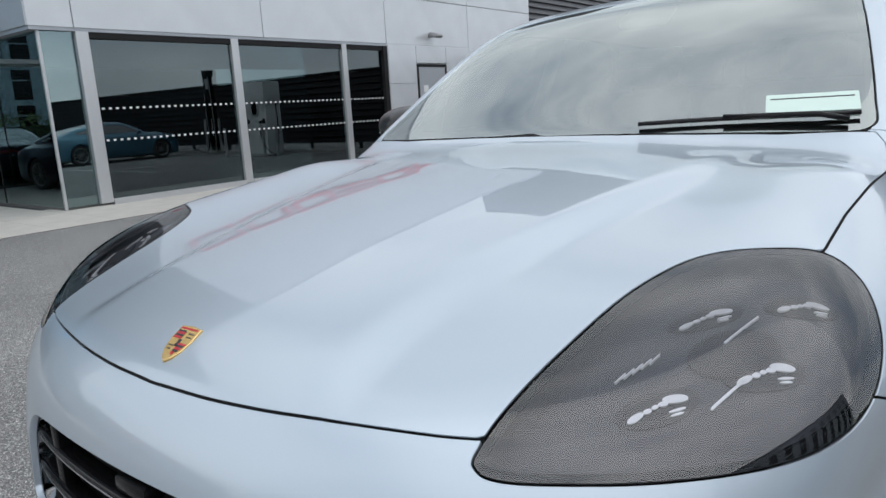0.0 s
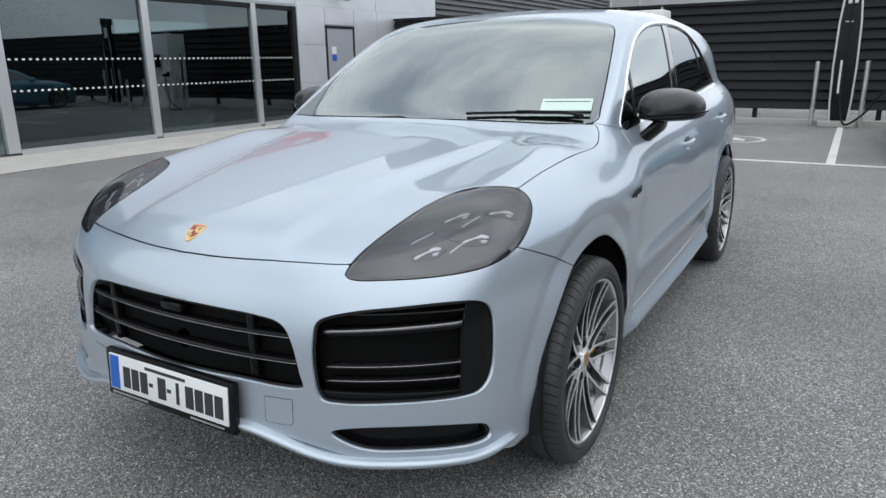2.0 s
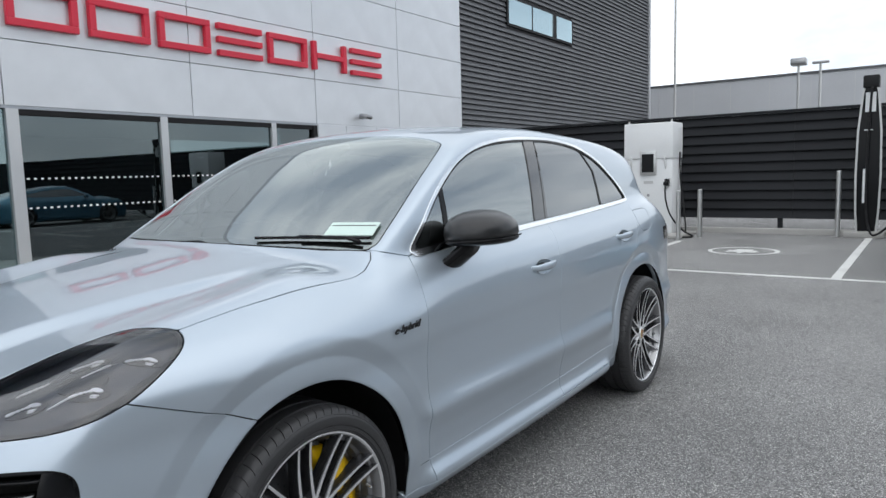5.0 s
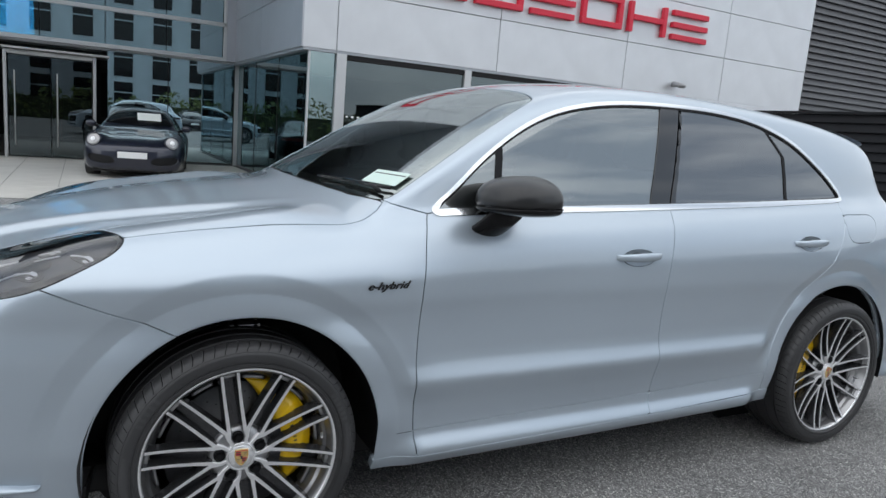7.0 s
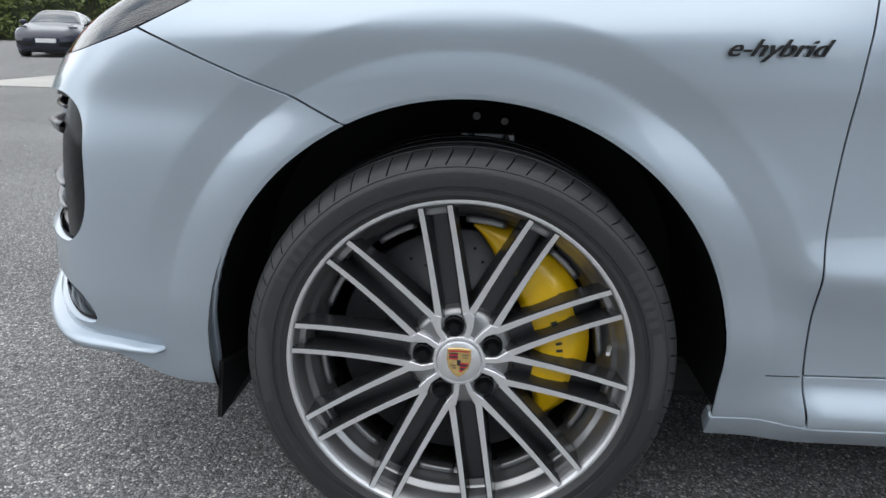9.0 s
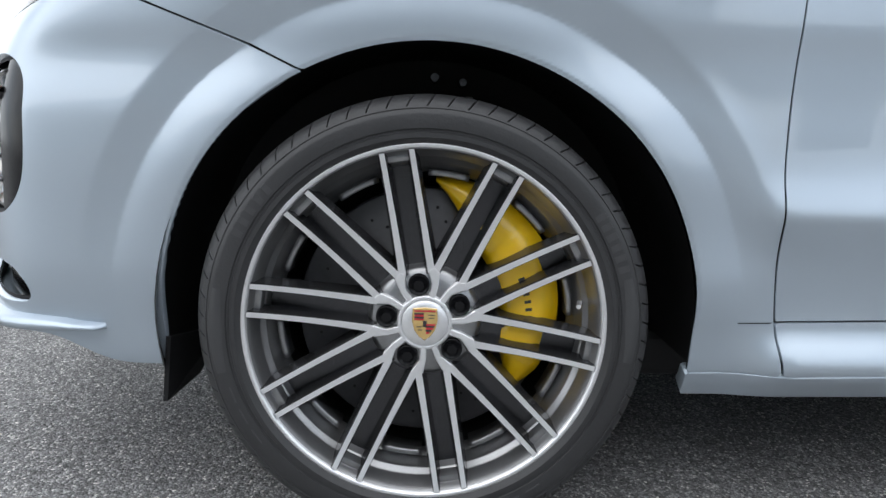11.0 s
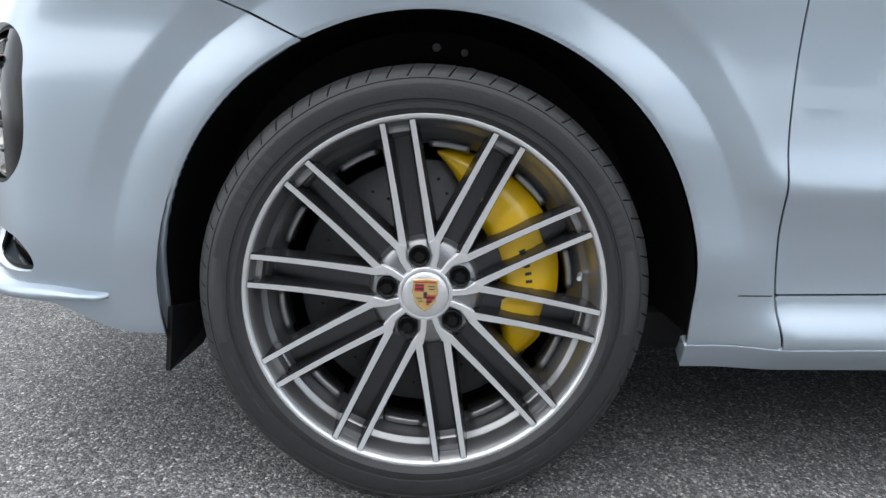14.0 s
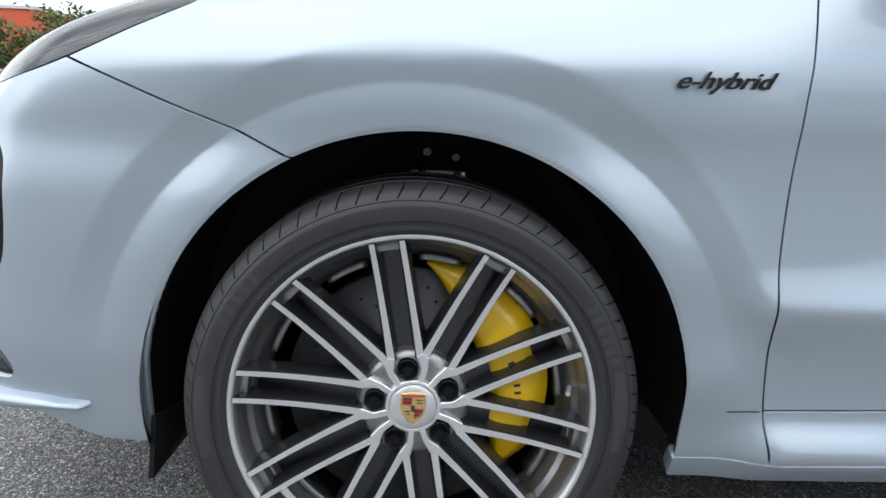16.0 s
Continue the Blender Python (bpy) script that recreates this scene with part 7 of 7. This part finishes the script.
for x0, x1 in ((-16.9, -13.4), (-13.4, FX)):
    for z0, z1 in zip(rows_z, rows_z[1:]):
        spots.append(((round(x1 - x0 - 0.016, 3), 0.05, round(z1 - z0 - 0.014, 3)), ((x0 + x1) / 2, 3.205, (z0 + z1) / 2)))
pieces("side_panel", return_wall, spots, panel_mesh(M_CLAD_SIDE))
low_wall = bpy.data.objects["wall_end"]
spots = [((0.03, round(b - a - 0.014, 3), round(d - c - 0.014, 3)), (FX + 0.002, (a + b) / 2, (c + d) / 2)) for a, b in ((10.94, 11.95), (13.15, 14.18), (14.18, 17.40)) for c, d in ((0.02, 0.93), (0.93, 1.84), (1.84, 2.735))]
spots += [((0.03, 1.186, 0.40), (FX + 0.002, 12.55, 2.53))]
pieces("wall_panel", low_wall, spots, panel_mesh(M_CLAD))


def slat_mesh(mat, tilt):
    def make(size):
        x, y, z = size
        bm = bmesh.new()
        prof = [(0, z / 2), (x * tilt, z / 2), (x, -z / 2 + 0.012), (x, -z / 2), (0, -z / 2)]
        a = [bm.verts.new((px, -y / 2, pz)) for px, pz in prof]
        b = [bm.verts.new((px, y / 2, pz)) for px, pz in prof]
        bm.faces.new(a)
        bm.faces.new(b[::-1])
        for k in range(5):
            bm.faces.new((a[k], a[(k + 1) % 5], b[(k + 1) % 5], b[k]))
        return plain_mesh("slat", bm, mat)
    return make


spots = []
for k in range(66):
    z = 0.1 + 0.175 * k
    for y0, y1 in ((17.42, 23.4), (23.4, 29.4), (29.4, 35.3)):
        if not (z > 6.5 and z < 7.68 and y0 < 25.8 and y1 > 20.4):
            spots.append(((0.08, round(y1 - y0 - 0.006, 3), 0.150), (FX - 0.09, (y0 + y1) / 2, z)))
        elif y0 < 20.4:
            spots.append(((0.08, 2.97, 0.150), (FX - 0.09, 18.91, z)))
        else:
            spots.append(((0.08, 3.58, 0.150), (FX - 0.09, 27.6, z)))
pieces("slat", hall, spots, slat_mesh(M_SLAT, 0.25))
fence = thing("fence", "tall anthracite fence of level boards behind the bays", "fence", Matrix.Translation((0, 15.0, 0)))
for k in range(13):
    part("fence_post", box(-9.9 + 2.4 * k, -9.8 + 2.4 * k, 0.07, 0.15, 0.0, 2.5), M_FENCE, fence)
turn_board = Matrix.Rotation(radians(-90), 4, "Z")
board = {}
for k in range(11):
    h = 0.20
    z = 0.36 + 0.207 * k
    for i, (x0, x1) in enumerate(((-10.0, -4.8), (-4.8, 0.0), (0.0, 4.8), (4.8, 9.6), (9.6, 14.4), (14.4, 19.2))):
        size = (0.07, round(x1 - x0 - 0.004, 3), 0.188)
        if size not in board:
            board[size] = slat_mesh(M_FENCE, 0.15)(size)
        part("board", board[size], None, fence).matrix_local = Matrix.Translation(((x0 + x1) / 2, 0.07, z)) @ turn_board
part("fence_backing", box(-10.0, 19.2, 0.105, 0.115, 0.28, 2.53), M_FENCE, fence, "dark sheet behind the boards")
part("top_board", box(-10.0, 19.2, -0.02, 0.09, 2.53, 2.585), M_FENCE, fence)
slab = plain_mesh("slab", box(-0.397, 0.397, -0.397, 0.397, -0.04, 0.0, 0.004, segs=1), M_PAVE)
n_slab = 0
for i in range(10):
    for k in range(31):
        x, y = -8.70 - 0.8 * i, -7.58 + 0.8 * k
        if y > 3.0 and x < -10.4:
            continue
        if n_slab < 300:
            part("slab", slab, None, pavement).matrix_local = Matrix.Translation((x, y, 0.012))
            n_slab += 1
